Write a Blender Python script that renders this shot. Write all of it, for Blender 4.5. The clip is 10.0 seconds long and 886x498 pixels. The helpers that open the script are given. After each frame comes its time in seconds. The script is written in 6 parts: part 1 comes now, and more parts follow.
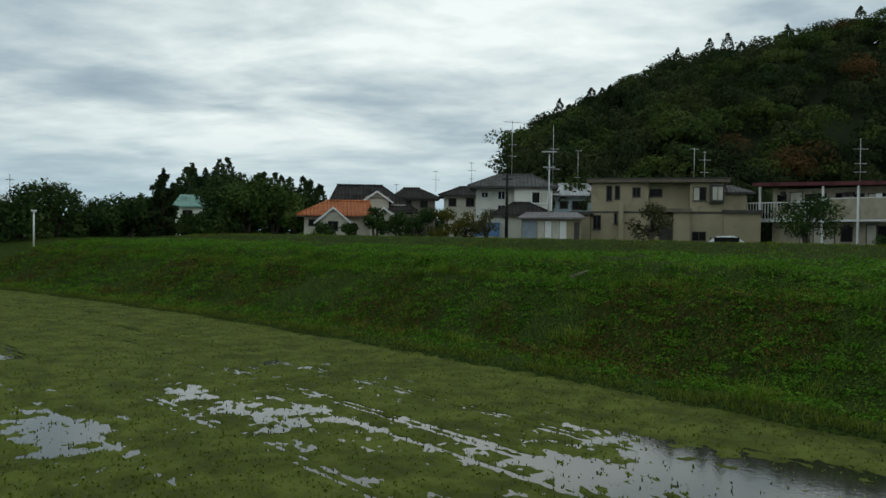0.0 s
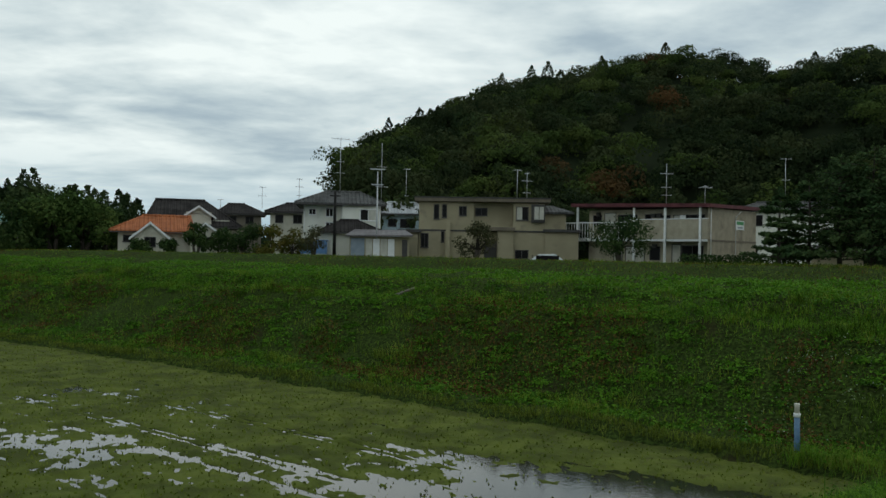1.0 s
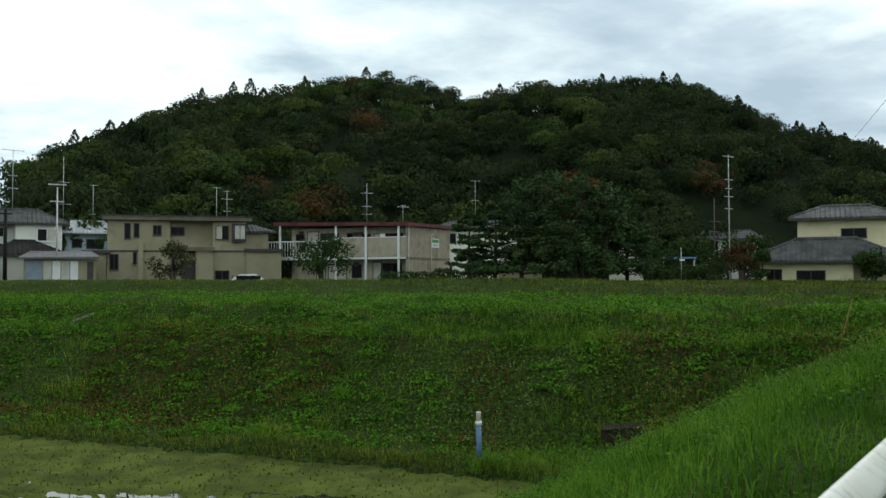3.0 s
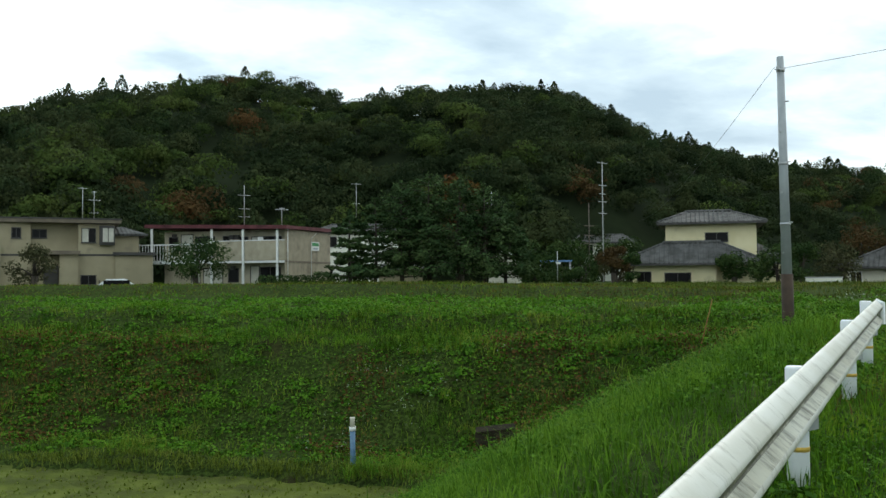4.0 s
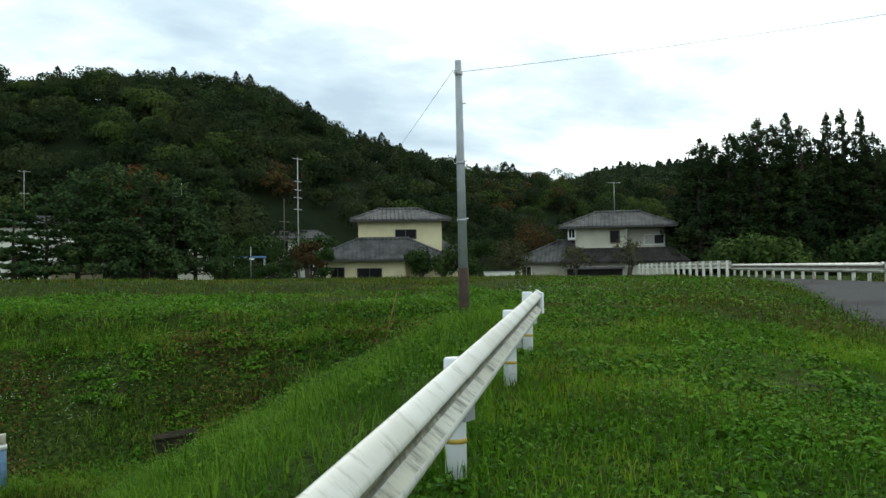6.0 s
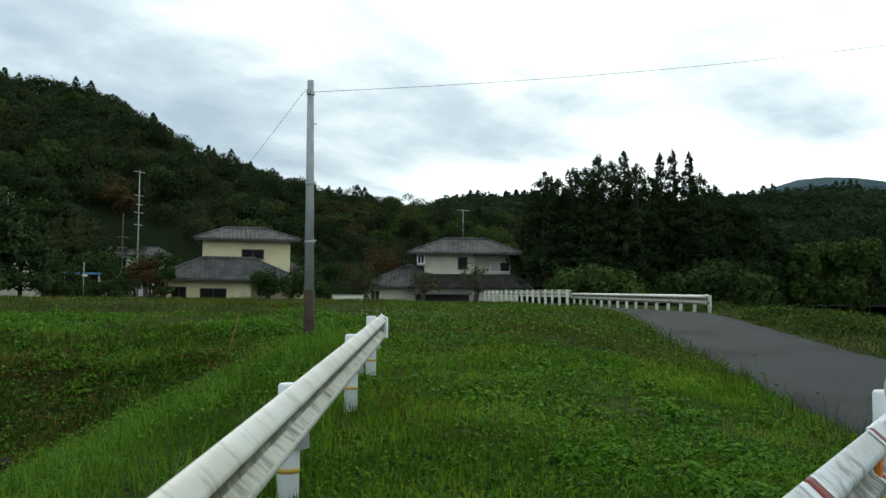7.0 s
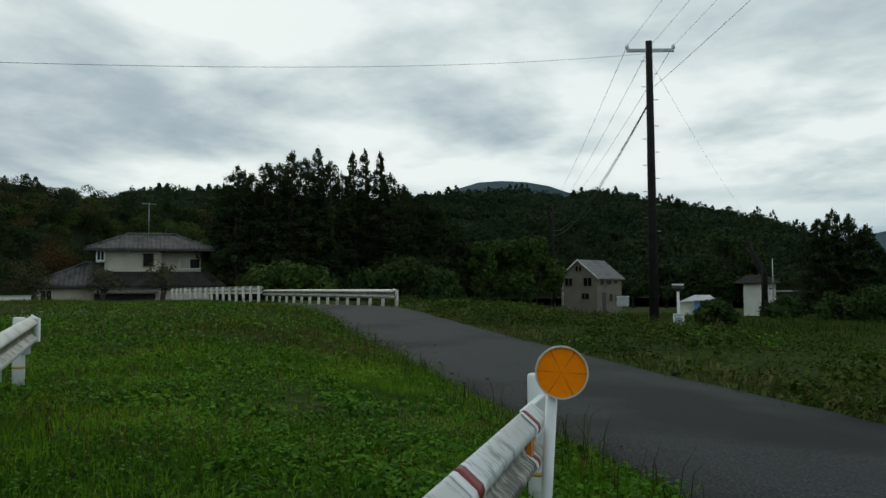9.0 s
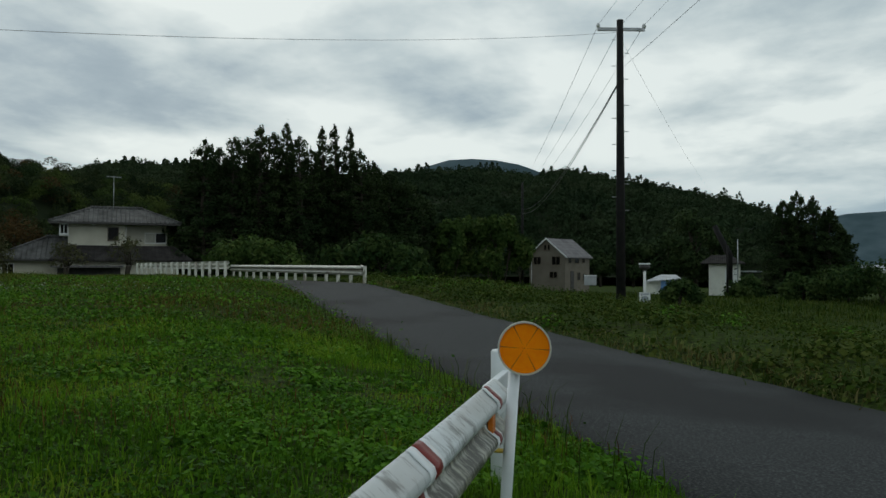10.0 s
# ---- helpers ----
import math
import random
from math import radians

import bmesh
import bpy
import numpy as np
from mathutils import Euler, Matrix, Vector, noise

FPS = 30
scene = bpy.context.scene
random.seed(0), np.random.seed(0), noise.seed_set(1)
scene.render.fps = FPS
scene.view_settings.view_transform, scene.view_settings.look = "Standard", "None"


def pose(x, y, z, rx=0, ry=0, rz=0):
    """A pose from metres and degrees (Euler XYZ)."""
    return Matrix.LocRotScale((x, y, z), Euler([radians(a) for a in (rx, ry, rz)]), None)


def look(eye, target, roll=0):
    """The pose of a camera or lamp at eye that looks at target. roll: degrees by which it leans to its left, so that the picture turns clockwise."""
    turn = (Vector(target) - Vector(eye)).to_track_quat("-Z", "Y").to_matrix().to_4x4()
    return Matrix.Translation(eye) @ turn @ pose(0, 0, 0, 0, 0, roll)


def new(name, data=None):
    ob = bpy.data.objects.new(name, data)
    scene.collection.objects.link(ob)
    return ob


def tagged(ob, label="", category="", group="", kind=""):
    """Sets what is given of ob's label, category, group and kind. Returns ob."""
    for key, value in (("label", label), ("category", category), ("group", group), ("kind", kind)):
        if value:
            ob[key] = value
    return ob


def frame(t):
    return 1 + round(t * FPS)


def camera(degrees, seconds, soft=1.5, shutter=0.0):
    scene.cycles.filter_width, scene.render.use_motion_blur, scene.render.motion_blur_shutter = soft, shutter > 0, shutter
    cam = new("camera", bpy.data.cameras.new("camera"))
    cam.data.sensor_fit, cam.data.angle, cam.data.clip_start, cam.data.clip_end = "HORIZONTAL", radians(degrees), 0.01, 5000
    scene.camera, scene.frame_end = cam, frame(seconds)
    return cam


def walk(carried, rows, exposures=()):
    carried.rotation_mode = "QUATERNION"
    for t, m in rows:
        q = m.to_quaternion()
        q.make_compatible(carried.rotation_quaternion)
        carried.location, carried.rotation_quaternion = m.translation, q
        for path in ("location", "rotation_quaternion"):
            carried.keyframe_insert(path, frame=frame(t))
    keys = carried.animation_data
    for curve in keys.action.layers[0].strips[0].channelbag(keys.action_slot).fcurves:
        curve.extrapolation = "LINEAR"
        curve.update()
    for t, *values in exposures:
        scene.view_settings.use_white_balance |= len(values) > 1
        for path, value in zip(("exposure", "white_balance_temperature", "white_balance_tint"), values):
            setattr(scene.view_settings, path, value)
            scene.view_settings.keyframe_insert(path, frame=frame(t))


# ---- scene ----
cam = camera(55.2, 10.0)
# t, eye x y z, yaw, pitch, roll
ROWS = [
    (0.0, -0.002, 0.0, 1.5, 0.012, -1.125, 0.737),
    (0.5, 0.076, 0.282, 1.479, -5.215, -0.522, 0.489),
    (1.0, 0.179, 0.56, 1.445, -11.456, 0.278, 1.012),
    (1.5, 0.302, 0.665, 1.433, -16.153, 0.729, 0.373),
    (2.0, 0.472, 0.763, 1.389, -20.898, 0.614, -0.145),
    (2.5, 0.644, 0.884, 1.414, -25.659, 1.155, 0.017),
    (3.0, 0.79, 0.965, 1.411, -31.026, 1.746, -0.184),
    (4.5, 1.179, 1.071, 1.389, -43.104, 1.988, -0.567),
    (5.0, 1.294, 1.107, 1.378, -48.494, 2.028, -0.795),
    (5.5, 1.42, 1.147, 1.369, -54.067, 1.507, -0.886),
    (7.0, 1.575, 1.138, 1.373, -69.352, 3.037, 0.51),
    (7.5, 1.657, 1.156, 1.369, -74.922, 4.031, 1.468),
    (8.0, 1.679, 1.116, 1.37, -80.667, 3.741, -0.114),
    (8.5, 1.736, 1.086, 1.366, -85.697, 3.294, -0.242),
    (9.0, 1.867, 1.038, 1.347, -89.738, 2.844, -0.398),
    (9.5, 1.947, 1.016, 1.337, -91.386, 2.266, -0.197),
    (10.0, 1.928, 1.008, 1.332, -91.795, 1.32, 0.147),
]


def aim(x, y, z, yaw, pitch, roll):
    a, p = radians(yaw), radians(pitch)
    return look((x, y, z), (x - math.sin(a) * math.cos(p), y + math.cos(a) * math.cos(p), z + math.sin(p)), roll)


EXPOSURES = [(0.0, -0.5), (1.0, -0.49), (1.5, -0.46), (2.5, -0.14), (4.5, 0.38), (5.5, 0.36), (7.0, 0.05), (7.5, -0.2), (9.0, -0.64), (10.0, -0.74)]
walk(cam, [(t, aim(*row)) for t, *row in ROWS], EXPOSURES)

# ---- sky and light ----
SUN_YAW, SUN_EL = -68.0, 34.0
world = bpy.data.worlds.new("overcast_sky")
scene.world = world
world.use_nodes = True
wn, wl = world.node_tree.nodes, world.node_tree.links
wn.clear()


def wnode(kind, **settings):
    n = wn.new(kind)
    for key, value in settings.items():
        n.inputs[key].default_value = value
    return n


def wmath(op, a, b=None):
    n = wn.new("ShaderNodeMath")
    n.operation = op
    for i, v in enumerate((a, b)):
        if v is None:
            continue
        if isinstance(v, (int, float)):
            n.inputs[i].default_value = v
        else:
            wl.new(v, n.inputs[i])
    return n.outputs[0]


def wramp(fac, stops):
    n = wn.new("ShaderNodeValToRGB")
    while len(n.color_ramp.elements) < len(stops):
        n.color_ramp.elements.new(0.5)
    for e, (p, c) in zip(n.color_ramp.elements, stops):
        e.position, e.color = p, (*c, 1) if len(c) == 3 else c
    wl.new(fac, n.inputs[0])
    return n.outputs[0]


def wmix(fac, a, b):
    n = wn.new("ShaderNodeMix")
    n.data_type = "RGBA"
    for sock, v in ((n.inputs["Factor"], fac), (n.inputs[6], a), (n.inputs[7], b)):
        if isinstance(v, (int, float)):
            sock.default_value = v
        elif isinstance(v, tuple):
            sock.default_value = (*v, 1)
        else:
            wl.new(v, sock)
    return n.outputs[2]


coord = wn.new("ShaderNodeTexCoord")
sep = wn.new("ShaderNodeSeparateXYZ")
wl.new(coord.outputs["Generated"], sep.inputs[0])
up = wmath("MAXIMUM", sep.outputs[2], 0.0)
depth = wmath("ADD", up, 0.13)
plane = wn.new("ShaderNodeCombineXYZ")
wl.new(wmath("DIVIDE", sep.outputs[0], depth), plane.inputs[0])
wl.new(wmath("DIVIDE", sep.outputs[1], depth), plane.inputs[1])


def wnoise(scale, detail, rough, distortion, offset):
    m = wn.new("ShaderNodeMapping")
    m.inputs["Location"].default_value = offset
    m.inputs["Rotation"].default_value = (0, 0, 0.4)
    m.inputs["Scale"].default_value = (0.85, 1.0, 1)
    wl.new(plane.outputs[0], m.inputs[0])
    n = wnode("ShaderNodeTexNoise", Scale=scale, Detail=detail, Roughness=rough, Distortion=distortion)
    wl.new(m.outputs[0], n.inputs["Vector"])
    return n.outputs[0]


big = wnoise(0.55, 3.0, 0.5, 0.1, (3.1, 1.7, 0.0))
mid = wnoise(1.5, 7.0, 0.5, 0.25, (0.4, 5.2, 2.0))
fleck = wnoise(5.5, 7.0, 0.6, 0.1, (7.3, 0.6, 4.0))
cloud = wmath("ADD", wmath("ADD", wmath("MULTIPLY", big, 0.48), wmath("MULTIPLY", mid, 0.42)), wmath("MULTIPLY", fleck, 0.10))
sunv = (-math.sin(radians(SUN_YAW)) * math.cos(radians(SUN_EL)), math.cos(radians(SUN_YAW)) * math.cos(radians(SUN_EL)), math.sin(radians(SUN_EL)))
dot = wn.new("ShaderNodeVectorMath")
dot.operation = "DOT_PRODUCT"
wl.new(coord.outputs["Generated"], dot.inputs[0])
dot.inputs[1].default_value = sunv
glow = wmath("POWER", wmath("MAXIMUM", dot.outputs["Value"], 0.0), 6.0)
cloud = wmath("MULTIPLY_ADD", cloud, 1.5)
cloud.node.inputs[2].default_value = -0.25
density = wmath("ADD", cloud, wmath("MULTIPLY", glow, 0.018))
# thinner and thicker stretches of the cloud cover: bearing, elevation, width, strength
for lyaw, lel, lpow, lamt in ((7.0, 11.0, 60.0, 0.09), (-76.0, 10.0, 80.0, 0.06), (-72.0, 22.0, 50.0, 0.06), (-52.0, 20.0, 30.0, -0.13), (-112.0, 14.0, 12.0, 0.05), (-90.0, 9.0, 24.0, 0.06)):
    ld = wn.new("ShaderNodeVectorMath")
    ld.operation = "DOT_PRODUCT"
    wl.new(coord.outputs["Generated"], ld.inputs[0])
    ld.inputs[1].default_value = (-math.sin(radians(lyaw)) * math.cos(radians(lel)), math.cos(radians(lyaw)) * math.cos(radians(lel)), math.sin(radians(lel)))
    density = wmath("ADD", density, wmath("MULTIPLY", wmath("POWER", wmath("MAXIMUM", ld.outputs["Value"], 0.0), lpow), lamt))
clouds = wramp(density, [(0.32, (0.42, 0.56, 0.66)), (0.43, (0.60, 0.75, 0.83)), (0.51, (0.86, 1.01, 1.04)), (0.64, (1.36, 1.48, 1.44))])
low = wramp(up, [(0.0, (0.56, 0.80, 0.94)), (0.12, (0.64, 0.84, 0.93))])
blend = wramp(up, [(0.01, (0.12, 0.12, 0.12)), (0.13, (1, 1, 1))])
veil = wmix(blend, low, clouds)
sky = wn.new("ShaderNodeTexSky")
sky.sky_type, sky.sun_disc = "NISHITA", False
sky.sun_elevation, sky.sun_rotation = radians(SUN_EL), radians(-SUN_YAW)
dim = wn.new("ShaderNodeMix")
dim.data_type, dim.blend_type = "RGBA", "MULTIPLY"
dim.inputs["Factor"].default_value = 1.0
wl.new(sky.outputs[0], dim.inputs[6])
dim.inputs[7].default_value = (0.08, 0.08, 0.08, 1)
final = wmix(0.9, dim.outputs[2], veil)
bg = wnode("ShaderNodeBackground", Strength=1.0)
wl.new(final, bg.inputs[0])
out = wn.new("ShaderNodeOutputWorld")
wl.new(bg.outputs[0], out.inputs[0])

sun = new("sun", bpy.data.lights.new("sun", "SUN"))
sun.data.energy, sun.data.angle, sun.data.color = 0.6, radians(25), (1.0, 0.96, 0.9)
sun.matrix_world = look((0, 0, 60), (-sunv[0], -sunv[1], 60 - sunv[2]))


# ---- materials ----
def material(name, colors, scale=4.0, rough=0.8, metal=0.0, bump=0.3, fine=40.0, islands=0.0, second=None, spread=(0.35, 0.65), spec=0.5, translucent=0.0):
    """A surface whose colour wanders between colors at one scale, with fine grain and relief at another."""
    mat = bpy.data.materials.new(name)
    mat.use_nodes = True
    nd, ln = mat.node_tree.nodes, mat.node_tree.links
    bsdf = nd["Principled BSDF"]
    bsdf.inputs["Roughness"].default_value, bsdf.inputs["Metallic"].default_value = rough, metal
    bsdf.inputs["Specular IOR Level"].default_value = spec
    tc = nd.new("ShaderNodeTexCoord")
    n1 = nd.new("ShaderNodeTexNoise")
    n1.inputs["Scale"].default_value, n1.inputs["Detail"].default_value = scale, 5.0
    ln.new(tc.outputs["Object"], n1.inputs["Vector"])
    fac = n1.outputs[0]
    if islands:
        geo = nd.new("ShaderNodeNewGeometry")
        add = nd.new("ShaderNodeMath")
        add.operation = "MULTIPLY_ADD"
        ln.new(geo.outputs["Random Per Island"], add.inputs[0])
        add.inputs[1].default_value = islands
        sub = nd.new("ShaderNodeMath")
        sub.operation = "SUBTRACT"
        ln.new(fac, sub.inputs[0])
        sub.inputs[1].default_value = islands / 2
        ln.new(sub.outputs[0], add.inputs[2])
        fac = add.outputs[0]
    ramp = nd.new("ShaderNodeValToRGB")
    while len(ramp.color_ramp.elements) < len(colors):
        ramp.color_ramp.elements.new(0.5)
    for i, (e, c) in enumerate(zip(ramp.color_ramp.elements, colors)):
        e.position, e.color = spread[0] + (spread[1] - spread[0]) * i / max(1, len(colors) - 1), (*c, 1)
    ln.new(fac, ramp.inputs[0])
    colour = ramp.outputs[0]
    if second:
        c2, s2, lo, hi = second
        n3 = nd.new("ShaderNodeTexNoise")
        n3.inputs["Scale"].default_value, n3.inputs["Detail"].default_value = s2, 6.0
        ln.new(tc.outputs["Object"], n3.inputs["Vector"])
        mr = nd.new("ShaderNodeMapRange")
        mr.inputs[1].default_value, mr.inputs[2].default_value = lo, hi
        ln.new(n3.outputs[0], mr.inputs[0])
        mx = nd.new("ShaderNodeMix")
        mx.data_type = "RGBA"
        ln.new(mr.outputs[0], mx.inputs["Factor"])
        ln.new(colour, mx.inputs[6])
        mx.inputs[7].default_value = (*c2, 1)
        colour = mx.outputs[2]
    ln.new(colour, bsdf.inputs["Base Color"])
    if bump:
        n2 = nd.new("ShaderNodeTexNoise")
        n2.inputs["Scale"].default_value, n2.inputs["Detail"].default_value = fine, 4.0
        ln.new(tc.outputs["Object"], n2.inputs["Vector"])
        bp = nd.new("ShaderNodeBump")
        bp.inputs["Strength"].default_value, bp.inputs["Distance"].default_value = bump, 0.4 / fine
        ln.new(n2.outputs[0], bp.inputs["Height"])
        ln.new(bp.outputs[0], bsdf.inputs["Normal"])
    if translucent:
        tr = nd.new("ShaderNodeBsdfTranslucent")
        ln.new(colour, tr.inputs[0])
        ms = nd.new("ShaderNodeMixShader")
        ms.inputs[0].default_value = translucent
        ln.new(bsdf.outputs[0], ms.inputs[1])
        ln.new(tr.outputs[0], ms.inputs[2])
        ln.new(ms.outputs[0], nd["Material Output"].inputs[0])
    return mat


def ribbed(name, colors, pitch, axis="X", rough=0.6, depth=0.02, spec=0.2):
    """Tiled or corrugated covering: ribs at a pitch along one object axis."""
    mat = material(name, colors, scale=1.5, rough=min(0.9, rough + 0.15), bump=0, spec=spec, second=(tuple(c * 0.6 for c in colors[0]), 0.7, 0.52, 0.75))
    nd, ln = mat.node_tree.nodes, mat.node_tree.links
    bsdf = nd["Principled BSDF"]
    tc = nd.new("ShaderNodeTexCoord")
    wv = nd.new("ShaderNodeTexWave")
    wv.wave_type, wv.bands_direction, wv.wave_profile = "BANDS", axis, "SIN"
    wv.inputs["Scale"].default_value = 2 * math.pi / (20 * pitch)
    ln.new(tc.outputs["Object"], wv.inputs["Vector"])
    bp = nd.new("ShaderNodeBump")
    bp.inputs["Strength"].default_value, bp.inputs["Distance"].default_value = 1.0, depth
    ln.new(wv.outputs[1], bp.inputs["Height"])
    ln.new(bp.outputs[0], bsdf.inputs["Normal"])
    return mat


M = {}
M["ground"] = material("earth_and_turf", [(0.014, 0.019, 0.006), (0.024, 0.038, 0.008), (0.040, 0.064, 0.013), (0.063, 0.090, 0.018)], scale=11.0, rough=0.9, bump=1.0, fine=16, second=((0.034, 0.027, 0.013), 0.55, 0.60, 0.78), spec=0.02, spread=(0.34, 0.68))
M["grass"] = material("grass_blades", [(0.046, 0.118, 0.006), (0.088, 0.202, 0.010), (0.144, 0.279, 0.014), (0.227, 0.309, 0.027)], scale=0.7, rough=0.75, bump=0, islands=0.26, spec=0.05, translucent=0.3, spread=(0.36, 0.66))
M["rank_grass"] = material("rank_grass_blades", [(0.041, 0.103, 0.006), (0.081, 0.181, 0.011), (0.140, 0.263, 0.021)], scale=1.1, rough=0.7, bump=0, islands=0.28, spec=0.06, translucent=0.3, spread=(0.38, 0.64))
M["bank_grass"] = material("bank_grass", [(0.034, 0.073, 0.006), (0.077, 0.144, 0.010), (0.131, 0.213, 0.017), (0.198, 0.239, 0.031)], scale=0.9, rough=0.75, bump=0, islands=0.26, spec=0.05, translucent=0.25, spread=(0.36, 0.66))
M["weed"] = material("broad_weed_leaves", [(0.030, 0.086, 0.006), (0.059, 0.152, 0.010), (0.105, 0.227, 0.016)], scale=0.8, rough=0.7, bump=0, islands=0.5, spec=0.06, translucent=0.22)
M["bright_weed"] = material("bright_weed_leaves", [(0.053, 0.147, 0.009), (0.098, 0.230, 0.014)], scale=0.9, rough=0.65, bump=0, islands=0.45, spec=0.06, translucent=0.28)
M["dry"] = material("reddish_dry_stems", [(0.0677, 0.0323, 0.0119), (0.1094, 0.0553, 0.0187), (0.1339, 0.0892, 0.0247)], scale=0.9, rough=0.9, bump=0, islands=0.3, spec=0.05, translucent=0.1)
M["straw"] = material("pale_straw", [(0.10, 0.085, 0.03), (0.17, 0.15, 0.055), (0.12, 0.14, 0.04)], scale=1.5, rough=0.9, bump=0, islands=0.3, spec=0.05, translucent=0.1)
M["meadow"] = material("dull_meadow_grass", [(0.030, 0.050, 0.007), (0.058, 0.092, 0.011), (0.098, 0.130, 0.018), (0.13, 0.12, 0.03)], scale=0.6, rough=0.8, bump=0, islands=0.26, spec=0.05, translucent=0.25, spread=(0.36, 0.66))
M["verge"] = material("olive_verge_plants", [(0.0236, 0.0465, 0.0068), (0.0429, 0.0760, 0.0097), (0.0805, 0.1003, 0.0194)], scale=0.7, rough=0.8, bump=0, islands=0.35, spec=0.05, translucent=0.2)
M["duckweed"] = material("paddy_regrowth", [(0.0765, 0.1080, 0.0126), (0.1125, 0.1485, 0.0180), (0.1530, 0.1800, 0.0315)], scale=0.8, rough=0.9, bump=0, islands=0.3, spec=0.05, translucent=0.15)
M["mud"] = material("wet_paddy_mud", [(0.0527, 0.0646, 0.0136), (0.0782, 0.0978, 0.0170), (0.1062, 0.1275, 0.0238)], scale=1.3, rough=0.85, bump=1.0, fine=16, spec=0.06, second=((0.060, 0.064, 0.018), 3.0, 0.56, 0.75))
M["water"] = material("shallow_water", [(0.02, 0.022, 0.014), (0.03, 0.032, 0.02)], scale=1.0, rough=0.05, bump=0.02, fine=9, spec=0.5)
M["asphalt"] = material("worn_asphalt", [(0.020, 0.022, 0.022), (0.036, 0.039, 0.039), (0.075, 0.080, 0.079)], scale=55, rough=0.8, bump=0.8, fine=90, spread=(0.38, 0.70), second=((0.018, 0.019, 0.019), 0.30, 0.50, 0.60), spec=0.12)
M["post_paint"] = material("clean_white_paint", [(0.82, 0.83, 0.83), (0.74, 0.76, 0.76)], scale=5, rough=0.4, bump=0.06)
M["orange"] = material("orange_reflector", [(1.0, 0.27, 0.0), (0.97, 0.23, 0.0)], scale=30, rough=0.6, bump=0.15, fine=120, spec=0.1)
M["dark_line"] = material("dark_seam", [(0.22, 0.05, 0.008), (0.16, 0.035, 0.006)], scale=8, rough=0.6)
M["red_tape"] = material("red_tape", [(0.2250, 0.0225, 0.0150), (0.1800, 0.0188, 0.0150)], scale=12, rough=0.4)
M["amber"] = material("amber_reflector", [(0.75, 0.20, 0.01), (0.6, 0.16, 0.01)], scale=12, rough=0.35)
M["yellow_band"] = material("yellow_band", [(0.55, 0.36, 0.05), (0.45, 0.3, 0.05)], scale=12, rough=0.5)
M["concrete"] = material("weathered_concrete", [(0.30, 0.30, 0.29), (0.42, 0.42, 0.41)], scale=3, rough=0.85, bump=0.3, second=((0.15, 0.14, 0.12), 1.5, 0.55, 0.75))
M["dark_concrete"] = material("mossy_concrete", [(0.018, 0.015, 0.010), (0.04, 0.033, 0.022)], scale=4, rough=1.0, spec=0.05, bump=0.8)
M["rust"] = material("rusty_steel", [(0.030, 0.017, 0.009), (0.055, 0.032, 0.017)], scale=5, rough=0.8, bump=0.3)
M["pole_steel"] = material("galvanised_pole", [(0.30, 0.32, 0.33), (0.40, 0.42, 0.43)], scale=3, rough=0.5, metal=0.2, bump=0.1)
M["dark_pole"] = material("dark_pole", [(0.011, 0.010, 0.010), (0.020, 0.018, 0.016)], scale=4, rough=0.8, bump=0.2, spec=0.2)
M["metal"] = material("grey_metal", [(0.35, 0.36, 0.37), (0.5, 0.5, 0.5)], scale=6, rough=0.45, metal=0.5, bump=0)
M["wire"] = material("black_cable", [(0.02, 0.02, 0.02), (0.03, 0.03, 0.03)], scale=2, rough=0.6, bump=0)
M["bark"] = material("tree_bark", [(0.035, 0.028, 0.02), (0.07, 0.055, 0.04)], scale=6, rough=0.95, bump=0.7, fine=25)
M["wood"] = material("grey_old_wood", [(0.07, 0.055, 0.04), (0.13, 0.105, 0.08)], scale=4, rough=0.85, bump=0.4)
M["blue_paint"] = material("blue_pipe_paint", [(0.06, 0.14, 0.26), (0.12, 0.22, 0.33)], scale=9, rough=0.5, bump=0.1)
M["tan_wall"] = material("tan_stucco", [(0.30, 0.26, 0.165), (0.36, 0.31, 0.20)], scale=0.7, rough=0.9, bump=0.3, second=((0.20, 0.17, 0.12), 0.9, 0.58, 0.8))
M["cream_wall"] = material("cream_stucco", [(0.50, 0.47, 0.38), (0.60, 0.57, 0.47)], scale=0.7, rough=0.9, bump=0.3, second=((0.40, 0.36, 0.27), 0.8, 0.55, 0.85))
M["yellow_wall"] = material("pale_yellow_stucco", [(0.66, 0.58, 0.34), (0.74, 0.66, 0.42)], scale=0.7, rough=0.9, bump=0.3, second=((0.45, 0.39, 0.24), 0.8, 0.6, 0.85))
M["white_wall"] = material("off_white_stucco", [(0.70, 0.69, 0.60), (0.80, 0.79, 0.70)], scale=0.7, rough=0.9, bump=0.3, second=((0.42, 0.42, 0.37), 0.8, 0.6, 0.85))
M["blue_wall"] = material("pale_blue_siding", [(0.42, 0.55, 0.62), (0.5, 0.62, 0.68)], scale=0.8, rough=0.8, bump=0.2)
M["grey_wall"] = material("grey_brown_siding", [(0.1520, 0.1287, 0.0975), (0.1920, 0.1638, 0.1275)], scale=0.8, rough=0.85, bump=0.2)
M["apt_wall"] = ribbed("beige_corrugated_siding", [(0.37, 0.33, 0.24), (0.45, 0.40, 0.30)], 0.18, "X", 0.7, 0.01)
M["apt_end"] = ribbed("streaked_corrugated_siding", [(0.30, 0.26, 0.19), (0.38, 0.33, 0.24)], 0.25, "Y", 0.75, 0.012)
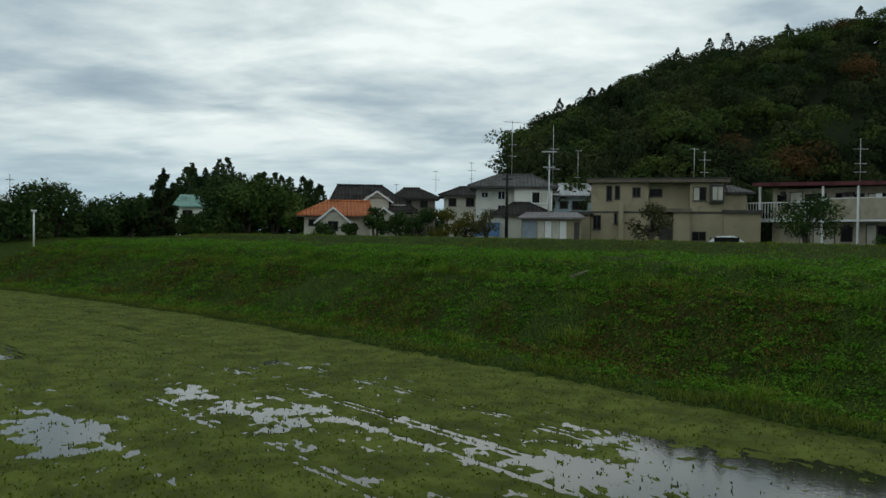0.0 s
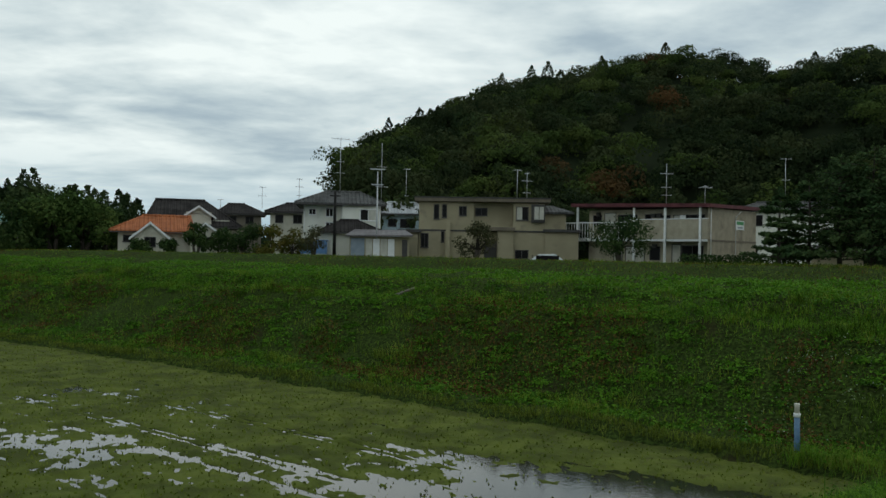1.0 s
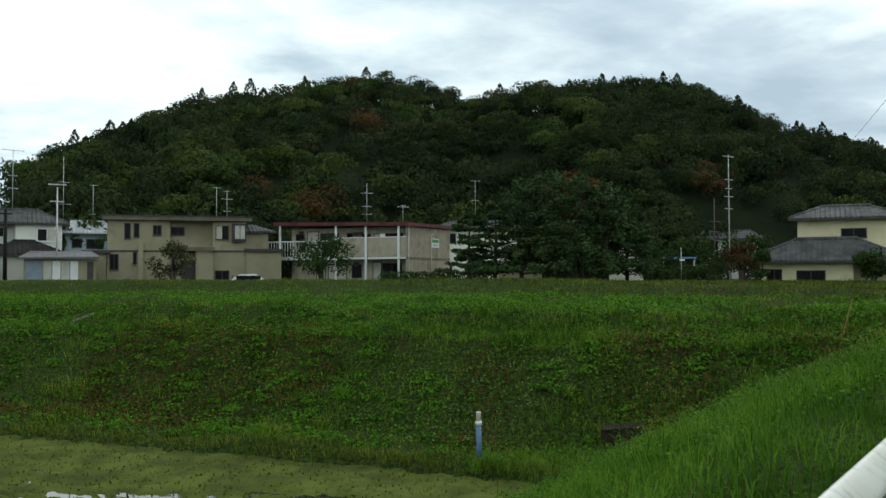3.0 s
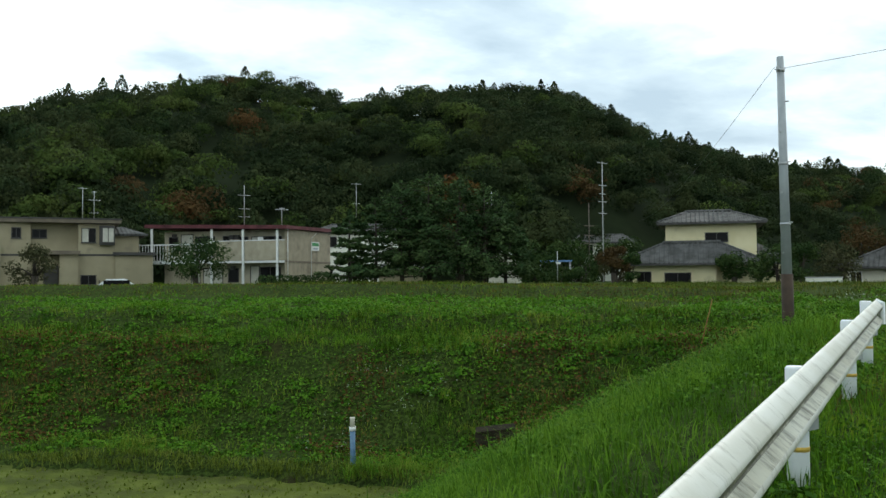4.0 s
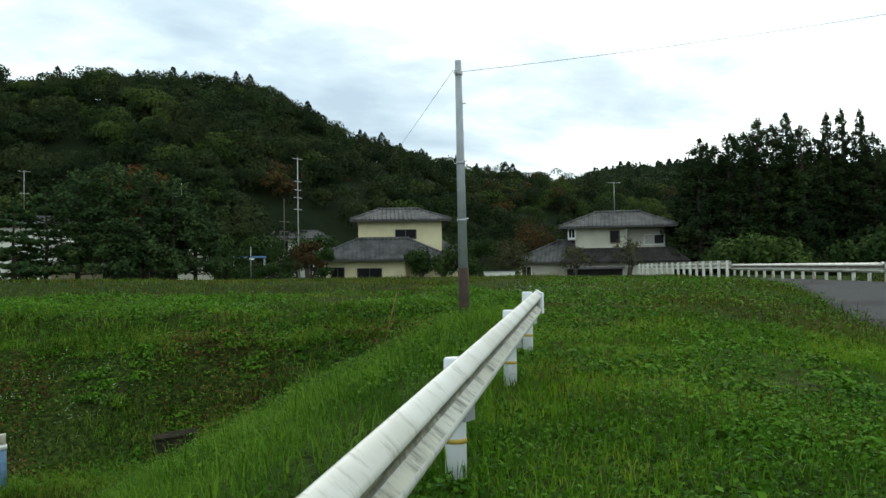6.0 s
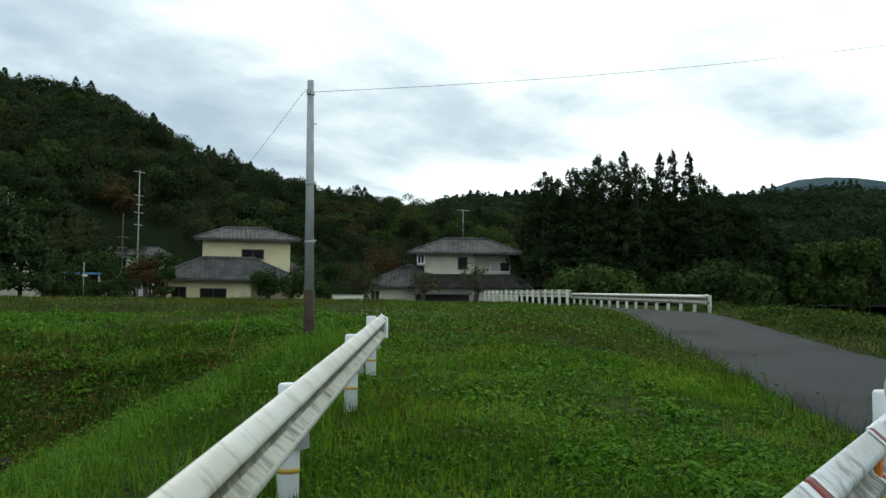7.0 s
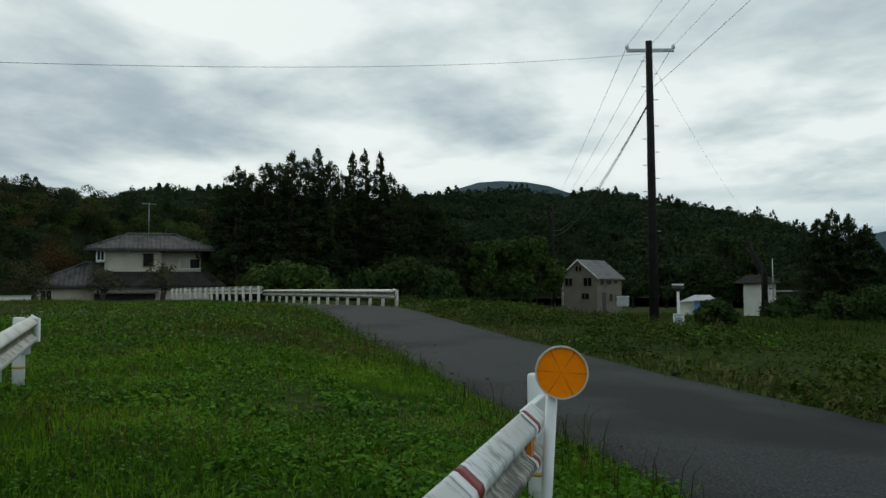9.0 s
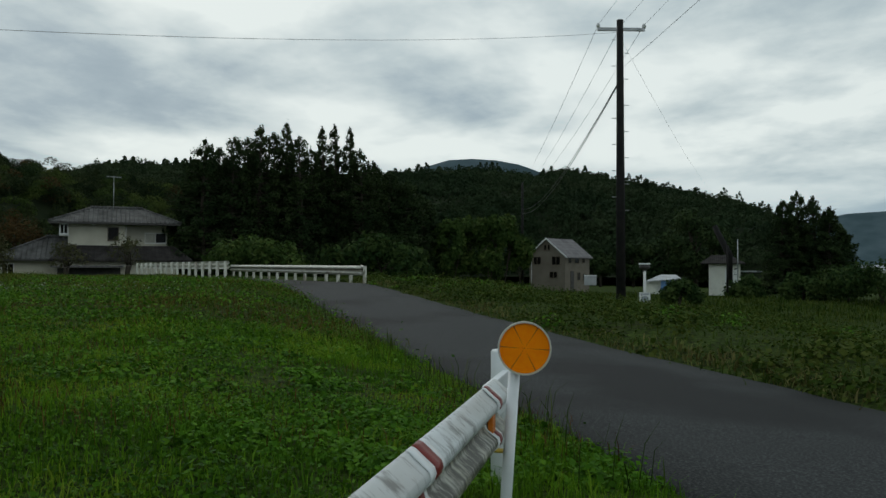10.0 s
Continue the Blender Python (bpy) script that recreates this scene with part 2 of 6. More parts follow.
M["grey_tile"] = ribbed("grey_roof_tile", [(0.062, 0.061, 0.058), (0.115, 0.114, 0.110)], 0.34, "X", 0.6, 0.05, 0.08)
M["brown_tile"] = ribbed("dark_brown_roof_tile", [(0.026, 0.023, 0.022), (0.050, 0.045, 0.042)], 0.30, "X", 0.65, 0.04, 0.06)
M["orange_tile"] = ribbed("orange_roof_tile", [(0.30, 0.095, 0.035), (0.40, 0.135, 0.05)], 0.30, "X", 0.6, 0.04)
M["lilac_metal"] = ribbed("grey_lilac_metal_roof", [(0.1445, 0.1312, 0.1320), (0.1870, 0.1722, 0.1720)], 0.45, "X", 0.5, 0.03)
M["maroon_metal"] = ribbed("maroon_metal_roof", [(0.10, 0.03, 0.035), (0.14, 0.045, 0.05)], 0.4, "X", 0.55, 0.02)
M["pale_metal"] = ribbed("pale_grey_metal_roof", [(0.40, 0.41, 0.42), (0.5, 0.51, 0.52)], 0.45, "X", 0.5, 0.03)
M["green_metal"] = ribbed("green_metal_roof", [(0.14, 0.26, 0.22), (0.18, 0.31, 0.26)], 0.45, "X", 0.5, 0.03)
M["brown_trim"] = material("brown_trim", [(0.13, 0.105, 0.075), (0.18, 0.145, 0.10)], scale=2, rough=0.7, bump=0.1)
M["dark_trim"] = material("dark_trim", [(0.035, 0.03, 0.028), (0.055, 0.05, 0.045)], scale=2, rough=0.6, bump=0.1)
M["white_trim"] = material("white_trim", [(0.72, 0.72, 0.70), (0.8, 0.8, 0.78)], scale=3, rough=0.5, bump=0.05)
M["stake_wood"] = material("orange_brown_wood", [(0.22, 0.09, 0.03), (0.30, 0.13, 0.04)], scale=8, rough=0.8, bump=0.2)
M["glass"] = material("dark_window_glass", [(0.006, 0.005, 0.005), (0.012, 0.010, 0.009)], scale=1, rough=0.18, bump=0, spec=0.12)
M["curtain"] = material("curtained_window", [(0.42, 0.40, 0.33), (0.55, 0.53, 0.45)], scale=2, rough=0.3, bump=0)
M["blue_sheet"] = material("blue_sheet_metal", [(0.10, 0.22, 0.45), (0.14, 0.28, 0.52)], scale=2, rough=0.5, bump=0.1)
M["grey_blue_door"] = material("grey_blue_shutter", [(0.20, 0.25, 0.30), (0.26, 0.31, 0.36)], scale=2, rough=0.5, bump=0.1)
M["sign_green"] = material("green_sign_paint", [(0.03, 0.22, 0.06), (0.04, 0.27, 0.08)], scale=4, rough=0.5, bump=0)
M["sign_grey"] = material("faded_grey_print", [(0.30, 0.33, 0.36), (0.38, 0.41, 0.44)], scale=6, rough=0.6, bump=0)
M["car_white"] = material("white_car_paint", [(0.75, 0.76, 0.77), (0.8, 0.81, 0.82)], scale=1, rough=0.25, bump=0)
M["rubber"] = material("black_rubber", [(0.02, 0.02, 0.02), (0.03, 0.03, 0.03)], scale=8, rough=0.8, bump=0.1)


def foliage(name, a, b, c, scale=0.09, islands=0.35):
    return material(name, [a, b, c], scale=scale, rough=0.85, bump=0, islands=islands, spec=0.04, translucent=0.15)


M["forest"] = foliage("mixed_forest_leaves", (0.014, 0.024, 0.010), (0.028, 0.042, 0.016), (0.052, 0.064, 0.024), scale=0.12, islands=0.12)
M["forest_light"] = foliage("yellow_green_leaves", (0.030, 0.050, 0.014), (0.050, 0.078, 0.018), (0.080, 0.105, 0.026), scale=0.12, islands=0.15)
M["forest_red"] = foliage("autumn_leaves", (0.046, 0.034, 0.015), (0.072, 0.046, 0.018), (0.105, 0.058, 0.022), scale=0.12, islands=0.15)
M["cedar"] = foliage("cedar_needles", (0.020, 0.036, 0.014), (0.034, 0.056, 0.02), (0.052, 0.074, 0.026), scale=0.25, islands=0.25)
# far leaves lean a little to blue, a painted stand-in for distance haze
M["far_forest"] = foliage("hazed_far_leaves", (0.016, 0.03, 0.014), (0.028, 0.046, 0.02), (0.040, 0.056, 0.026), scale=0.02, islands=0.12)
M["pine"] = foliage("pine_needles", (0.033, 0.064, 0.024), (0.053, 0.092, 0.032), (0.08, 0.12, 0.04), scale=0.3)
M["maple"] = foliage("russet_maple_leaves", (0.07, 0.035, 0.014), (0.11, 0.05, 0.018), (0.10, 0.07, 0.02), scale=0.4)
M["garden"] = foliage("garden_leaves", (0.02, 0.042, 0.013), (0.036, 0.065, 0.018), (0.06, 0.09, 0.025), scale=0.4)
M["garden_yellow"] = foliage("yellowing_garden_leaves", (0.06, 0.075, 0.014), (0.10, 0.10, 0.02), (0.13, 0.10, 0.022), scale=0.4)
M["garden_grey"] = foliage("thin_olive_leaves", (0.05, 0.055, 0.025), (0.075, 0.075, 0.035), (0.09, 0.085, 0.04), scale=0.4)
M["bamboo"] = foliage("bamboo_leaves", (0.035, 0.065, 0.016), (0.055, 0.095, 0.022), (0.085, 0.12, 0.03), scale=0.3)
# blue-grey paints the air's haze over what would be wooded green
M["hazed_hill"] = material("haze_tinted_hill", [(0.055, 0.085, 0.095), (0.09, 0.125, 0.14)], scale=0.02, rough=1.0, bump=0, spec=0.0)


# ---- builders ----
def mesh_np(name, verts, quads=None, tris=None, mat=None, smooth=False):
    """A mesh object from arrays of vertices, four-sided and three-sided faces."""
    me = bpy.data.meshes.new(name)
    loops, starts, n = [], [], 0
    for f in (quads, tris):
        if f is not None and len(f):
            loops.append(np.asarray(f, np.int32).ravel())
            starts.append(n + np.arange(len(f), dtype=np.int32) * f.shape[1])
            n += f.size
    loops, starts = np.concatenate(loops), np.concatenate(starts)
    me.vertices.add(len(verts))
    me.vertices.foreach_set("co", np.asarray(verts, np.float32).ravel())
    me.loops.add(len(loops))
    me.loops.foreach_set("vertex_index", loops)
    me.polygons.add(len(starts))
    me.polygons.foreach_set("loop_start", starts)
    if smooth:
        me.polygons.foreach_set("use_smooth", np.ones(len(starts), bool))
    me.update(calc_edges=True)
    if mat:
        me.materials.append(mat)
    return new(name, me)


def part(name, bm, mat, parent, label=""):
    """Links a bmesh as one mesh object under a thing or a part."""
    me = bpy.data.meshes.new(name)
    bmesh.ops.recalc_face_normals(bm, faces=bm.faces)
    bm.to_mesh(me)
    bm.free()
    me.materials.append(mat)
    ob = new(name, me)
    ob.parent = parent
    if label:
        tagged(ob, label)
    return ob


def thing(name, m, label, category, group="", kind=""):
    ob = new(name)
    ob.empty_display_size = 0.2
    ob.matrix_basis = m
    return tagged(ob, label, category, group, kind)


def box(bm, x0, x1, y0, y1, z0, z1, bevel=0.0):
    v = [bm.verts.new(p) for p in ((x0, y0, z0), (x1, y0, z0), (x1, y1, z0), (x0, y1, z0), (x0, y0, z1), (x1, y0, z1), (x1, y1, z1), (x0, y1, z1))]
    fs = [bm.faces.new([v[i] for i in f]) for f in ((0, 3, 2, 1), (4, 5, 6, 7), (0, 1, 5, 4), (1, 2, 6, 5), (2, 3, 7, 6), (3, 0, 4, 7))]
    if bevel:
        edges = list({e for f in fs for e in f.edges})
        bmesh.ops.bevel(bm, geom=edges, offset=bevel, segments=2, affect="EDGES", profile=0.6)
    return bm


def boxes(*rows, bevel=0.0):
    bm = bmesh.new()
    for r in rows:
        box(bm, *r, bevel=bevel)
    return bm


def tube(bm, points, radii, sides=10, cap=True):
    """A round bar along points, with a radius at each."""
    rings = []
    pts = [Vector(p) for p in points]
    for i, p in enumerate(pts):
        d = (pts[min(i + 1, len(pts) - 1)] - pts[max(i - 1, 0)]).normalized()
        a = d.orthogonal().normalized() if abs(d.z) < 0.99 else Vector((1, 0, 0))
        a = (a - d * a.dot(d)).normalized()
        b = d.cross(a)
        r = radii[i] if isinstance(radii, (list, tuple)) else radii
        rings.append([bm.verts.new(p + r * (math.cos(2 * math.pi * k / sides) * a + math.sin(2 * math.pi * k / sides) * b)) for k in range(sides)])
    for q, s in zip(rings, rings[1:]):
        for k in range(sides):
            f = bm.faces.new((q[k], q[(k + 1) % sides], s[(k + 1) % sides], s[k]))
            f.smooth = True
    if cap:
        bm.faces.new(rings[0][::-1])
        bm.faces.new(rings[-1])
    return bm


def tubed(points, radii, sides=10):
    return tube(bmesh.new(), points, radii, sides)


def slab(bm, corners, thick):
    """A flat plate: its upper corners and its thickness downwards."""
    top = [bm.verts.new(c) for c in corners]
    low = [bm.verts.new((c[0], c[1], c[2] - thick)) for c in corners]
    bm.faces.new(top)
    bm.faces.new(low[::-1])
    for i in range(len(corners)):
        j = (i + 1) % len(corners)
        bm.faces.new((top[i], low[i], low[j], top[j]))


def hip_roof(x0, x1, y0, y1, ze, zr, rx0, rx1, ry0=None, ry1=None, thick=0.16):
    """Eaves rectangle at ze, ridge from rx0 to rx1 at zr. A ridge as long as the eaves gives a gable roof."""
    ry = (y0 + y1) / 2
    bm = bmesh.new()
    a, b, c, d = (x0, y0, ze), (x1, y0, ze), (x1, y1, ze), (x0, y1, ze)
    e, f = (rx0, ry, zr), (rx1, ry, zr)
    top = [bm.verts.new(p) for p in (a, b, c, d, e, f)]
    low = [bm.verts.new((p[0], p[1], p[2] - thick)) for p in (a, b, c, d)]
    for idx in ((0, 1, 5, 4), (2, 3, 4, 5), (1, 2, 5), (3, 0, 4)):
        bm.faces.new([top[i] for i in idx])
    for i in range(4):
        j = (i + 1) % 4
        bm.faces.new((top[i], low[i], low[j], top[j]))
    bm.faces.new(low[::-1])
    return bm


def ridge_cap(x0, x1, y0, y1, ze, zr, rx0, rx1, r=0.10):
    ry = (y0 + y1) / 2
    bm = tubed([(rx0 - 0.1, ry, zr), (rx1 + 0.1, ry, zr)], r * 1.5, 8)
    for c, e in (((x0, y0, ze), rx0), ((x1, y0, ze), rx1), ((x1, y1, ze), rx1), ((x0, y1, ze), rx0)):
        tube(bm, [(e, ry, zr), (c[0], c[1], c[2] + 0.02)], r, 6)
    return bm


def window(parent, x0, x1, z0, z1, y=0.0, frame_mat=None, glass=None, panes=2, sill=True, proud=0.05, label=""):
    """A window unit on the wall face y (towards -y): frame bars, panes set back in them, sill."""
    fm, w = frame_mat or M["dark_trim"], 0.06
    bm = boxes((x0 - w, x1 + w, y - proud, y - 0.002, z1, z1 + w), (x0 - w, x1 + w, y - proud, y - 0.002, z0 - w, z0),
               (x0 - w, x0, y - proud, y - 0.002, z0, z1), (x1, x1 + w, y - proud, y - 0.002, z0, z1),
               *[(x0 + (x1 - x0) * k / panes - 0.025, x0 + (x1 - x0) * k / panes + 0.025, y - proud, y - 0.012, z0, z1) for k in range(1, panes)])
    win = part("window", bm, fm, parent, label)
    for k in range(panes):
        a, b = x0 + (x1 - x0) * k / panes, x0 + (x1 - x0) * (k + 1) / panes
        g = glass[k] if isinstance(glass, list) else glass or M["glass"]
        part("pane", boxes((a + 0.005, b - 0.005, y - 0.02, y - 0.004, z0, z1)), g, win)
    if sill:
        part("sill", boxes((x0 - 0.1, x1 + 0.1, y - proud - 0.05, y - 0.002, z0 - w - 0.05, z0 - w - 0.004)), fm, win)
    return win


def antenna(m, height, bars, label="slender grey metal television aerial mast with cross bars"):
    """A mast with aerials: bars are (height, length, rods)."""
    ob = thing("tv_antenna", m, label, "antenna", "roof aerials")
    part("mast", tubed([(0, 0, 0), (0, 0, height)], 0.03, 6), M["metal"], ob)
    for z, length, rods in bars:
        bm = tubed([(-length / 2, 0, z), (length / 2, 0, z)], 0.02, 5)
        for k in range(rods):
            x = -length / 2 + length * (k + 0.5) / rods
            tube(bm, [(x, -0.35, z + 0.03), (x, 0.35, z + 0.03)], 0.014, 4)
        part("aerial", bm, M["metal"], ob)
    return ob


def leaf_quads(pts, nrm, size, rng, jitter=0.5, aspect=1.0):
    """Four-cornered leaf clumps at pts, facing about nrm."""
    n = len(pts)
    nrm = nrm + rng.normal(0, jitter, (n, 3))
    nrm /= np.linalg.norm(nrm, axis=1, keepdims=True) + 1e-9
    a = np.cross(nrm, rng.normal(0, 1, (n, 3)))
    a /= np.linalg.norm(a, axis=1, keepdims=True) + 1e-9
    b = np.cross(nrm, a)
    s = (size * rng.uniform(0.6, 1.3, n))[:, None]
    fold = nrm * s * 0.18
    v = np.stack([pts - a * s * 0.5 * aspect, pts - b * s * 0.5 + fold, pts + a * s * 0.5 * aspect, pts + b * s * 0.5 - fold], 1).reshape(-1, 3)
    return v, np.arange(4 * n).reshape(-1, 4)


def leaf_tris(pts, nrm, size, rng, jitter=0.5):
    """Three-cornered leaf sprays at pts, facing about nrm."""
    n = len(pts)
    nrm = nrm + rng.normal(0, jitter, (n, 3))
    nrm /= np.linalg.norm(nrm, axis=1, keepdims=True) + 1e-9
    a = np.cross(nrm, rng.normal(0, 1, (n, 3)))
    a /= np.linalg.norm(a, axis=1, keepdims=True) + 1e-9
    b = np.cross(nrm, a)
    s = (size * rng.uniform(0.5, 1.4, n))[:, None]
    k = rng.uniform(-0.4, 0.4, (n, 1))
    v = np.stack([pts - a * s * 0.55, pts + a * s * 0.55 + b * s * k, pts + b * s * 0.8], 1).reshape(-1, 3)
    return v, np.arange(3 * n).reshape(-1, 3)


def unit(rng, n):
    d = rng.normal(0, 1, (n, 3))
    return d / np.linalg.norm(d, axis=1, keepdims=True)


def lobes_cloud(rng, lobes, n, size, shell=0.72, jitter=0.5, flat=0.0):
    """Leaf clumps over a crown made of ball-shaped lobes (x, y, z, radius, squash)."""
    lob = np.array(lobes, float)
    w = lob[:, 3] ** 2
    pick = rng.choice(len(lob), n, p=w / w.sum())
    d = unit(rng, n)
    r = lob[pick, 3] * rng.uniform(shell, 1.06, n)
    off = d * r[:, None]
    off[:, 2] *= lob[pick, 4]
    nrm = d + np.array([0, 0, flat])
    return leaf_tris(lob[pick, :3] + off, nrm, np.full(n, size), rng, jitter)


def broad_tree(name, m, height, radius, mat, rng, n=1600, size=0.28, stems=1, trunk=0.4, label="", category="tree", group="", low=0.3, squash=0.85, nl=9, shell=0.5, trunk_r=None):
    """A trunk that forks into limbs, and a crown of many leaf clumps round lobes on the limbs."""
    ob = thing(name, m, label, category, group)
    bm = bmesh.new()
    lobes = []
    tr = trunk_r or 0.035 * height + 0.03
    for s in range(stems):
        lean = Vector((rng.uniform(-1, 1), rng.uniform(-1, 1), 0)) * (0.12 * height if stems > 1 else 0.03 * height)
        fork = Vector((0, 0, height * trunk)) + lean
        tube(bm, [(0, 0, -0.3), tuple(fork * 0.5), tuple(fork)], [tr, tr * 0.85, tr * 0.7], 8)
        for k in range(max(3, nl // stems)):
            a = 2 * math.pi * (k + rng.uniform(0, 0.7)) / max(3, nl // stems)
            rr = radius * rng.uniform(0.35, 0.72)
            z = height * (low + (0.88 - low) * rng.uniform(0, 1) ** 0.8)
            rr *= 1.0 if z < 0.7 * height else 0.6
            tip = Vector((math.cos(a) * rr, math.sin(a) * rr, z))
            tube(bm, [tuple(fork), tuple(fork.lerp(tip, 0.5) + Vector((0, 0, 0.06 * height))), tuple(tip)], [tr * 0.5, tr * 0.3, tr * 0.1], 5)
            lobes.append((tip.x, tip.y, tip.z, radius * rng.uniform(0.32, 0.5), squash))
    part("trunk", bm, M["bark"], ob)
    v, q = lobes_cloud(rng, lobes, int(n * 1.7), size * 0.85, shell, 0.6, 0.3)
    crown = mesh_np("crown", v, None, q, mat)
    crown.parent = ob
    return ob


def conifer(name, m, height, radius, mat, rng, n=1500, size=0.35, levels=14, start=0.12, droop=0.25, label="", category="tree", group="", power=0.8, layered=False):
    """A straight trunk with whorls of boughs that carry needle clumps."""
    ob = thing(name, m, label, category, group)
    tr = 0.018 * height + 0.05
    bm = tubed([(0, 0, -0.3), (0.02 * height, 0, height * 0.5), (0, 0, height)], [tr, tr * 0.6, 0.02], 8)
    P, N = [], []
    for lv in range(levels):
        f = lv / (levels - 1)
        z0 = height * (start + (0.98 - start) * f)
        ln = radius * ((1 - f) ** power * 0.95 + 0.08) * rng.uniform(0.75, 1.15)
        level_z = z0
        for k in range(6 if not layered else 5):
            z0 = level_z + rng.uniform(-0.5, 0.5) * height / levels * (1.0 if not layered else 0.4)
            a = rng.uniform(0, 2 * math.pi)
            L = ln * rng.uniform(0.65, 1.1)
            tip = Vector((math.cos(a) * L, math.sin(a) * L, z0 - droop * L + 0.1 * L))
            tube(bm, [(0, 0, z0), tuple(tip)], [tr * 0.3 * (1 - f) + 0.015, 0.01], 4, False)
            k2 = max(4, int(n * (ln / radius + 0.1) / (levels * 3.2)))
            s = rng.uniform(0.25, 1.0, k2) ** 0.8
            side = rng.normal(0, 0.24 if not layered else 0.30, k2) * L * (1.15 - s)
            px = np.stack([math.cos(a) * L * s - math.sin(a) * side, math.sin(a) * L * s + math.cos(a) * side, z0 + (tip.z - z0) * s ** 1.3 + rng.normal(0, 0.05 * radius if not layered else 0.025 * radius, k2)], 1)
            P.append(px)
            N.append(np.tile([math.cos(a) * 0.4, math.sin(a) * 0.4, 0.9], (k2, 1)))
    part("trunk", bm, M["bark"], ob)
    P, N = np.concatenate(P), np.concatenate(N)
    v, q = leaf_tris(P, N, np.full(len(P), size), rng, 0.5)
    crown = mesh_np("crown", v, None, q, mat)
    crown.parent = ob
    return ob


def blades(base, height, width, lean, rng, name, mat):
    """Grass blades: two-step bent strips that end in a point."""
    n = len(base)
    a = rng.uniform(0, 2 * np.pi, n)
    d = np.stack([np.cos(a), np.sin(a), np.zeros(n)], 1)
    s = np.stack([-d[:, 1], d[:, 0], np.zeros(n)], 1) * (width / 2)[:, None]
    up_ = np.array([0, 0, 1.0])
    mid_ = base + up_ * (height * 0.55)[:, None] + d * (lean * height * 0.25)[:, None]
    tip = base + up_ * (height * (1 - 0.35 * lean))[:, None] + d * (lean * height * 0.9)[:, None]
    v = np.stack([base - s, base + s, mid_ + s * 0.8, mid_ - s * 0.8, tip], 1).reshape(-1, 3)
    i = np.arange(n)[:, None] * 5
    return mesh_np(name, v, i + np.array([0, 1, 2, 3]), i + np.array([3, 2, 4]), mat)


# ---- the lie of the land ----
def smooth(x, a, b):
    t = np.clip((x - a) / (b - a), 0, 1)
    return t * t * (3 - 2 * t)


def wave_noise(x, y, seed, scale):
    """A cheap smooth wandering value, about -1 to 1, from a few crossed waves."""
    r = np.random.default_rng(seed)
    v = 0
    for k in range(7):
        a, f = r.uniform(0, 2 * np.pi), scale * r.uniform(0.5, 1.9)
        v = v + np.sin((x * np.cos(a) + y * np.sin(a)) * f + r.uniform(0, 6.28) + 1.3 * np.sin((x * np.sin(a * 1.7) + y * np.cos(a * 1.7)) * f * 0.6 + k))
    return v / 4.0


def bank_coords(x, y):
    """s: across the bank, from the paddy's edge towards the houses; r: along it."""
    r = -0.699 * (x - 9) + 0.715 * (y - 16.5)
    s = 0.715 * (x - 9) + 0.699 * (y - 16.5) - 1.7 * (1 - np.clip((r - 27) / 27, -1.2, 1.2) ** 2)
    return s, r


def rail_u(x, y):
    """Distance beyond the guard rail's line, towards the paddy."""
    return -0.372 * (x - 5.3) + 0.928 * (y - 3.3)


ROAD = [(-14, -6.0), (-4, -3.6), (4, -2.4), (9, -1.4), (13, -0.3), (17.5, 0.8), (21, 1.7), (25, 2.7), (28.0, 3.5), (31.0, 4.5), (34.0, 5.9), (37.0, 7.4), (43.0, 10.6), (50.0, 14.4), (58.0, 18.6)]


def road_z(x):
    return 0.02 + 0.76 * np.clip((x - 3) / 27, 0, 1.0) ** 1.6


def road_dist(x, y):
    """Signed-less distance to the road's middle line, and whether a place lies on its field side."""
    best, side = np.full(np.shape(x), 1e9), np.zeros(np.shape(x))
    for (ax, ay), (bx, by) in zip(ROAD, ROAD[1:]):
        dx, dy = bx - ax, by - ay
        t = np.clip(((x - ax) * dx + (y - ay) * dy) / (dx * dx + dy * dy), 0, 1)
        d = np.hypot(x - ax - t * dx, y - ay - t * dy)
        near = d < best
        side = np.where(near, np.sign(dx * (y - ay) - dy * (x - ax)), side)
        best = np.where(near, d, best)
    return best, side


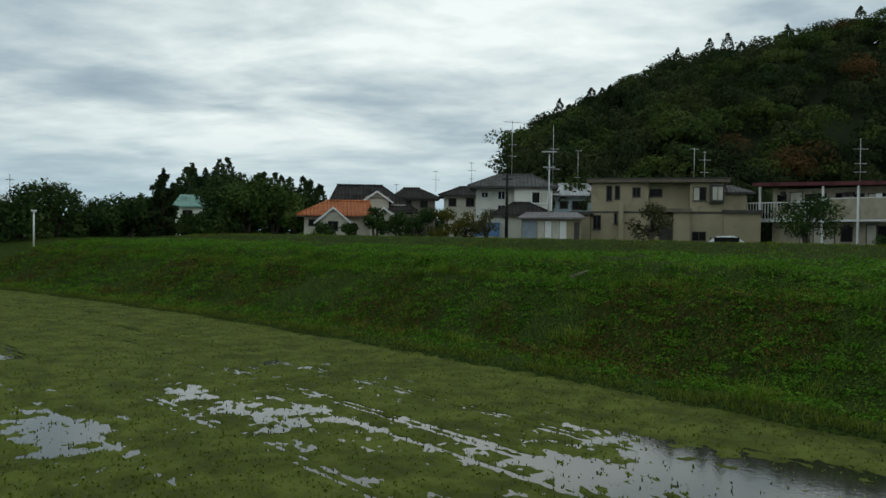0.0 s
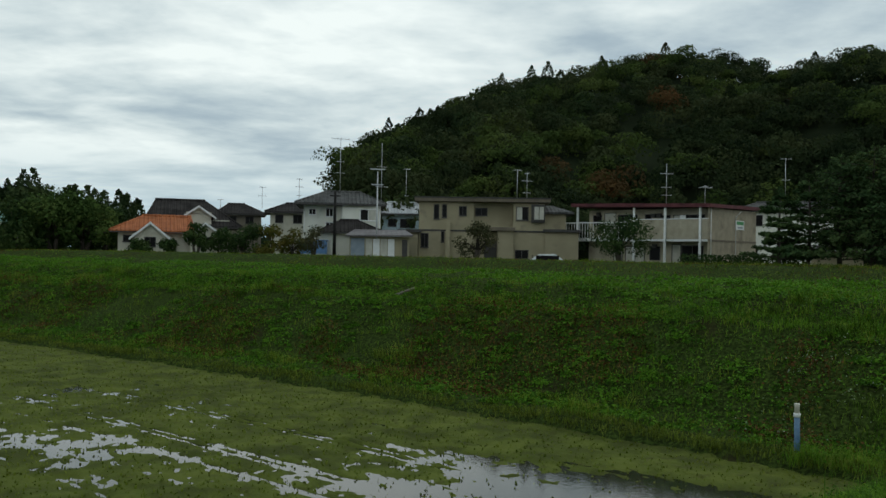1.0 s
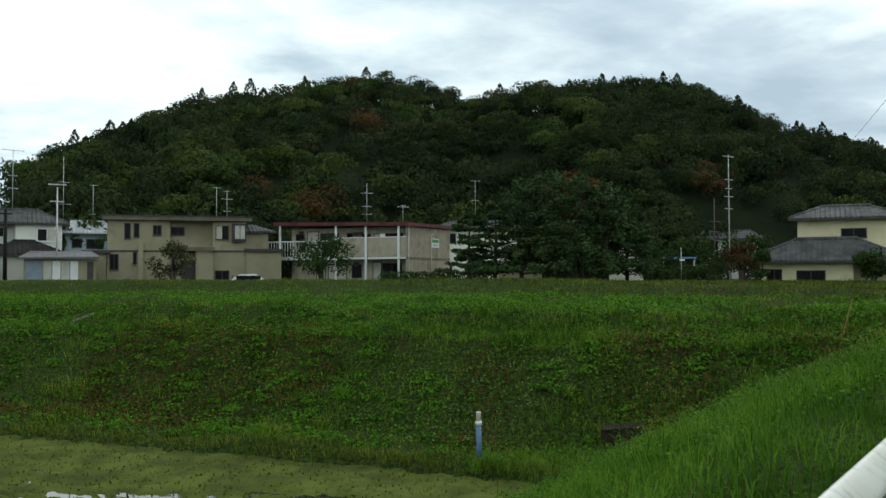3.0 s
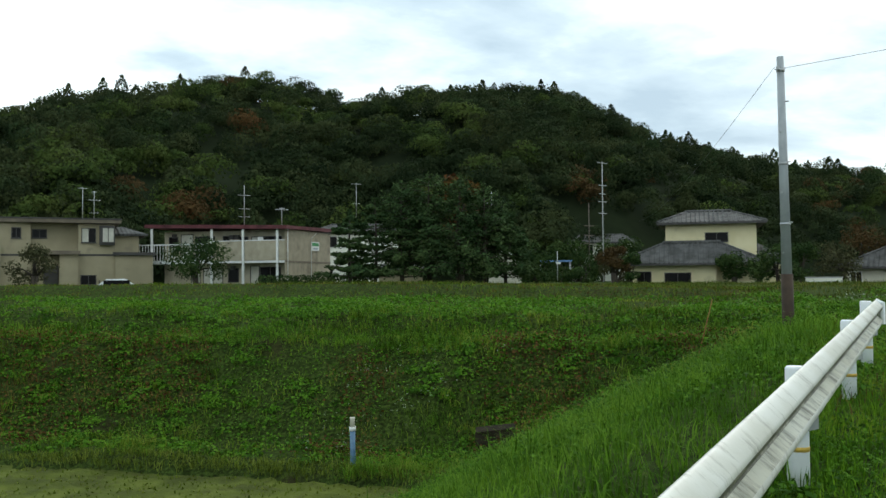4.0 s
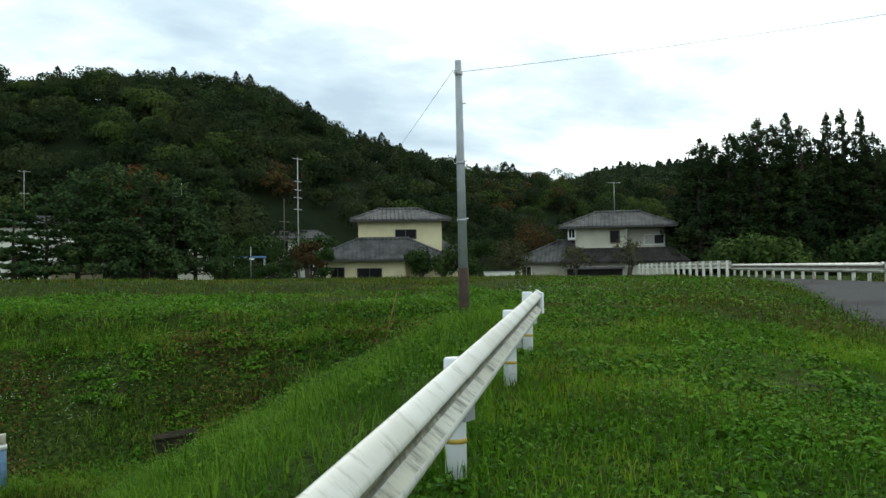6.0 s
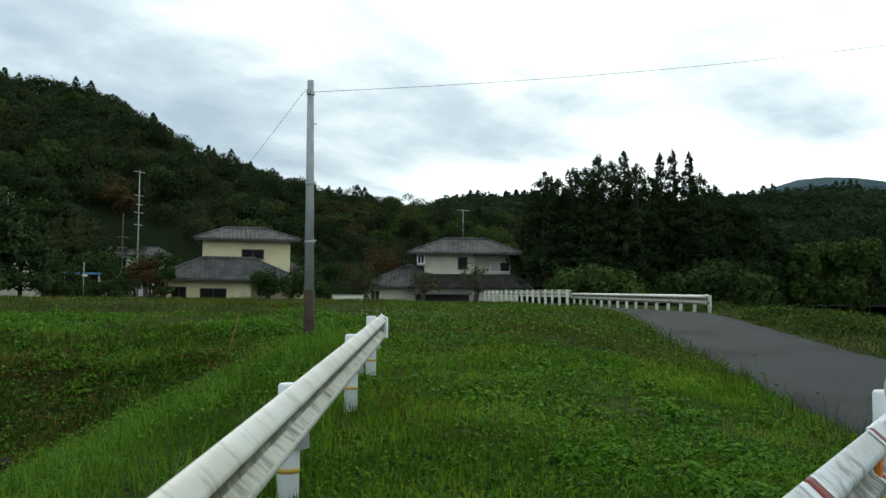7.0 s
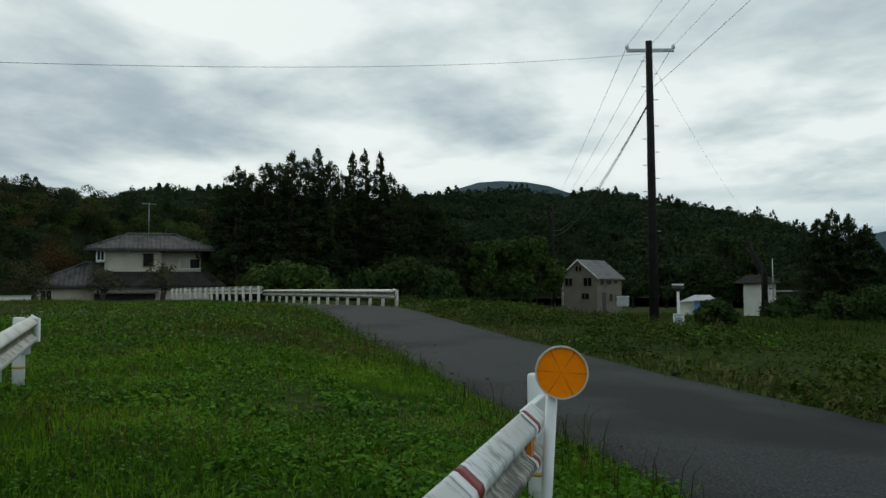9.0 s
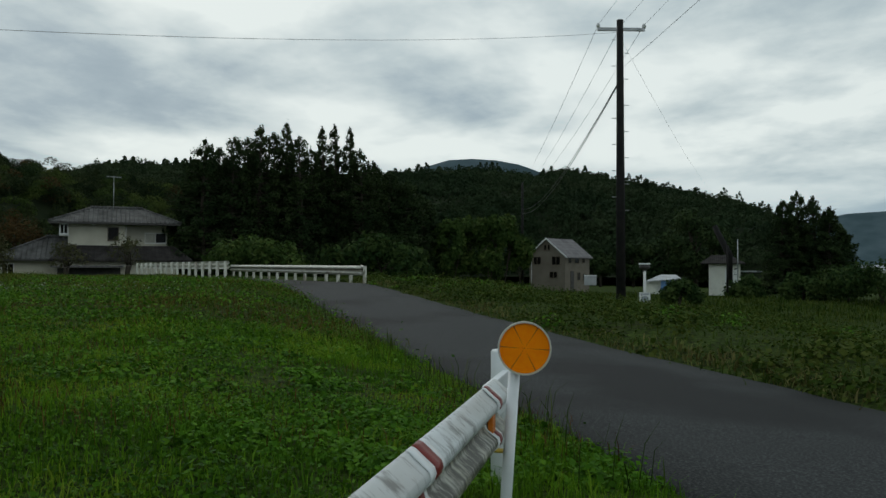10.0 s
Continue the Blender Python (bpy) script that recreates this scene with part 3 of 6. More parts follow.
def height_at(x, y):
    x, y = np.asarray(x, float), np.asarray(y, float)
    s, r = bank_coords(x, y)
    crest = 1.17 - 0.022 * np.clip(-r, 0, 16)
    bank = np.interp(s, [-1, 0, 0.22, 0.8, 2.6, 6.1, 7.5, 8.5, 9.6, 15.5], [-2.95, -2.80, -2.46, -2.42, -2.36, -0.36, -0.20, 0.20, 0.34, 0.6])
    bank = bank + smooth(s, 15.3, 18.2) * (crest - 0.6) - smooth(s, 22, 28) * (crest - 0.7)
    bank = bank + np.where((s > 0.5) & (s < 18), 0.11, 0.0) * wave_noise(x, y, 4, 0.8) + np.where((s > 0.8) & (s < 15), 0.10, 0.0) * wave_noise(x, y, 5, 2.1)
    bank = bank - 4.0 * smooth(-r, 20, 40) * smooth(12 - y, 0, 14)
    u = rail_u(x, y)
    rd, side = road_dist(x, y)
    rail_z = 0.05 + 0.0385 * np.clip(x, 0, 16.5)
    rz = road_z(x)
    inner = np.clip(rd - 1.45, 0, None)
    field = np.where(side > 0, rz + (rail_z + 0.03 + 0.17 * smooth(x, 19, 26) - rz) * smooth(inner / (3.0 - 1.8 * smooth(x, 12, 24)), 0.0, 1.0), rz - (rz + 0.75) * smooth(inner, 0.5, 15.0) + 0.16 * smooth(inner, 0.3, 1.6) * (1 - smooth(inner, 4, 9)))
    emb = field - 0.47 * np.clip(u - 1.0, 0, None) * (1 - smooth(x, 24, 40)) + 0.03 * wave_noise(x, y, 9, 1.7) * smooth(inner, 0.1, 1.5)
    emb = emb - smooth(x, 52, 66) * (emb + 0.5 * (side < 0))
    k = 0.35
    h = np.clip(0.5 + 0.5 * (bank - emb) / k, 0, 1)
    z = emb * (1 - h) + bank * h + k * h * (1 - h)
    far = np.where(y > 30, 0.7, 0.7 - 3.5 * smooth(30 - y, 0, 45))
    away = smooth(np.hypot(x - 5, y - 10), 62, 78)
    return z * (1 - away) + far * away


def stretched(lo, hi, a, b, fine, coarse):
    """Grid lines: fine steps from a to b, growing steps out to lo and hi."""
    mid_ = list(np.arange(a, b, fine))
    left, right, step = [], [], fine
    x = a
    while x > lo:
        step = min(step * 1.12, coarse)
        x -= step
        left.append(x)
    step, x = fine, b
    while x < hi:
        step = min(step * 1.12, coarse)
        x += step
        right.append(x)
    return np.array(left[::-1] + mid_ + right)


gx, gy = stretched(-4000, 4000, -34, 42, 0.55, 300), stretched(-4000, 4000, -14, 58, 0.55, 300)
X, Y = np.meshgrid(gx, gy, indexing="ij")
Z = height_at(X, Y)
nx, ny = len(gx), len(gy)
I = np.arange(nx * ny).reshape(nx, ny)
quads = np.stack([I[:-1, :-1], I[1:, :-1], I[1:, 1:], I[:-1, 1:]], -1).reshape(-1, 4)
ground = tagged(mesh_np("ground", np.stack([X, Y, Z], -1).reshape(-1, 3), quads, None, M["ground"], True), "uneven grass-covered earth of field, bank and plain", "ground", kind="structure")

# ---- paddy: mud with hollows that hold water ----
rng = np.random.default_rng(11)
ps, pr = np.arange(-30, 0.3, 0.07), np.concatenate([np.arange(-8, 18, 0.17), np.arange(18, 66, 0.8)])
PS, PR = np.meshgrid(ps, pr, indexing="ij")
edge = PS + 1.7 * (1 - np.clip((PR - 27) / 27, -1.2, 1.2) ** 2)
PX, PY = 9 + 0.715 * edge - 0.699 * PR, 16.5 + 0.699 * edge + 0.715 * PR


def paddy_z(x, y):
    """Level of the mud: soft mounds, wheel ruts along the bank and a few across, and two wet hollows."""
    s, r = bank_coords(x, y)
    z = -2.662 + 0.010 * wave_noise(x, y, 21, 0.5) + 0.014 * wave_noise(x, y, 22, 1.6) + 0.018 * wave_noise(x, y, 23, 3.6) + 0.018 * wave_noise(x, y, 24, 8.0) + 0.026 * wave_noise(x, y, 25, 15.0)
    z = z + 0.04 * smooth(s, -3.0, -1.0)
    for hs_, hr_, ws_, wr_, dz_ in ((-4.4, 1.6, 1.8, 3.0, 0.072), (-6.5, 3.6, 1.0, 2.2, 0.050), (-2.6, -1.5, 1.4, 2.4, 0.085), (-12.7, 12.3, 0.9, 2.6, 0.075), (-8.5, 10.8, 0.9, 2.2, 0.050), (-8.8, 14.6, 0.7, 1.8, 0.048), (-11.0, 27.0, 1.6, 5.0, 0.032), (-3.6, 4.6, 0.5, 1.6, 0.030), (-14.5, 20.0, 1.0, 3.0, 0.035), (-7.6, 7.2, 0.5, 1.6, 0.030)):
        z = z - dz_ * np.exp(-((s - hs_) / ws_) ** 2 - ((r - hr_) / wr_) ** 2)
    for line in (-2.3, -4.1, -4.35, -6.15, -6.4, -7.3, -9.75, -10.0, -12.2, -14.6):
        z = z - 0.060 * np.exp(-((s - line + 0.05 * np.sin(r * 0.16 + line)) / 0.065) ** 2) * (0.75 + 0.6 * wave_noise(x, y, 31, 0.5)).clip(0.1, 1.5) * smooth(-s, 1.0, 3)
    for line in (9.0, 13.5):
        z = z - 0.03 * np.exp(-((r - line - 0.9 * (s + 8)) / 0.09) ** 2) * smooth(-s, 8, 10)
    return z


PZ = paddy_z(PX, PY)
I = np.arange(PX.size).reshape(PX.shape)
inside = rail_u(PX, PY) > 5.5
keep = inside[:-1, :-1] & inside[1:, 1:] & inside[1:, :-1] & inside[:-1, 1:]
quads = np.stack([I[:-1, :-1], I[1:, :-1], I[1:, 1:], I[:-1, 1:]], -1)[keep]
used, back = np.unique(quads, return_inverse=True)
tagged(mesh_np("paddy_mud", np.stack([PX, PY, PZ], -1).reshape(-1, 3)[used], back.reshape(-1, 4), None, M["mud"], True), "wet harvested paddy soil with green regrowth and ruts", "paddy field", kind="structure")
bm = bmesh.new()
corners = [bm.verts.new(p) for p in ((-60, 56, -2.70), (-46, 6, -2.70), (12.5, 6, -2.70), (12.5, 14, -2.70), (-46, 72, -2.70))]
bm.faces.new(corners)
water = tagged(part("water", bm, M["water"], None), "still shallow water lying in the paddy", "water", kind="structure")
n = 110000
bx = rng.uniform(-42, 12, n)
by = 9 + 50 * rng.uniform(0, 1, n) ** 1.6
s, r = bank_coords(bx, by)
bz = paddy_z(bx, by)
ok = (s < 0.1) & (rail_u(bx, by) > 6) & (bz > -2.765) & (rng.uniform(0, 1, n) < smooth(bz, -2.73, -2.68) + 0.16)
bx, by, bz = bx[ok], by[ok], bz[ok]
tagged(blades(np.stack([bx, by, np.maximum(bz, -2.715) - 0.01], 1), rng.uniform(0.03, 0.085, len(bx)), rng.uniform(0.02, 0.05, len(bx)), rng.uniform(0.2, 0.9, len(bx)), rng, "paddy_regrowth", M["duckweed"]), "short yellow-green rice regrowth over the wet paddy", "regrowth", kind="stuff")

# ---- road ----
cl = np.array(ROAD, float)
tt = np.linspace(0, len(cl) - 1, 160)
cx_, cy_ = np.interp(tt, np.arange(len(cl)), cl[:, 0]), np.interp(tt, np.arange(len(cl)), cl[:, 1])
for _ in range(6):
    cx_[1:-1], cy_[1:-1] = (cx_[:-2] + 2 * cx_[1:-1] + cx_[2:]) / 4, (cy_[:-2] + 2 * cy_[1:-1] + cy_[2:]) / 4
tx, ty = np.gradient(cx_), np.gradient(cy_)
tl = np.hypot(tx, ty)
tx, ty = tx / tl, ty / tl
rows = []
for off in (-1.60, -1.56, -0.80, 0, 0.75, 1.34, 1.38):
    edge = 0.06 * wave_noise(cx_, cy_, 41, 2.2) if abs(off) > 1.3 else 0
    ox, oy = cx_ - ty * (off + edge), cy_ + tx * (off + edge)
    rows.append(np.stack([ox, oy, road_z(cx_) + (0.045 if -1.58 < off < 1.37 else -0.05) + 0.02 * (1 - (off / 1.5) ** 2)], 1))
V = np.stack(rows, 1)
I = np.arange(V.shape[0] * V.shape[1]).reshape(V.shape[:2])
tagged(mesh_np("road", V.reshape(-1, 3), np.stack([I[:-1, :-1], I[1:, :-1], I[1:, 1:], I[:-1, 1:]], -1).reshape(-1, 4), None, M["asphalt"], True), "narrow worn grey asphalt lane climbing to a bridge", "road", kind="structure")

# ---- wooded hills ----
def polar(yaw, d):
    a = np.radians(yaw)
    return -np.sin(a) * d, np.cos(a) * d


# bearing, ridge height, ridge distance
RIDGE = np.array([(1.0, 0.0, 185), (-2.3, 0.0, 185), (-2.9, 9.0, 185), (-4.3, 13.5, 188), (-8.8, 22.0, 195), (-13, 29.0, 200), (-17, 34.3, 205), (-23.6, 41.0, 212), (-28.9, 40.0, 215), (-33.9, 38.0, 218), (-37, 41.5, 218), (-41.2, 42.5, 216), (-45, 41.0, 218), (-48, 38.0, 222), (-53.5, 30.5, 230), (-58.5, 27.0, 245), (-62, 25.0, 260), (-68, 24.0, 290), (-74, 22.0, 300)])
RIDGE2 = np.array([(-60, 20.0, 420), (-66, 36.0, 430), (-72.4, 46.0, 440), (-80, 44.0, 450), (-86.7, 44.0, 450), (-90.3, 48.0, 455), (-95, 49.0, 460), (-97.7, 45.0, 460), (-100.4, 47.5, 455), (-103.7, 41.5, 450), (-107.3, 34.0, 440), (-110.8, 26.0, 430), (-112.6, 20.0, 430), (-114, 11.0, 430), (-116, 0.0, 430), (-124, 0.0, 430)])


def hill_height(ridge, width, yaw, d):
    o = np.argsort(ridge[:, 0])
    H, D = np.interp(yaw, ridge[o, 0], ridge[o, 1]), np.interp(yaw, ridge[o, 0], ridge[o, 2])
    t = (d - (D - width)) / width
    front = np.clip(t, 0, 1)
    front = front ** 0.85 * (1 - 0.25 * front) / 0.75
    x, y = polar(yaw, d)
    z = H * np.where(t < 1, front, np.clip(1 - (t - 1) * 0.9, 0, 1))
    return z + 0.6 + 2.2 * wave_noise(x, y, 51, 0.06) * np.clip(z / 12, 0, 1)


def hill(name, ridge, width, y0, y1, label, mat):
    yaw, dd = np.linspace(y0, y1, 150), np.linspace(-1.15, 1.0, 40)
    o = np.argsort(ridge[:, 0])
    W, Q = np.meshgrid(yaw, dd, indexing="ij")
    D = np.interp(W, ridge[o, 0], ridge[o, 2]) + Q * width
    x, y = polar(W, D)
    z = hill_height(ridge, width, W, D)
    z = z - 1.2 + 2.9 * np.clip((z - 2.0) / 10, 0, 1)
    I = np.arange(W.size).reshape(W.shape)
    q = np.stack([I[:-1, :-1], I[1:, :-1], I[1:, 1:], I[:-1, 1:]], -1).reshape(-1, 4)
    return tagged(mesh_np(name, np.stack([x, y, z], -1).reshape(-1, 3), q, None, mat, True), label, "hill", kind="structure")


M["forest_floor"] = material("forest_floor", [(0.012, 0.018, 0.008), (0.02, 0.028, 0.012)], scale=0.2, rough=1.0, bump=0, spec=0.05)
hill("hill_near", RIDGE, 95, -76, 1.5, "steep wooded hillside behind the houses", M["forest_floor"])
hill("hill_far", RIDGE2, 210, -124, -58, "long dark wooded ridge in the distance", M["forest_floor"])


def crowns(name, x, y, z, radius, tall, per, size, mat, label, seed, pointed=0.0, lobes=5, shell=0.8):
    """A wood of crowns, each of several lobes covered with leaf clumps."""
    rg = np.random.default_rng(seed)
    n = len(x)
    k = n * per
    tree = np.repeat(np.arange(n), per)
    lob = rg.integers(0, lobes, k)
    seeds = rg.normal(0, 1, (n, lobes, 3)) * np.array([0.36, 0.36, 0.26])
    seeds[:, 0] = (0, 0, 0.35)
    lr = rg.uniform(0.42, 0.68, (n, lobes))
    d = unit(rg, k)
    d[:, 2] = np.abs(d[:, 2]) * 1.0 - 0.25
    R = radius[tree]
    off = seeds[tree, lob] * R[:, None] + d * (lr[tree, lob] * R * rg.uniform(shell, 1.08, k))[:, None]
    if pointed:
        f = rg.uniform(0, 1, k)
        a = rg.uniform(0, 2 * np.pi, k)
        rr = R * 0.75 * (1 - f) ** 0.7 * rg.uniform(0.7, 1.1, k)
        spike = np.stack([np.cos(a) * rr, np.sin(a) * rr, (f - 0.45) * 2.6 * R], 1)
        sharp = (rg.uniform(0, 1, n) < pointed)[tree]
        off = np.where(sharp[:, None], spike, off)
    off[:, 2] *= (tall / radius)[tree] * 0.6
    pts = np.stack([x, y, z], 1)[tree] + off
    v, q = leaf_tris(pts, d, size * (0.5 + 0.5 * R / np.mean(radius)), rg, 0.3)
    return tagged(mesh_np(name, v, None, q, mat), label, "trees", kind="stuff")


rng = np.random.default_rng(5)
n = 1350
yaw, q = rng.uniform(-75, -2.6, n), rng.uniform(-1.08, 0.06, n)
q = np.where(np.arange(n) < 210, -0.05 + 0.06 * q, q)
o = np.argsort(RIDGE[:, 0])
D = np.interp(yaw, RIDGE[o, 0], RIDGE[o, 2]) + q * 95
x, y = polar(yaw, D)
z = hill_height(RIDGE, 95, yaw, D)
rad = rng.uniform(2.8, 5.2, n)
tall = rad * rng.uniform(1.15, 1.7, n)
zc = z + 2.6 + rng.uniform(0, 3.0, n)
live = ((z > 1.6) | (q < -0.6)) & (yaw < -4.7) & ((q > -1.0) | (yaw > -43.5))
tone = wave_noise(x, y, 61, 0.035) + rng.normal(0, 0.75, n)
for nm, sel, mat, lab, pt in (("forest", live & (tone < 0.85) & (tone > -1.0), M["forest"], "dense dark green broadleaf wood on the hill", 0.06),
                              ("cedar_wood", live & (tone <= -1.0), M["cedar"], "dark cedars scattered through the hill wood", 0.25),
                              ("light_trees", live & (tone >= 0.85) & (tone < 1.75), M["forest_light"], "yellow-green crowns among the darker hill wood", 0.0),
                              ("autumn_trees", live & (tone >= 1.75), M["forest_red"], "russet crowns turning colour in the hill wood", 0.0)):
    crowns(nm, x[sel], y[sel], zc[sel], rad[sel], tall[sel], 740, 0.40, mat, lab, 71, pt)
# row of cedars and odd pines along the skyline
n = 70
yaw = np.concatenate([rng.uniform(-8.5, -3.8, 30), rng.uniform(-62, -45, 40)])
D = np.interp(yaw, RIDGE[o, 0], RIDGE[o, 2]) + rng.uniform(-9, 3, n)
x, y = polar(yaw, D)
rad = rng.uniform(2.2, 3.2, n)
crowns("skyline_cedars", x, y, hill_height(RIDGE, 95, yaw, D) + 4.0, rad, rad * 1.9, 480, 0.42, M["cedar"], "pointed dark cedars along the ridge line", 72, 0.85)
n = 2200
yaw, q = rng.uniform(-115, -60, n), rng.uniform(-1.05, 0.06, n) ** 1
o2 = np.argsort(RIDGE2[:, 0])
D = np.interp(yaw, RIDGE2[o2, 0], RIDGE2[o2, 2]) + q * 210
x, y = polar(yaw, D)
rad = rng.uniform(4.0, 6.5, n)
crowns("far_wood", x, y, hill_height(RIDGE2, 210, yaw, D) + 3.0, rad, rad * rng.uniform(1.0, 1.5, n), 150, 1.0, M["far_forest"], "dark mixed wood over the far ridge", 73, 0.15)
# woods on the plain, far behind the houses
n = 60
yaw = np.concatenate([rng.uniform(7.6, 17.6, 44), rng.uniform(17, 30, 16)])
D = rng.uniform(150, 175, n)
x, y = polar(yaw, D)
rad = rng.uniform(3.0, 4.4, n)
top = np.interp(yaw, [7.6, 9.3, 13, 14.4, 16.2, 17.6, 18, 30], [6.5, 9.5, 9.5, 12.0, 11.5, 8.5, 2.5, 2.5])
crowns("plain_wood", x, y, top - rad * 0.9, rad, rad * 1.7, 340, 0.65, M["cedar"], "dark stand of cedars on the plain", 74, 0.4)
n = 160
yaw, D = rng.uniform(-3, 31, n), rng.uniform(230, 330, n)
x, y = polar(yaw, D)
rad = rng.uniform(3.0, 5.0, n)
crowns("hedgerow", x, y, 2.0 + rad * 0.3, rad, rad * 0.9, 60, 1.4, M["far_forest"], "low line of far trees along the plain", 75, 0.1)
# farthest hills, with aerial haze put into their base colour
for nm, a0, a1, D, hs, lab in (("backdrop_hill", -140, -108, 1700, (30, 70, 100, 110, 108, 100, 84, 40), "mountain on the horizon, coloured pale blue-grey for haze"), ("backdrop_peak", -100, -89, 1300, (118, 146, 160, 168, 171, 169, 158, 140), "rounded mountain top behind the far ridge")):
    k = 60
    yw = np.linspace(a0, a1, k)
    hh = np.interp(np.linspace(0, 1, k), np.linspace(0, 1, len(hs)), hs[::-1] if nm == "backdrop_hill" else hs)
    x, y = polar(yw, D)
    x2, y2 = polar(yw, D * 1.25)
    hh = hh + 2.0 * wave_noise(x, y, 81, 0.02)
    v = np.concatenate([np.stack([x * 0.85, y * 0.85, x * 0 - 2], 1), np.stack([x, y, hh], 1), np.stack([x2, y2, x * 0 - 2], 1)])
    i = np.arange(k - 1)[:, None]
    tagged(mesh_np(nm, v, np.concatenate([i + np.array([0, 1, k + 1, k]), i + np.array([k, k + 1, 2 * k + 1, 2 * k])]), None, M["hazed_hill"], True), lab, "mountain", kind="structure")


# ---- guard rails ----
WAVE = [(0.0, 0.0), (0.012, 0.004), (0.030, 0.02), (0.078, 0.062), (0.085, 0.085), (0.078, 0.108), (0.022, 0.150), (0.014, 0.175), (0.022, 0.200), (0.078, 0.242), (0.085, 0.265), (0.078, 0.288), (0.030, 0.33), (0.012, 0.346), (0.0, 0.35)]


def beam_mesh(points, tops, side, scale=1.0, grimy=None):
    """A W-shaped steel beam with thickness along plan points; tops: its upper edge; side: +1 bulges to the right of travel."""
    bm = bmesh.new()
    rings = []
    pts = [Vector((p[0], p[1], 0)) for p in points]
    for i, p in enumerate(pts):
        d = (pts[min(i + 1, len(pts) - 1)] - pts[max(i - 1, 0)]).normalized()
        nrm = Vector((d.y, -d.x, 0)) * side
        outer = [p + nrm * (w * scale) + Vector((0, 0, tops[i] - (0.35 - h) * scale)) for w, h in WAVE]
        inner = [q - nrm * 0.005 for q in outer]
        rings.append([bm.verts.new(q) for q in outer + inner[::-1]])
    n = len(rings[0])
    for a, b in zip(rings, rings[1:]):
        for k in range(n):
            f = bm.faces.new((a[k], a[(k + 1) % n], b[(k + 1) % n], b[k]))
            f.smooth = True
            # faces in this range carry grime together with painted hollow shade
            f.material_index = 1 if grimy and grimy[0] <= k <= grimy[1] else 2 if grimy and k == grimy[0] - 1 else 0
    bm.faces.new(rings[0][::-1])
    bm.faces.new(rings[-1])
    return bm


def beam_along(parent, a, b, za, zb, side, n=24, size=1.0, grime_shade=(4, 8)):
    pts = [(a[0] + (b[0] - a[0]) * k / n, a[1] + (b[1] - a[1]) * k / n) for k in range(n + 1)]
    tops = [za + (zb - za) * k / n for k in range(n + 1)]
    ob = part("beam", beam_mesh(pts, tops, side, size, grime_shade), M["rail_paint"], parent, "stained white corrugated steel beam")
    ob.data.materials.append(M["grimy_shade_paint"])
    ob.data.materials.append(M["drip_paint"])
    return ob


def rail_post(parent, x, y, z0, z1, band=True, r=0.057):
    bm = tubed([(x, y, z0 - 0.3), (x, y, z1 - 0.012), (x, y, z1)], [r, r, r * 0.85], 16)
    p = part("post", bm, M["post_paint"], parent)
    if band:
        part("band", tubed([(x, y, z0 + 0.19), (x, y, z0 + 0.215)], r + 0.003, 16), M["yellow_band"], p, "faded yellow band")
    return p


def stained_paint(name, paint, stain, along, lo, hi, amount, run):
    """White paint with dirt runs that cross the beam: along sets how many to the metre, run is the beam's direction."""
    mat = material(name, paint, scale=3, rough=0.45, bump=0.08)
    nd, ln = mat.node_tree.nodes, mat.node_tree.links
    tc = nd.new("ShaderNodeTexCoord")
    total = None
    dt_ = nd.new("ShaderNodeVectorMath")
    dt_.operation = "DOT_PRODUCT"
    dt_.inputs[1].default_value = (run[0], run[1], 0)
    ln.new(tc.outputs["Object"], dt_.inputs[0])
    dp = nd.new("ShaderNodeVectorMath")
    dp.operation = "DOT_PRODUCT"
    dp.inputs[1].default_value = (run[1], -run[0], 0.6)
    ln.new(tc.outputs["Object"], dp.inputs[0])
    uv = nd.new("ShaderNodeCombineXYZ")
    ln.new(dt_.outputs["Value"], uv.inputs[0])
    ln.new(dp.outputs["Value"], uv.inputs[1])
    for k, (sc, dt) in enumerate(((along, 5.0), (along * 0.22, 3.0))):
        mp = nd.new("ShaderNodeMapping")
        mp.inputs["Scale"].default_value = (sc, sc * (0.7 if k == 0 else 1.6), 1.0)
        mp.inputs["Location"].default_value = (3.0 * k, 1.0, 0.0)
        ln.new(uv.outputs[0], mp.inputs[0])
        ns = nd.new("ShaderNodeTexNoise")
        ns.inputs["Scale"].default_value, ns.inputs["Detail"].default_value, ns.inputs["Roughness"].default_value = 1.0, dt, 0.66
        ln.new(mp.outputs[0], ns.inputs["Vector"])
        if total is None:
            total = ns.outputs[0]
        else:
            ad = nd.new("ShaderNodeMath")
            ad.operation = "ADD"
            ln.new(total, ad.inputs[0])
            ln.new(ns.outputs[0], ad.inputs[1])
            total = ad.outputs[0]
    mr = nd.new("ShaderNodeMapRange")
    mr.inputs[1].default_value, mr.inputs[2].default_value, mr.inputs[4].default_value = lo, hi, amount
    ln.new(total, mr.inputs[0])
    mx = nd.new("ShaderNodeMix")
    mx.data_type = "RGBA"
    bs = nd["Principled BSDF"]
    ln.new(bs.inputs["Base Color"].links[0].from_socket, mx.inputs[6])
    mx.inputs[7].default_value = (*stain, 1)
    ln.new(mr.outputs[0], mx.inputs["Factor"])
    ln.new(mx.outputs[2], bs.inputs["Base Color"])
    return mat


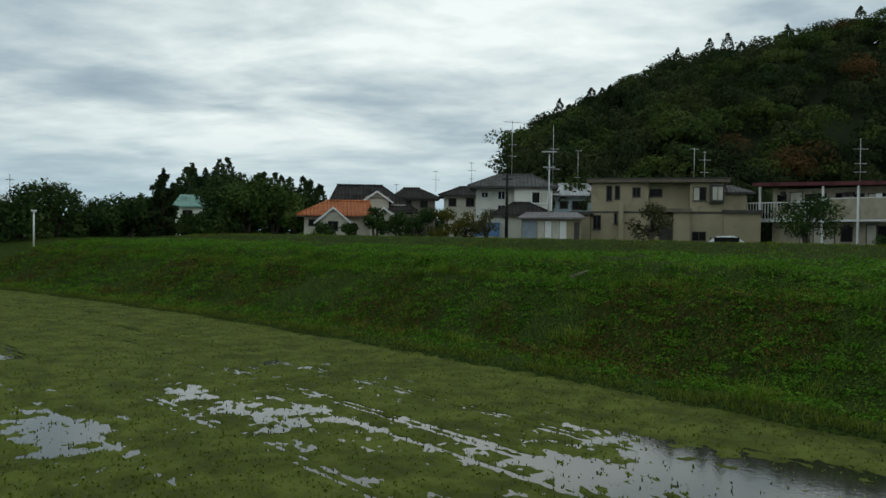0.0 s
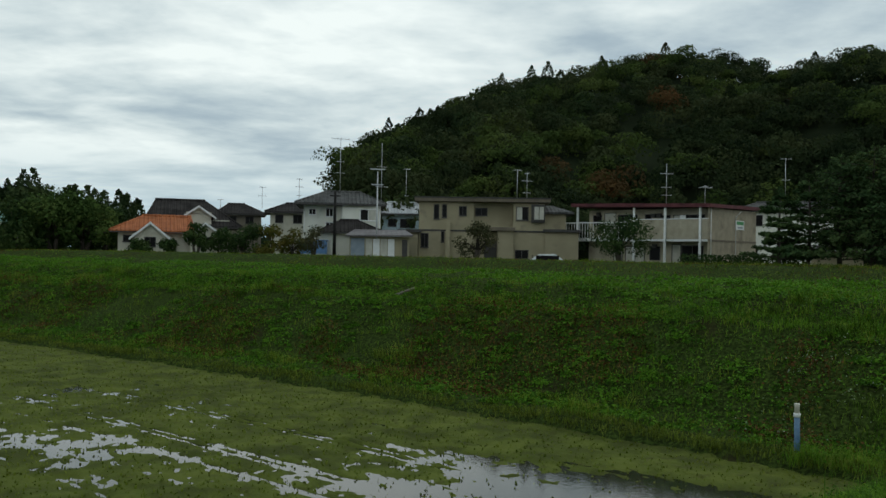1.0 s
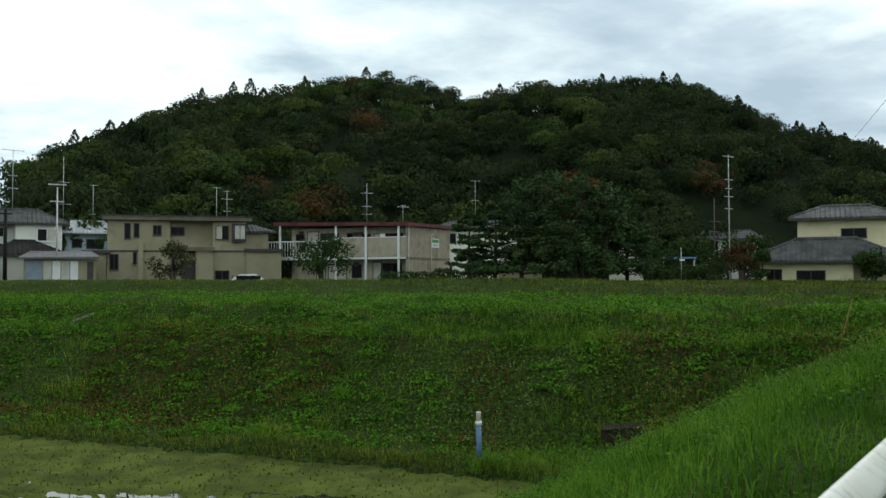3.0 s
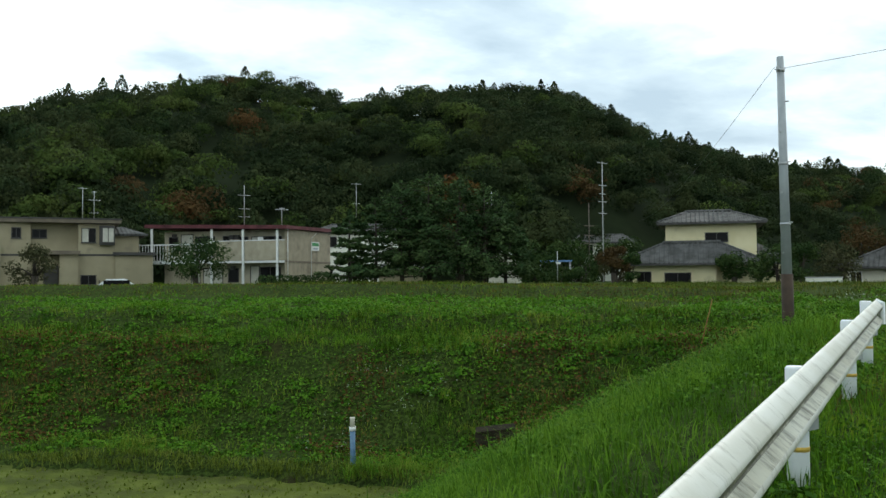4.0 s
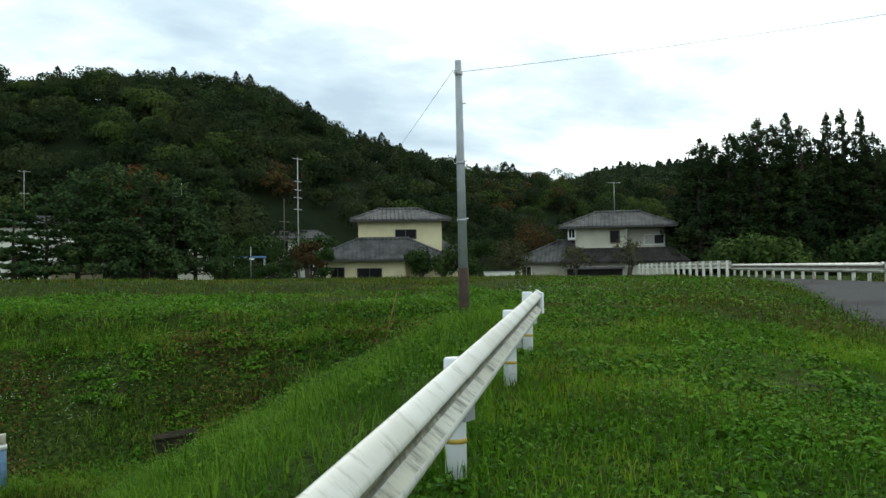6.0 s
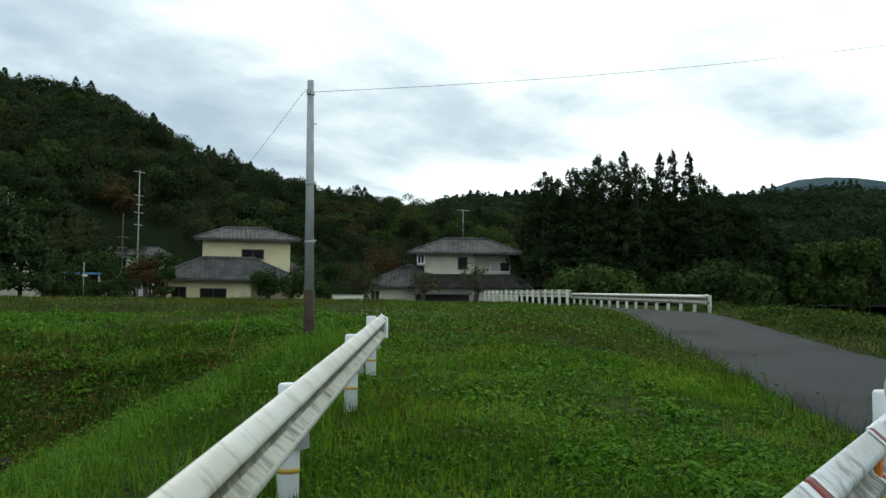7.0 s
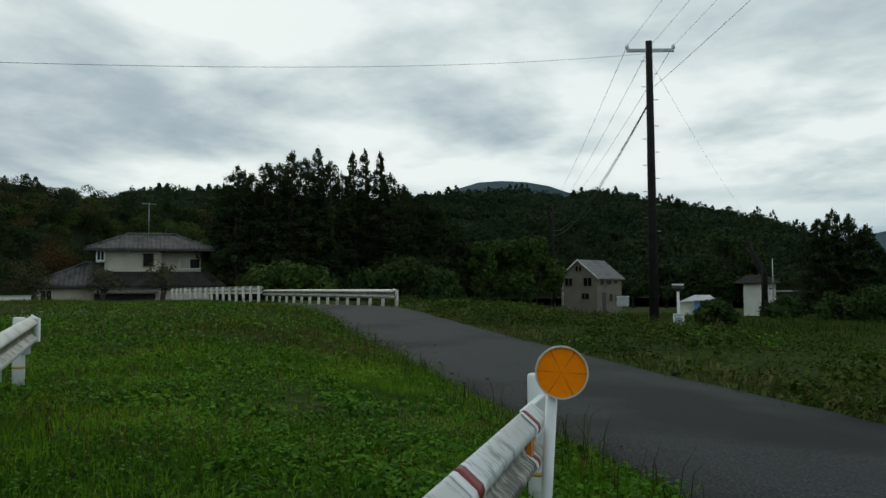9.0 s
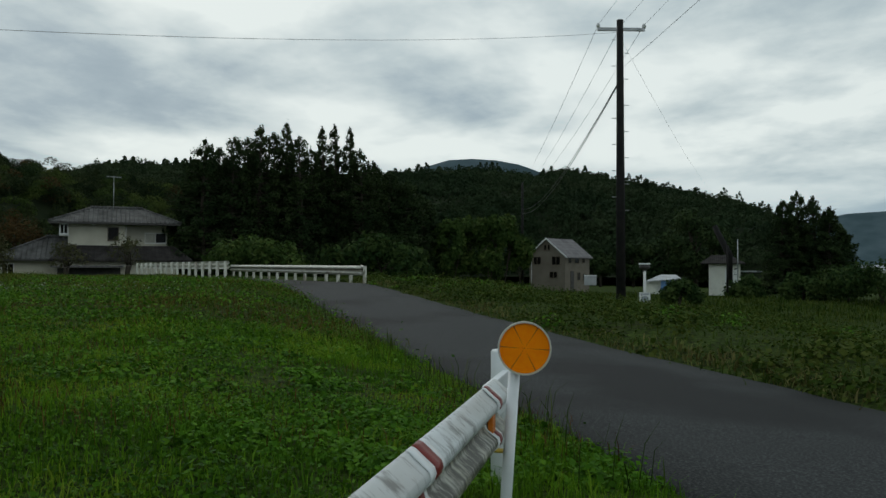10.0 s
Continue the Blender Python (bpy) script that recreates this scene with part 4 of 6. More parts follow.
RUN = (0.9354, 0.3536)
M["rail_paint"] = stained_paint("stained_rail_paint", [(0.64, 0.64, 0.58), (0.52, 0.51, 0.43)], (0.15, 0.135, 0.085), 32, 1.04, 1.32, 0.6, RUN)
M["drip_paint"] = stained_paint("dirt_run_rail_paint", [(0.66, 0.65, 0.55), (0.52, 0.50, 0.38)], (0.085, 0.072, 0.036), 18, 0.94, 1.22, 0.9, RUN)
# grime, plus the groove's shade painted in as a darker base colour
M["grimy_shade_paint"] = stained_paint("grimy_shaded_rail_paint", [(0.40, 0.38, 0.29), (0.26, 0.24, 0.17)], (0.050, 0.045, 0.024), 20, 0.80, 1.10, 0.9, RUN)
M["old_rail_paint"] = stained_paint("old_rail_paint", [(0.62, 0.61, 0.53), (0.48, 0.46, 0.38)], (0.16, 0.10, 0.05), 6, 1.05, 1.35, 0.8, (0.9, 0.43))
M["sleeve_paint"] = stained_paint("taped_end_paint", [(0.66, 0.69, 0.69), (0.54, 0.56, 0.54)], (0.06, 0.056, 0.04), 40, 1.02, 1.24, 0.7, (0.97, -0.245))
M["foul_paint"] = stained_paint("moss_fouled_rail_paint", [(0.58, 0.57, 0.50), (0.40, 0.39, 0.30)], (0.036, 0.034, 0.020), 32, 0.82, 1.08, 0.94, (0.97, -0.245))

rail = thing("guard_rail", pose(0, 0, 0), "stained white steel guard rail beside the steep grassy slope", "guard rail", "guard rails")
D1 = (0.9354, 0.3536)
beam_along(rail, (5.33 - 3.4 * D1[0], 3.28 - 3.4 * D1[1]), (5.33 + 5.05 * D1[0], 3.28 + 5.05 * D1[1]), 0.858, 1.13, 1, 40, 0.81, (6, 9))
for k in range(-1, 3):
    t = (-2.92, 0.0, 2.92, 4.92)[k + 1]
    px_, py_ = 5.3 + t * D1[0], 3.355 + t * D1[1]
    rail_post(rail, px_, py_, float(height_at(px_, py_)), 0.92 + 0.036 * t + (0.03 if k == 2 else 0))
    part("bracket", boxes((px_ - 0.05, px_ + 0.05, py_ - 0.09, py_ - 0.04, 0.92 + 0.036 * t - 0.32, 0.92 + 0.036 * t - 0.16)), M["metal"], rail)
ex, ey = 5.33 + 5.05 * D1[0], 3.28 + 5.05 * D1[1]
part("end_wing", tubed([(ex, ey, 0.87), (ex + 0.03, ey - 0.05, 0.89), (ex + 0.03, ey - 0.05, 1.10), (ex, ey, 1.12)], 0.034, 10), M["post_paint"], rail)

rail2 = thing("guard_rail", pose(0, 0, 0), "short grimy white guard rail with red reflective tape by the lane", "guard rail", "guard rails")
D2 = (0.970, -0.245)
A2 = (4.09, 1.14)


def on2(t, side=0.0):
    return A2[0] + t * D2[0] + side * D2[1], A2[1] + t * D2[1] - side * D2[0]


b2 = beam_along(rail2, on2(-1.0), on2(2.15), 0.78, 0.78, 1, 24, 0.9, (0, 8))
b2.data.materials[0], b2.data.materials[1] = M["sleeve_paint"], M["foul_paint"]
part("end_sleeve", beam_mesh([on2(-1.0, 0.003), on2(0.40, 0.003)], [0.783, 0.783], 1, 0.91), M["sleeve_paint"], rail2, "cleaner white sleeve over the beam's end")
for t, off, top in ((-0.9, -0.06, 0.82), (2.75, -0.06, 0.87)):
    qx, qy = on2(t, off)
    rail_post(rail2, qx, qy, float(height_at(qx, qy)), top)
part("bracket", boxes((-0.10, 0.62, -0.025, 0.015, -0.10, 0.10), bevel=0.008), M["post_paint"], rail2).matrix_basis = pose(*on2(2.12, -0.03), 0.66, 0, 0, -14.2)
for t, w in ((0.40, 1.0), (1.74, 0.7)):
    part("tape", beam_mesh([on2(t, 0.006), on2(t + 0.07 * w, 0.006)], [0.786, 0.786], 1, 0.92), M["post_paint"], rail2, "white reflective tape")
    part("tape", beam_mesh([on2(t + 0.07 * w, 0.007), on2(t + 0.16 * w, 0.007)], [0.787, 0.787], 1, 0.92), M["red_tape"], rail2, "dark red reflective tape")
    part("tape", beam_mesh([on2(t + 0.16 * w, 0.006), on2(t + 0.20 * w, 0.006)], [0.786, 0.786], 1, 0.92), M["post_paint"], rail2, "white reflective tape")
part("reflector", boxes((-0.04, 0.04, -0.012, 0.012, -0.055, 0.055), bevel=0.006), M["amber"], rail2, "small amber reflector").matrix_basis = pose(*on2(1.80, 0.04), 0.625, 0, 0, -14.2)

marker = thing("road_marker", pose(5.91, 0.545, 0.26, 3.7, 0, 0) @ Matrix.Scale(0.835, 4), "round orange reflector disc on a leaning white pole", "delineator")
part("pole", tubed([(0.02, 0.045, -0.5), (0.02, 0.045, 0.72)], 0.033, 14), M["post_paint"], marker)


def disc_part(name, r0, r1, y0, y1, mat, parent, label="", a0=0.0, a1=2 * math.pi, n=48):
    """A flat ring, sector or disc that faces -x (towards the lane's lower end)."""
    bm = bmesh.new()
    tubev = []
    m_ = max(3, int(n * (a1 - a0) / (2 * math.pi)))
    for k in range(m_ + 1):
        a = a0 + (a1 - a0) * k / m_
        tubev.append([bm.verts.new((x, r * math.cos(a), r * math.sin(a))) for x, r in ((y0, r0), (y0, r1), (y1, r1), (y1, r0))])
    for p_, q_ in zip(tubev, tubev[1:]):
        for k in range(4):
            try:
                bm.faces.new((p_[k], p_[(k + 1) % 4], q_[(k + 1) % 4], q_[k]))
            except ValueError:
                pass
    bmesh.ops.remove_doubles(bm, verts=bm.verts, dist=1e-5)
    ob = part(name, bm, mat, parent, label)
    ob.matrix_basis = pose(0, 0, 0.84, 0, 0, -4)
    return ob


disc_part("rim", 0.141, 0.15, -0.045, -0.005, M["cream_wall"], marker, "white rim")
part("backplate", boxes((-0.02, 0.0, -0.05, 0.05, 0.70, 0.98)), M["post_paint"], marker)
for k in range(6):
    disc_part("reflector_sector", 0.003, 0.140, -0.030, -0.012, M["orange"], marker, "", radians(60 * k + 0.9), radians(60 * k + 59.1))
disc_part("seam", 0.0, 0.1405, -0.0285, -0.008, M["dark_line"], marker, "darker orange seams")

# far rails on the bridge approach
def straight_rail(pts, zt, spacing, side, label, h=0.75, wing=True):
    """A beam on posts along plan points; side: +1 bulges to the right of travel, with the posts on the other side."""
    ob = thing("guard_rail", pose(0, 0, 0), label, "guard rail", "bridge rails")
    seg = np.array(pts, float)
    L = np.r_[0, np.cumsum(np.hypot(*np.diff(seg, axis=0).T))]
    tq = np.linspace(0, L[-1], 30)
    bp = list(zip(np.interp(tq, L, seg[:, 0]), np.interp(tq, L, seg[:, 1])))
    zz = list(np.interp(tq, L, zt))
    # the hollow between the waves gets dark grimy paint, its shade put into colour
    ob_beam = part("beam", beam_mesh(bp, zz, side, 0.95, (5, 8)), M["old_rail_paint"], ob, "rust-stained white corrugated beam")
    ob_beam.data.materials.append(M["grimy_shade_paint"])
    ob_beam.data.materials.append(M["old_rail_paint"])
    dx, dy = (seg[-1] - seg[0]) / np.hypot(*(seg[-1] - seg[0]))
    t = 0.12
    while t < L[-1]:
        x, y, z = np.interp(t, L, seg[:, 0]), np.interp(t, L, seg[:, 1]), np.interp(t, L, zt)
        x, y = x - dy * side * 0.07, y + dx * side * 0.07
        part("post", tubed([(x, y, z - h - 0.6), (x, y, z - 0.01)], 0.062, 10), M["old_rail_paint"], ob)
        t += spacing
    if wing:
        x, y, z = pts[0][0], pts[0][1], zt[0]
        nx_, ny_ = dy * side * 0.10, -dx * side * 0.10
        part("end_wing", tubed([(x + nx_, y + ny_, z - 0.29), (x + nx_ - 0.22 * dx, y + ny_ - 0.22 * dy, z - 0.26), (x + nx_ - 0.26 * dx, y + ny_ - 0.26 * dy, z - 0.15), (x + nx_ - 0.22 * dx, y + ny_ - 0.22 * dy, z - 0.04), (x + nx_, y + ny_, z - 0.02)], 0.045, 8), M["old_rail_paint"], ob)
    return ob


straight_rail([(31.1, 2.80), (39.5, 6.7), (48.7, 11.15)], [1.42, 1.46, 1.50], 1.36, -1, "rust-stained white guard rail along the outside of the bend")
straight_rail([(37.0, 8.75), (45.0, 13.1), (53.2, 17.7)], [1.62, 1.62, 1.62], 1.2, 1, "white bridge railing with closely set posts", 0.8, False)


# ---- poles and wires ----
def wire(a, b, sag, name="cable", r=0.02, label="thin dark overhead cable strung between poles"):
    pts = [tuple(Vector(a).lerp(Vector(b), k / 16) - Vector((0, 0, sag * 4 * (k / 16) * (1 - k / 16)))) for k in range(17)]
    return tagged(part(name, tubed(pts, r, 5), M["wire"], None), label, "cable", "overhead cables")


lone = thing("utility_pole", pose(15.6, 9.09, 0.3, 0, -1.1, 0), "slender grey steel pole with a rusty lower section", "utility pole", "poles")
part("stub", tubed([(0, 0, -0.5), (0, 0, 1.12)], 0.105, 16), M["rust"], lone, "rusty brown lower section")
part("shaft", tubed([(0, 0, 1.12), (0, 0, 5.08)], [0.092, 0.062], 16), M["pole_steel"], lone, "galvanised grey shaft")
for z in (2.0, 3.1, 4.8):
    part("clamp", tubed([(0, 0, z), (0, 0, z + 0.05)], 0.10 - 0.008 * z + 0.012, 12), M["metal"], lone)
part("cross_arm", boxes((-0.11, 0.11, -0.03, 0.03, 4.83, 4.89)), M["metal"], lone)
for k in range(6):
    z = 1.5 + 0.55 * k
    part("step_bolt", tubed([(0.0, -0.05, z), (0.0, -0.14, z)] if k % 2 else [(-0.05, 0, z), (-0.12, 0, z)], 0.012, 5), M["metal"], lone)

tallp = thing("utility_pole", pose(28.65, -5.48, 0.0, 0, 0.3, 0), "tall dark utility pole with a cross arm and step bolts", "utility pole", "poles")
part("shaft", tubed([(0, 0, -1.3), (0, 0, 9.3)], [0.165, 0.105], 16), M["dark_pole"], tallp)
part("cross_arm", boxes((-0.04, 0.04, -0.80, 0.72, 8.95, 9.05)), M["metal"], tallp, "grey steel cross arm")
for y in (-0.78, -0.05, 0.70):
    part("insulator", tubed([(0, y, 9.05), (0, y, 9.12), (0, y, 9.2)], [0.05, 0.07, 0.03], 8), M["white_trim"], tallp)
for k in range(14):
    z = 3.2 + 0.42 * k
    sd = 1 if k % 2 else -1
    part("step_bolt", tubed([(0, 0.12 * sd, z), (0, 0.27 * sd, z)], 0.012, 5), M["metal"], tallp)
TOP = (28.65, -5.48)
wire((15.45, 9.17, 5.15), (TOP[0], TOP[1], 8.9), 0.25, r=0.0045)
for dy in (-0.78, -0.05, 0.70):
    wire((TOP[0], TOP[1] + dy, 9.15), (96.0, -10.8 + dy, 9.8), 0.5, r=0.007)
    wire((TOP[0], TOP[1] + dy, 9.15), (-12.0, -5.5 + dy, 9.8), 0.3, r=0.0045)
for z, e in ((7.4, 8.0), (7.35, 7.5)):
    wire((TOP[0], TOP[1], z), (96.0, -10.8, e), 1.2, r=0.016)
wire((TOP[0], TOP[1], 7.7), (-12.0, -6.2, 8.4), 0.3, r=0.006)
wire((TOP[0], TOP[1], 8.7), (96.0, -33.0, 9.0), 0.6, r=0.0045)
wire((15.45, 9.17, 5.2), (60.0, 47.0, 6.2), 0.6, r=0.0045)


def plain_pole(x, y, z0, z1, r, mat, label, arms=()):
    ob = thing("utility_pole", pose(x, y, z0), label, "utility pole", "poles")
    part("shaft", tubed([(0, 0, -0.5), (0, 0, z1 - z0)], [r, r * 0.7], 10), mat, ob)
    for z, w in arms:
        part("cross_arm", boxes((-w / 2, w / 2, -0.05, 0.05, z - 0.05, z + 0.05)), mat, ob)
    return ob


def bearing(yaw, d):
    return float(-math.sin(radians(yaw)) * d), float(math.cos(radians(yaw)) * d)


x, y = bearing(-4.25, 74)
plain_pole(x, y, 0.8, 6.6, 0.16, M["dark_pole"], "dark wooden utility pole before a white house", ((5.4, 0.9),))
x, y = bearing(-7.05, 72)
plain_pole(x, y, 0.8, 8.2, 0.075, M["metal"], "grey steel pole with cross arms among the houses", ((6.3, 1.0), (7.6, 1.3)))
x, y = bearing(-49.6, 112)
plain_pole(x, y, 0.5, 16.2, 0.09, M["concrete"], "tall thin grey lattice pole behind the houses", ((9.0, 1.4), (10.5, 1.6), (11.5, 1.2), (12.6, 1.5), (15.5, 2.0)))
x, y = bearing(-48.7, 108)
plain_pole(x, y, 0.5, 10.5, 0.08, M["wood"], "dark utility pole with several cross arms", ((5.0, 1.8), (6.0, 1.6), (7.2, 1.8)))
plain_pole(96.0, -10.8, 0.0, 11.0, 0.16, M["dark_pole"], "far utility pole with cross arms and a transformer", ((9.9, 1.8), (9.0, 1.6), (6.0, 1.8), (4.6, 2.0)))
for yw, d, h, lab in ((14.7, 88, 5.2, "thin far utility pole beside trees"), (27.1, 105, 7.0, "far utility pole with a small cross arm"), (-1.6, 104, 6.4, "short far pole above the roofs"), (12.6, 90, 4.6, "thin grey pole leaning by shrubs"), (-108.8, 60, 2.6, "thin dark stake in the field"), (-110.2, 120, 5.0, "thin far pole by the houses")):
    x, y = bearing(yw, d)
    plain_pole(x, y, 0.3, 0.3 + h, 0.07, M["dark_pole"] if d < 100 else M["metal"], lab, ((h - 0.6, 0.9),) if h > 5 else ())
x, y = bearing(25.8, 58)
wp = thing("sign_post", pose(x, y, 0.6), "thin white post with a small flared top on the bank", "post")
part("shaft", tubed([(0, 0, -0.3), (0, 0, 1.85)], 0.05, 8), M["white_trim"], wp)
part("cap", tubed([(0, 0, 1.8), (0, 0, 1.95)], [0.08, 0.2], 8), M["white_trim"], wp)
x, y = bearing(-46.6, 74)
wp = thing("lamp_post", pose(x, y, 0.6), "slim white lamp post behind the bank", "post")
part("shaft", tubed([(0, 0, -0.3), (0, 0, 3.0)], 0.03, 8), M["metal"], wp)
part("lamp", boxes((-0.1, 0.3, -0.1, 0.1, 1.9, 2.05)), M["white_trim"], wp)


# ---- houses ----
def house(o, ang, label):
    return thing("house", pose(o[0], o[1], 0, 0, 0, ang), label, "house", "houses")


def walls(ob, x0, x1, y0, y1, z0, z1, mat, name="wall", t=0.18):
    """Four walls with thickness and a closed top."""
    return part(name, boxes((x0, x1, y0, y0 + t, z0, z1), (x0, x1, y1 - t, y1, z0, z1), (x0, x0 + t, y0 + t, y1 - t, z0, z1), (x1 - t, x1, y0 + t, y1 - t, z0, z1), (x0 + t, x1 - t, y0 + t, y1 - t, z1 - 0.1, z1)), mat, ob)


def tile_ribs(x0, x1, y0, y1, ze, zr, rx0, rx1, pitch=0.36, w=0.075, rise=0.07):
    """Raised rolls of the tiles, each running up its slope from the eaves to the ridge or hip."""
    bm = bmesh.new()
    ry = (y0 + y1) / 2

    def roll(ax, ay, bx, by, bz, sx, sy):
        a, b = [bm.verts.new((ax + k * sx, ay + k * sy, ze + 0.005)) for k in (-w, w)], [bm.verts.new((bx + k * sx, by + k * sy, bz + 0.005)) for k in (-w, w)]
        c, d = bm.verts.new((ax, ay, ze + rise)), bm.verts.new((bx, by, bz + rise))
        for f in ((a[0], c, d, b[0]), (c, a[1], b[1], d), (a[0], a[1], c)):
            bm.faces.new(f)

    x = x0 + pitch / 2
    while x < x1:
        f = (x - x0) / (rx0 - x0) if x < rx0 else (x1 - x) / (x1 - rx1) if x > rx1 else 1.0
        for ye in (y0, y1):
            roll(x, ye, x, ye + (ry - ye) * f, ze + (zr - ze) * f, 1, 0)
        x += pitch
    y = y0 + pitch / 2
    while y < y1:
        f = (y - y0) / (ry - y0) if y < ry else (y1 - y) / (y1 - ry)
        for xe, xr in ((x0, rx0), (x1, rx1)):
            if abs(xr - xe) > 0.6:
                roll(xe, y, xe + (xr - xe) * f, y, ze + (zr - ze) * f, 0, 1)
        y += pitch
    return bm


def tiled(ob, x0, x1, y0, y1, ze, zr, rx0, rx1, mat, cap=None, r=0.10):
    part("roof", hip_roof(x0, x1, y0, y1, ze, zr, rx0, rx1), mat, ob)
    part("ridge", ridge_cap(x0, x1, y0, y1, ze, zr, rx0, rx1, r), cap or mat, ob)
    part("tile_ribs", tile_ribs(x0, x1, y0, y1, ze, zr, rx0, rx1), cap or mat, ob)
    part("gutter", boxes((x0, x1, y0 - 0.09, y0 - 0.005, ze - 0.2, ze - 0.08)), M["dark_trim"], ob)


def gable(ob, x0, x1, y0, y1, ze, zr, xr, wall, roof, depth_over=0.3):
    """A gable that faces the front: walls with a triangular head and two roof slopes whose ridge runs back."""
    for y in (y0, y1):
        bm = bmesh.new()
        a = [bm.verts.new(p) for p in ((x0, y, ze), (x1, y, ze), (xr, y, zr - 0.06))]
        b = [bm.verts.new((v.co.x, y + 0.15, v.co.z)) for v in a]
        bm.faces.new(a)
        bm.faces.new(b[::-1])
        for i in range(3):
            bm.faces.new((a[i], b[i], b[(i + 1) % 3], a[(i + 1) % 3]))
        part("gable", bm, wall, ob)
    bm = bmesh.new()
    sl, sr = (zr - ze) / (xr - x0), (zr - ze) / (x1 - xr)
    o_ = 0.45
    slab(bm, [(x0 - o_, y0 - depth_over, ze - sl * o_), (xr, y0 - depth_over, zr), (xr, y1 + depth_over, zr), (x0 - o_, y1 + depth_over, ze - sl * o_)], 0.14)
    slab(bm, [(xr, y0 - depth_over, zr), (x1 + o_, y0 - depth_over, ze - sr * o_), (x1 + o_, y1 + depth_over, ze - sr * o_), (xr, y1 + depth_over, zr)], 0.14)
    part("roof", bm, roof, ob)
    bm = bmesh.new()
    for xa, za in ((x0 - o_, ze - sl * o_), (x1 + o_, ze - sr * o_)):
        slab(bm, [(xa, y0 - depth_over - 0.05, za + 0.02), (xr, y0 - depth_over - 0.05, zr + 0.02), (xr, y0 - depth_over - 0.004, zr + 0.02), (xa, y0 - depth_over - 0.004, za + 0.02)], 0.2)
    part("bargeboard", bm, M["white_trim"], ob)


G = 0.6
# orange-roofed bungalow
h = house((-9.52, 75.40), 7.2, "low cream bungalow with a bright orange tiled roof")
walls(h, -2.85, 2.9, 0, 6, G - 0.5, 2.85, M["cream_wall"])
tiled(h, -3.5, 3.3, -0.5, 6.5, 2.9, 4.25, -0.9, 3.0, M["orange_tile"])
walls(h, -1.5, 0.9, -1.6, 0, G - 0.5, 2.65, M["cream_wall"], "porch_wall")
gable(h, -1.5, 0.9, -1.6, 0.3, 2.6, 3.6, -0.3, M["cream_wall"], M["orange_tile"])
walls(h, 2.9, 5.6, -0.8, 5, G - 0.5, 2.6, M["cream_wall"], "wing_wall")
gable(h, 2.9, 5.6, -0.8, 5.0, 2.6, 3.7, 4.1, M["cream_wall"], M["brown_tile"])
window(h, -2.4, -1.8, 2.0, 2.45, 0, panes=1)
window(h, -0.7, 0.1, 1.6, 2.3, -1.6)
window(h, 3.6, 4.8, 1.7, 2.4, -0.8)
# large house with a dark gable roof behind it
h = house((-8.05, 83.61), 5.5, "cream house under a broad dark grey tiled roof")
walls(h, -3.3, 4.3, 0, 8, G - 0.5, 4.2, M["cream_wall"])
tiled(h, -3.6, 5.4, -0.9, 8.6, 3.6, 6.2, -2.5, 2.0, M["brown_tile"])
walls(h, 0.3, 2.6, -0.6, 2, 3.2, 4.9, M["cream_wall"], "dormer_wall")
gable(h, 0.3, 2.6, -0.6, 2.2, 4.7, 5.5, 1.45, M["cream_wall"], M["brown_tile"])
window(h, -2.6, -1.6, 2.2, 3.1)
for o, ang, x0, x1, ze, zr, a, b, wm, lab, d in (((-3.62, 109.94), 1.9, -3.15, 3.1, 5.95, 7.3, -1.6, 0.4, "grey_wall", "brown-walled house with a dark hipped roof", 6), ((2.0, 97.98), -1.2, -2.6, 3.0, 5.8, 6.9, -0.2, 2.2, "cream_wall", "cream house with a grey hipped roof, half hidden", 6)):
    h = house(o, ang, lab)
    walls(h, x0 + 0.6, x1 - 0.6, 0, d, G - 0.5, ze, M[wm])
    tiled(h, x0, x1, -0.6, d + 0.6, ze, zr, a, b, M["brown_tile"])
    window(h, -1.4, -0.6, ze - 1.2, ze - 0.4, 0, panes=1)
    window(h, 0.6, 1.5, ze - 1.2, ze - 0.4, 0)
# white two-storey house
h = house((6.42, 79.74), -4.6, "white two-storey stucco house with a grey tiled hip roof")
walls(h, -3.4, 3.5, 0, 7, G - 0.5, 5.85, M["white_wall"])
walls(h, 0.2, 3.7, -1.2, 0, G - 0.5, 5.7, M["white_wall"], "front_wall")
tiled(h, -4.1, 4.2, -1.5, 7.6, 5.85, 7.15, -1.5, 1.9, M["grey_tile"])
window(h, 1.85, 3.25, 4.35, 5.3, -1.2, M["white_trim"], [M["glass"], M["curtain"]], 2)
window(h, -2.85, -2.3, 4.85, 5.3, 0, M["white_trim"], panes=2)
window(h, -1.3, -0.7, 4.7, 5.4, 0, M["white_trim"])
window(h, -1.3, -0.7, 3.3, 4.1, 0, M["white_trim"])
for k in range(3):
    part("downpipe", tubed([(-3.3 + 3.45 * k, -0.05 if k < 2 else -1.25, G), (-3.3 + 3.45 * k, -0.05 if k < 2 else -1.25, 5.7)], 0.04, 6), M["white_trim"], h)
tiled(h, -1.9, 3.9, -4.2, -0.2, 3.2, 4.25, 0.1, 1.6, M["brown_tile"])
walls(h, -1.4, 3.4, -3.7, -1.2, G - 0.5, 3.15, M["white_wall"], "annex_wall")
part("carport_cover", boxes((-3.6, -1.0, -4.4, -1.5, 2.3, 2.42)), M["blue_sheet"], h, "faded blue sheet cover")
part("carport_screen", boxes((-3.5, -1.1, -4.3, -4.22, 1.2, 2.3)), M["blue_sheet"], h, "faded blue sheet")
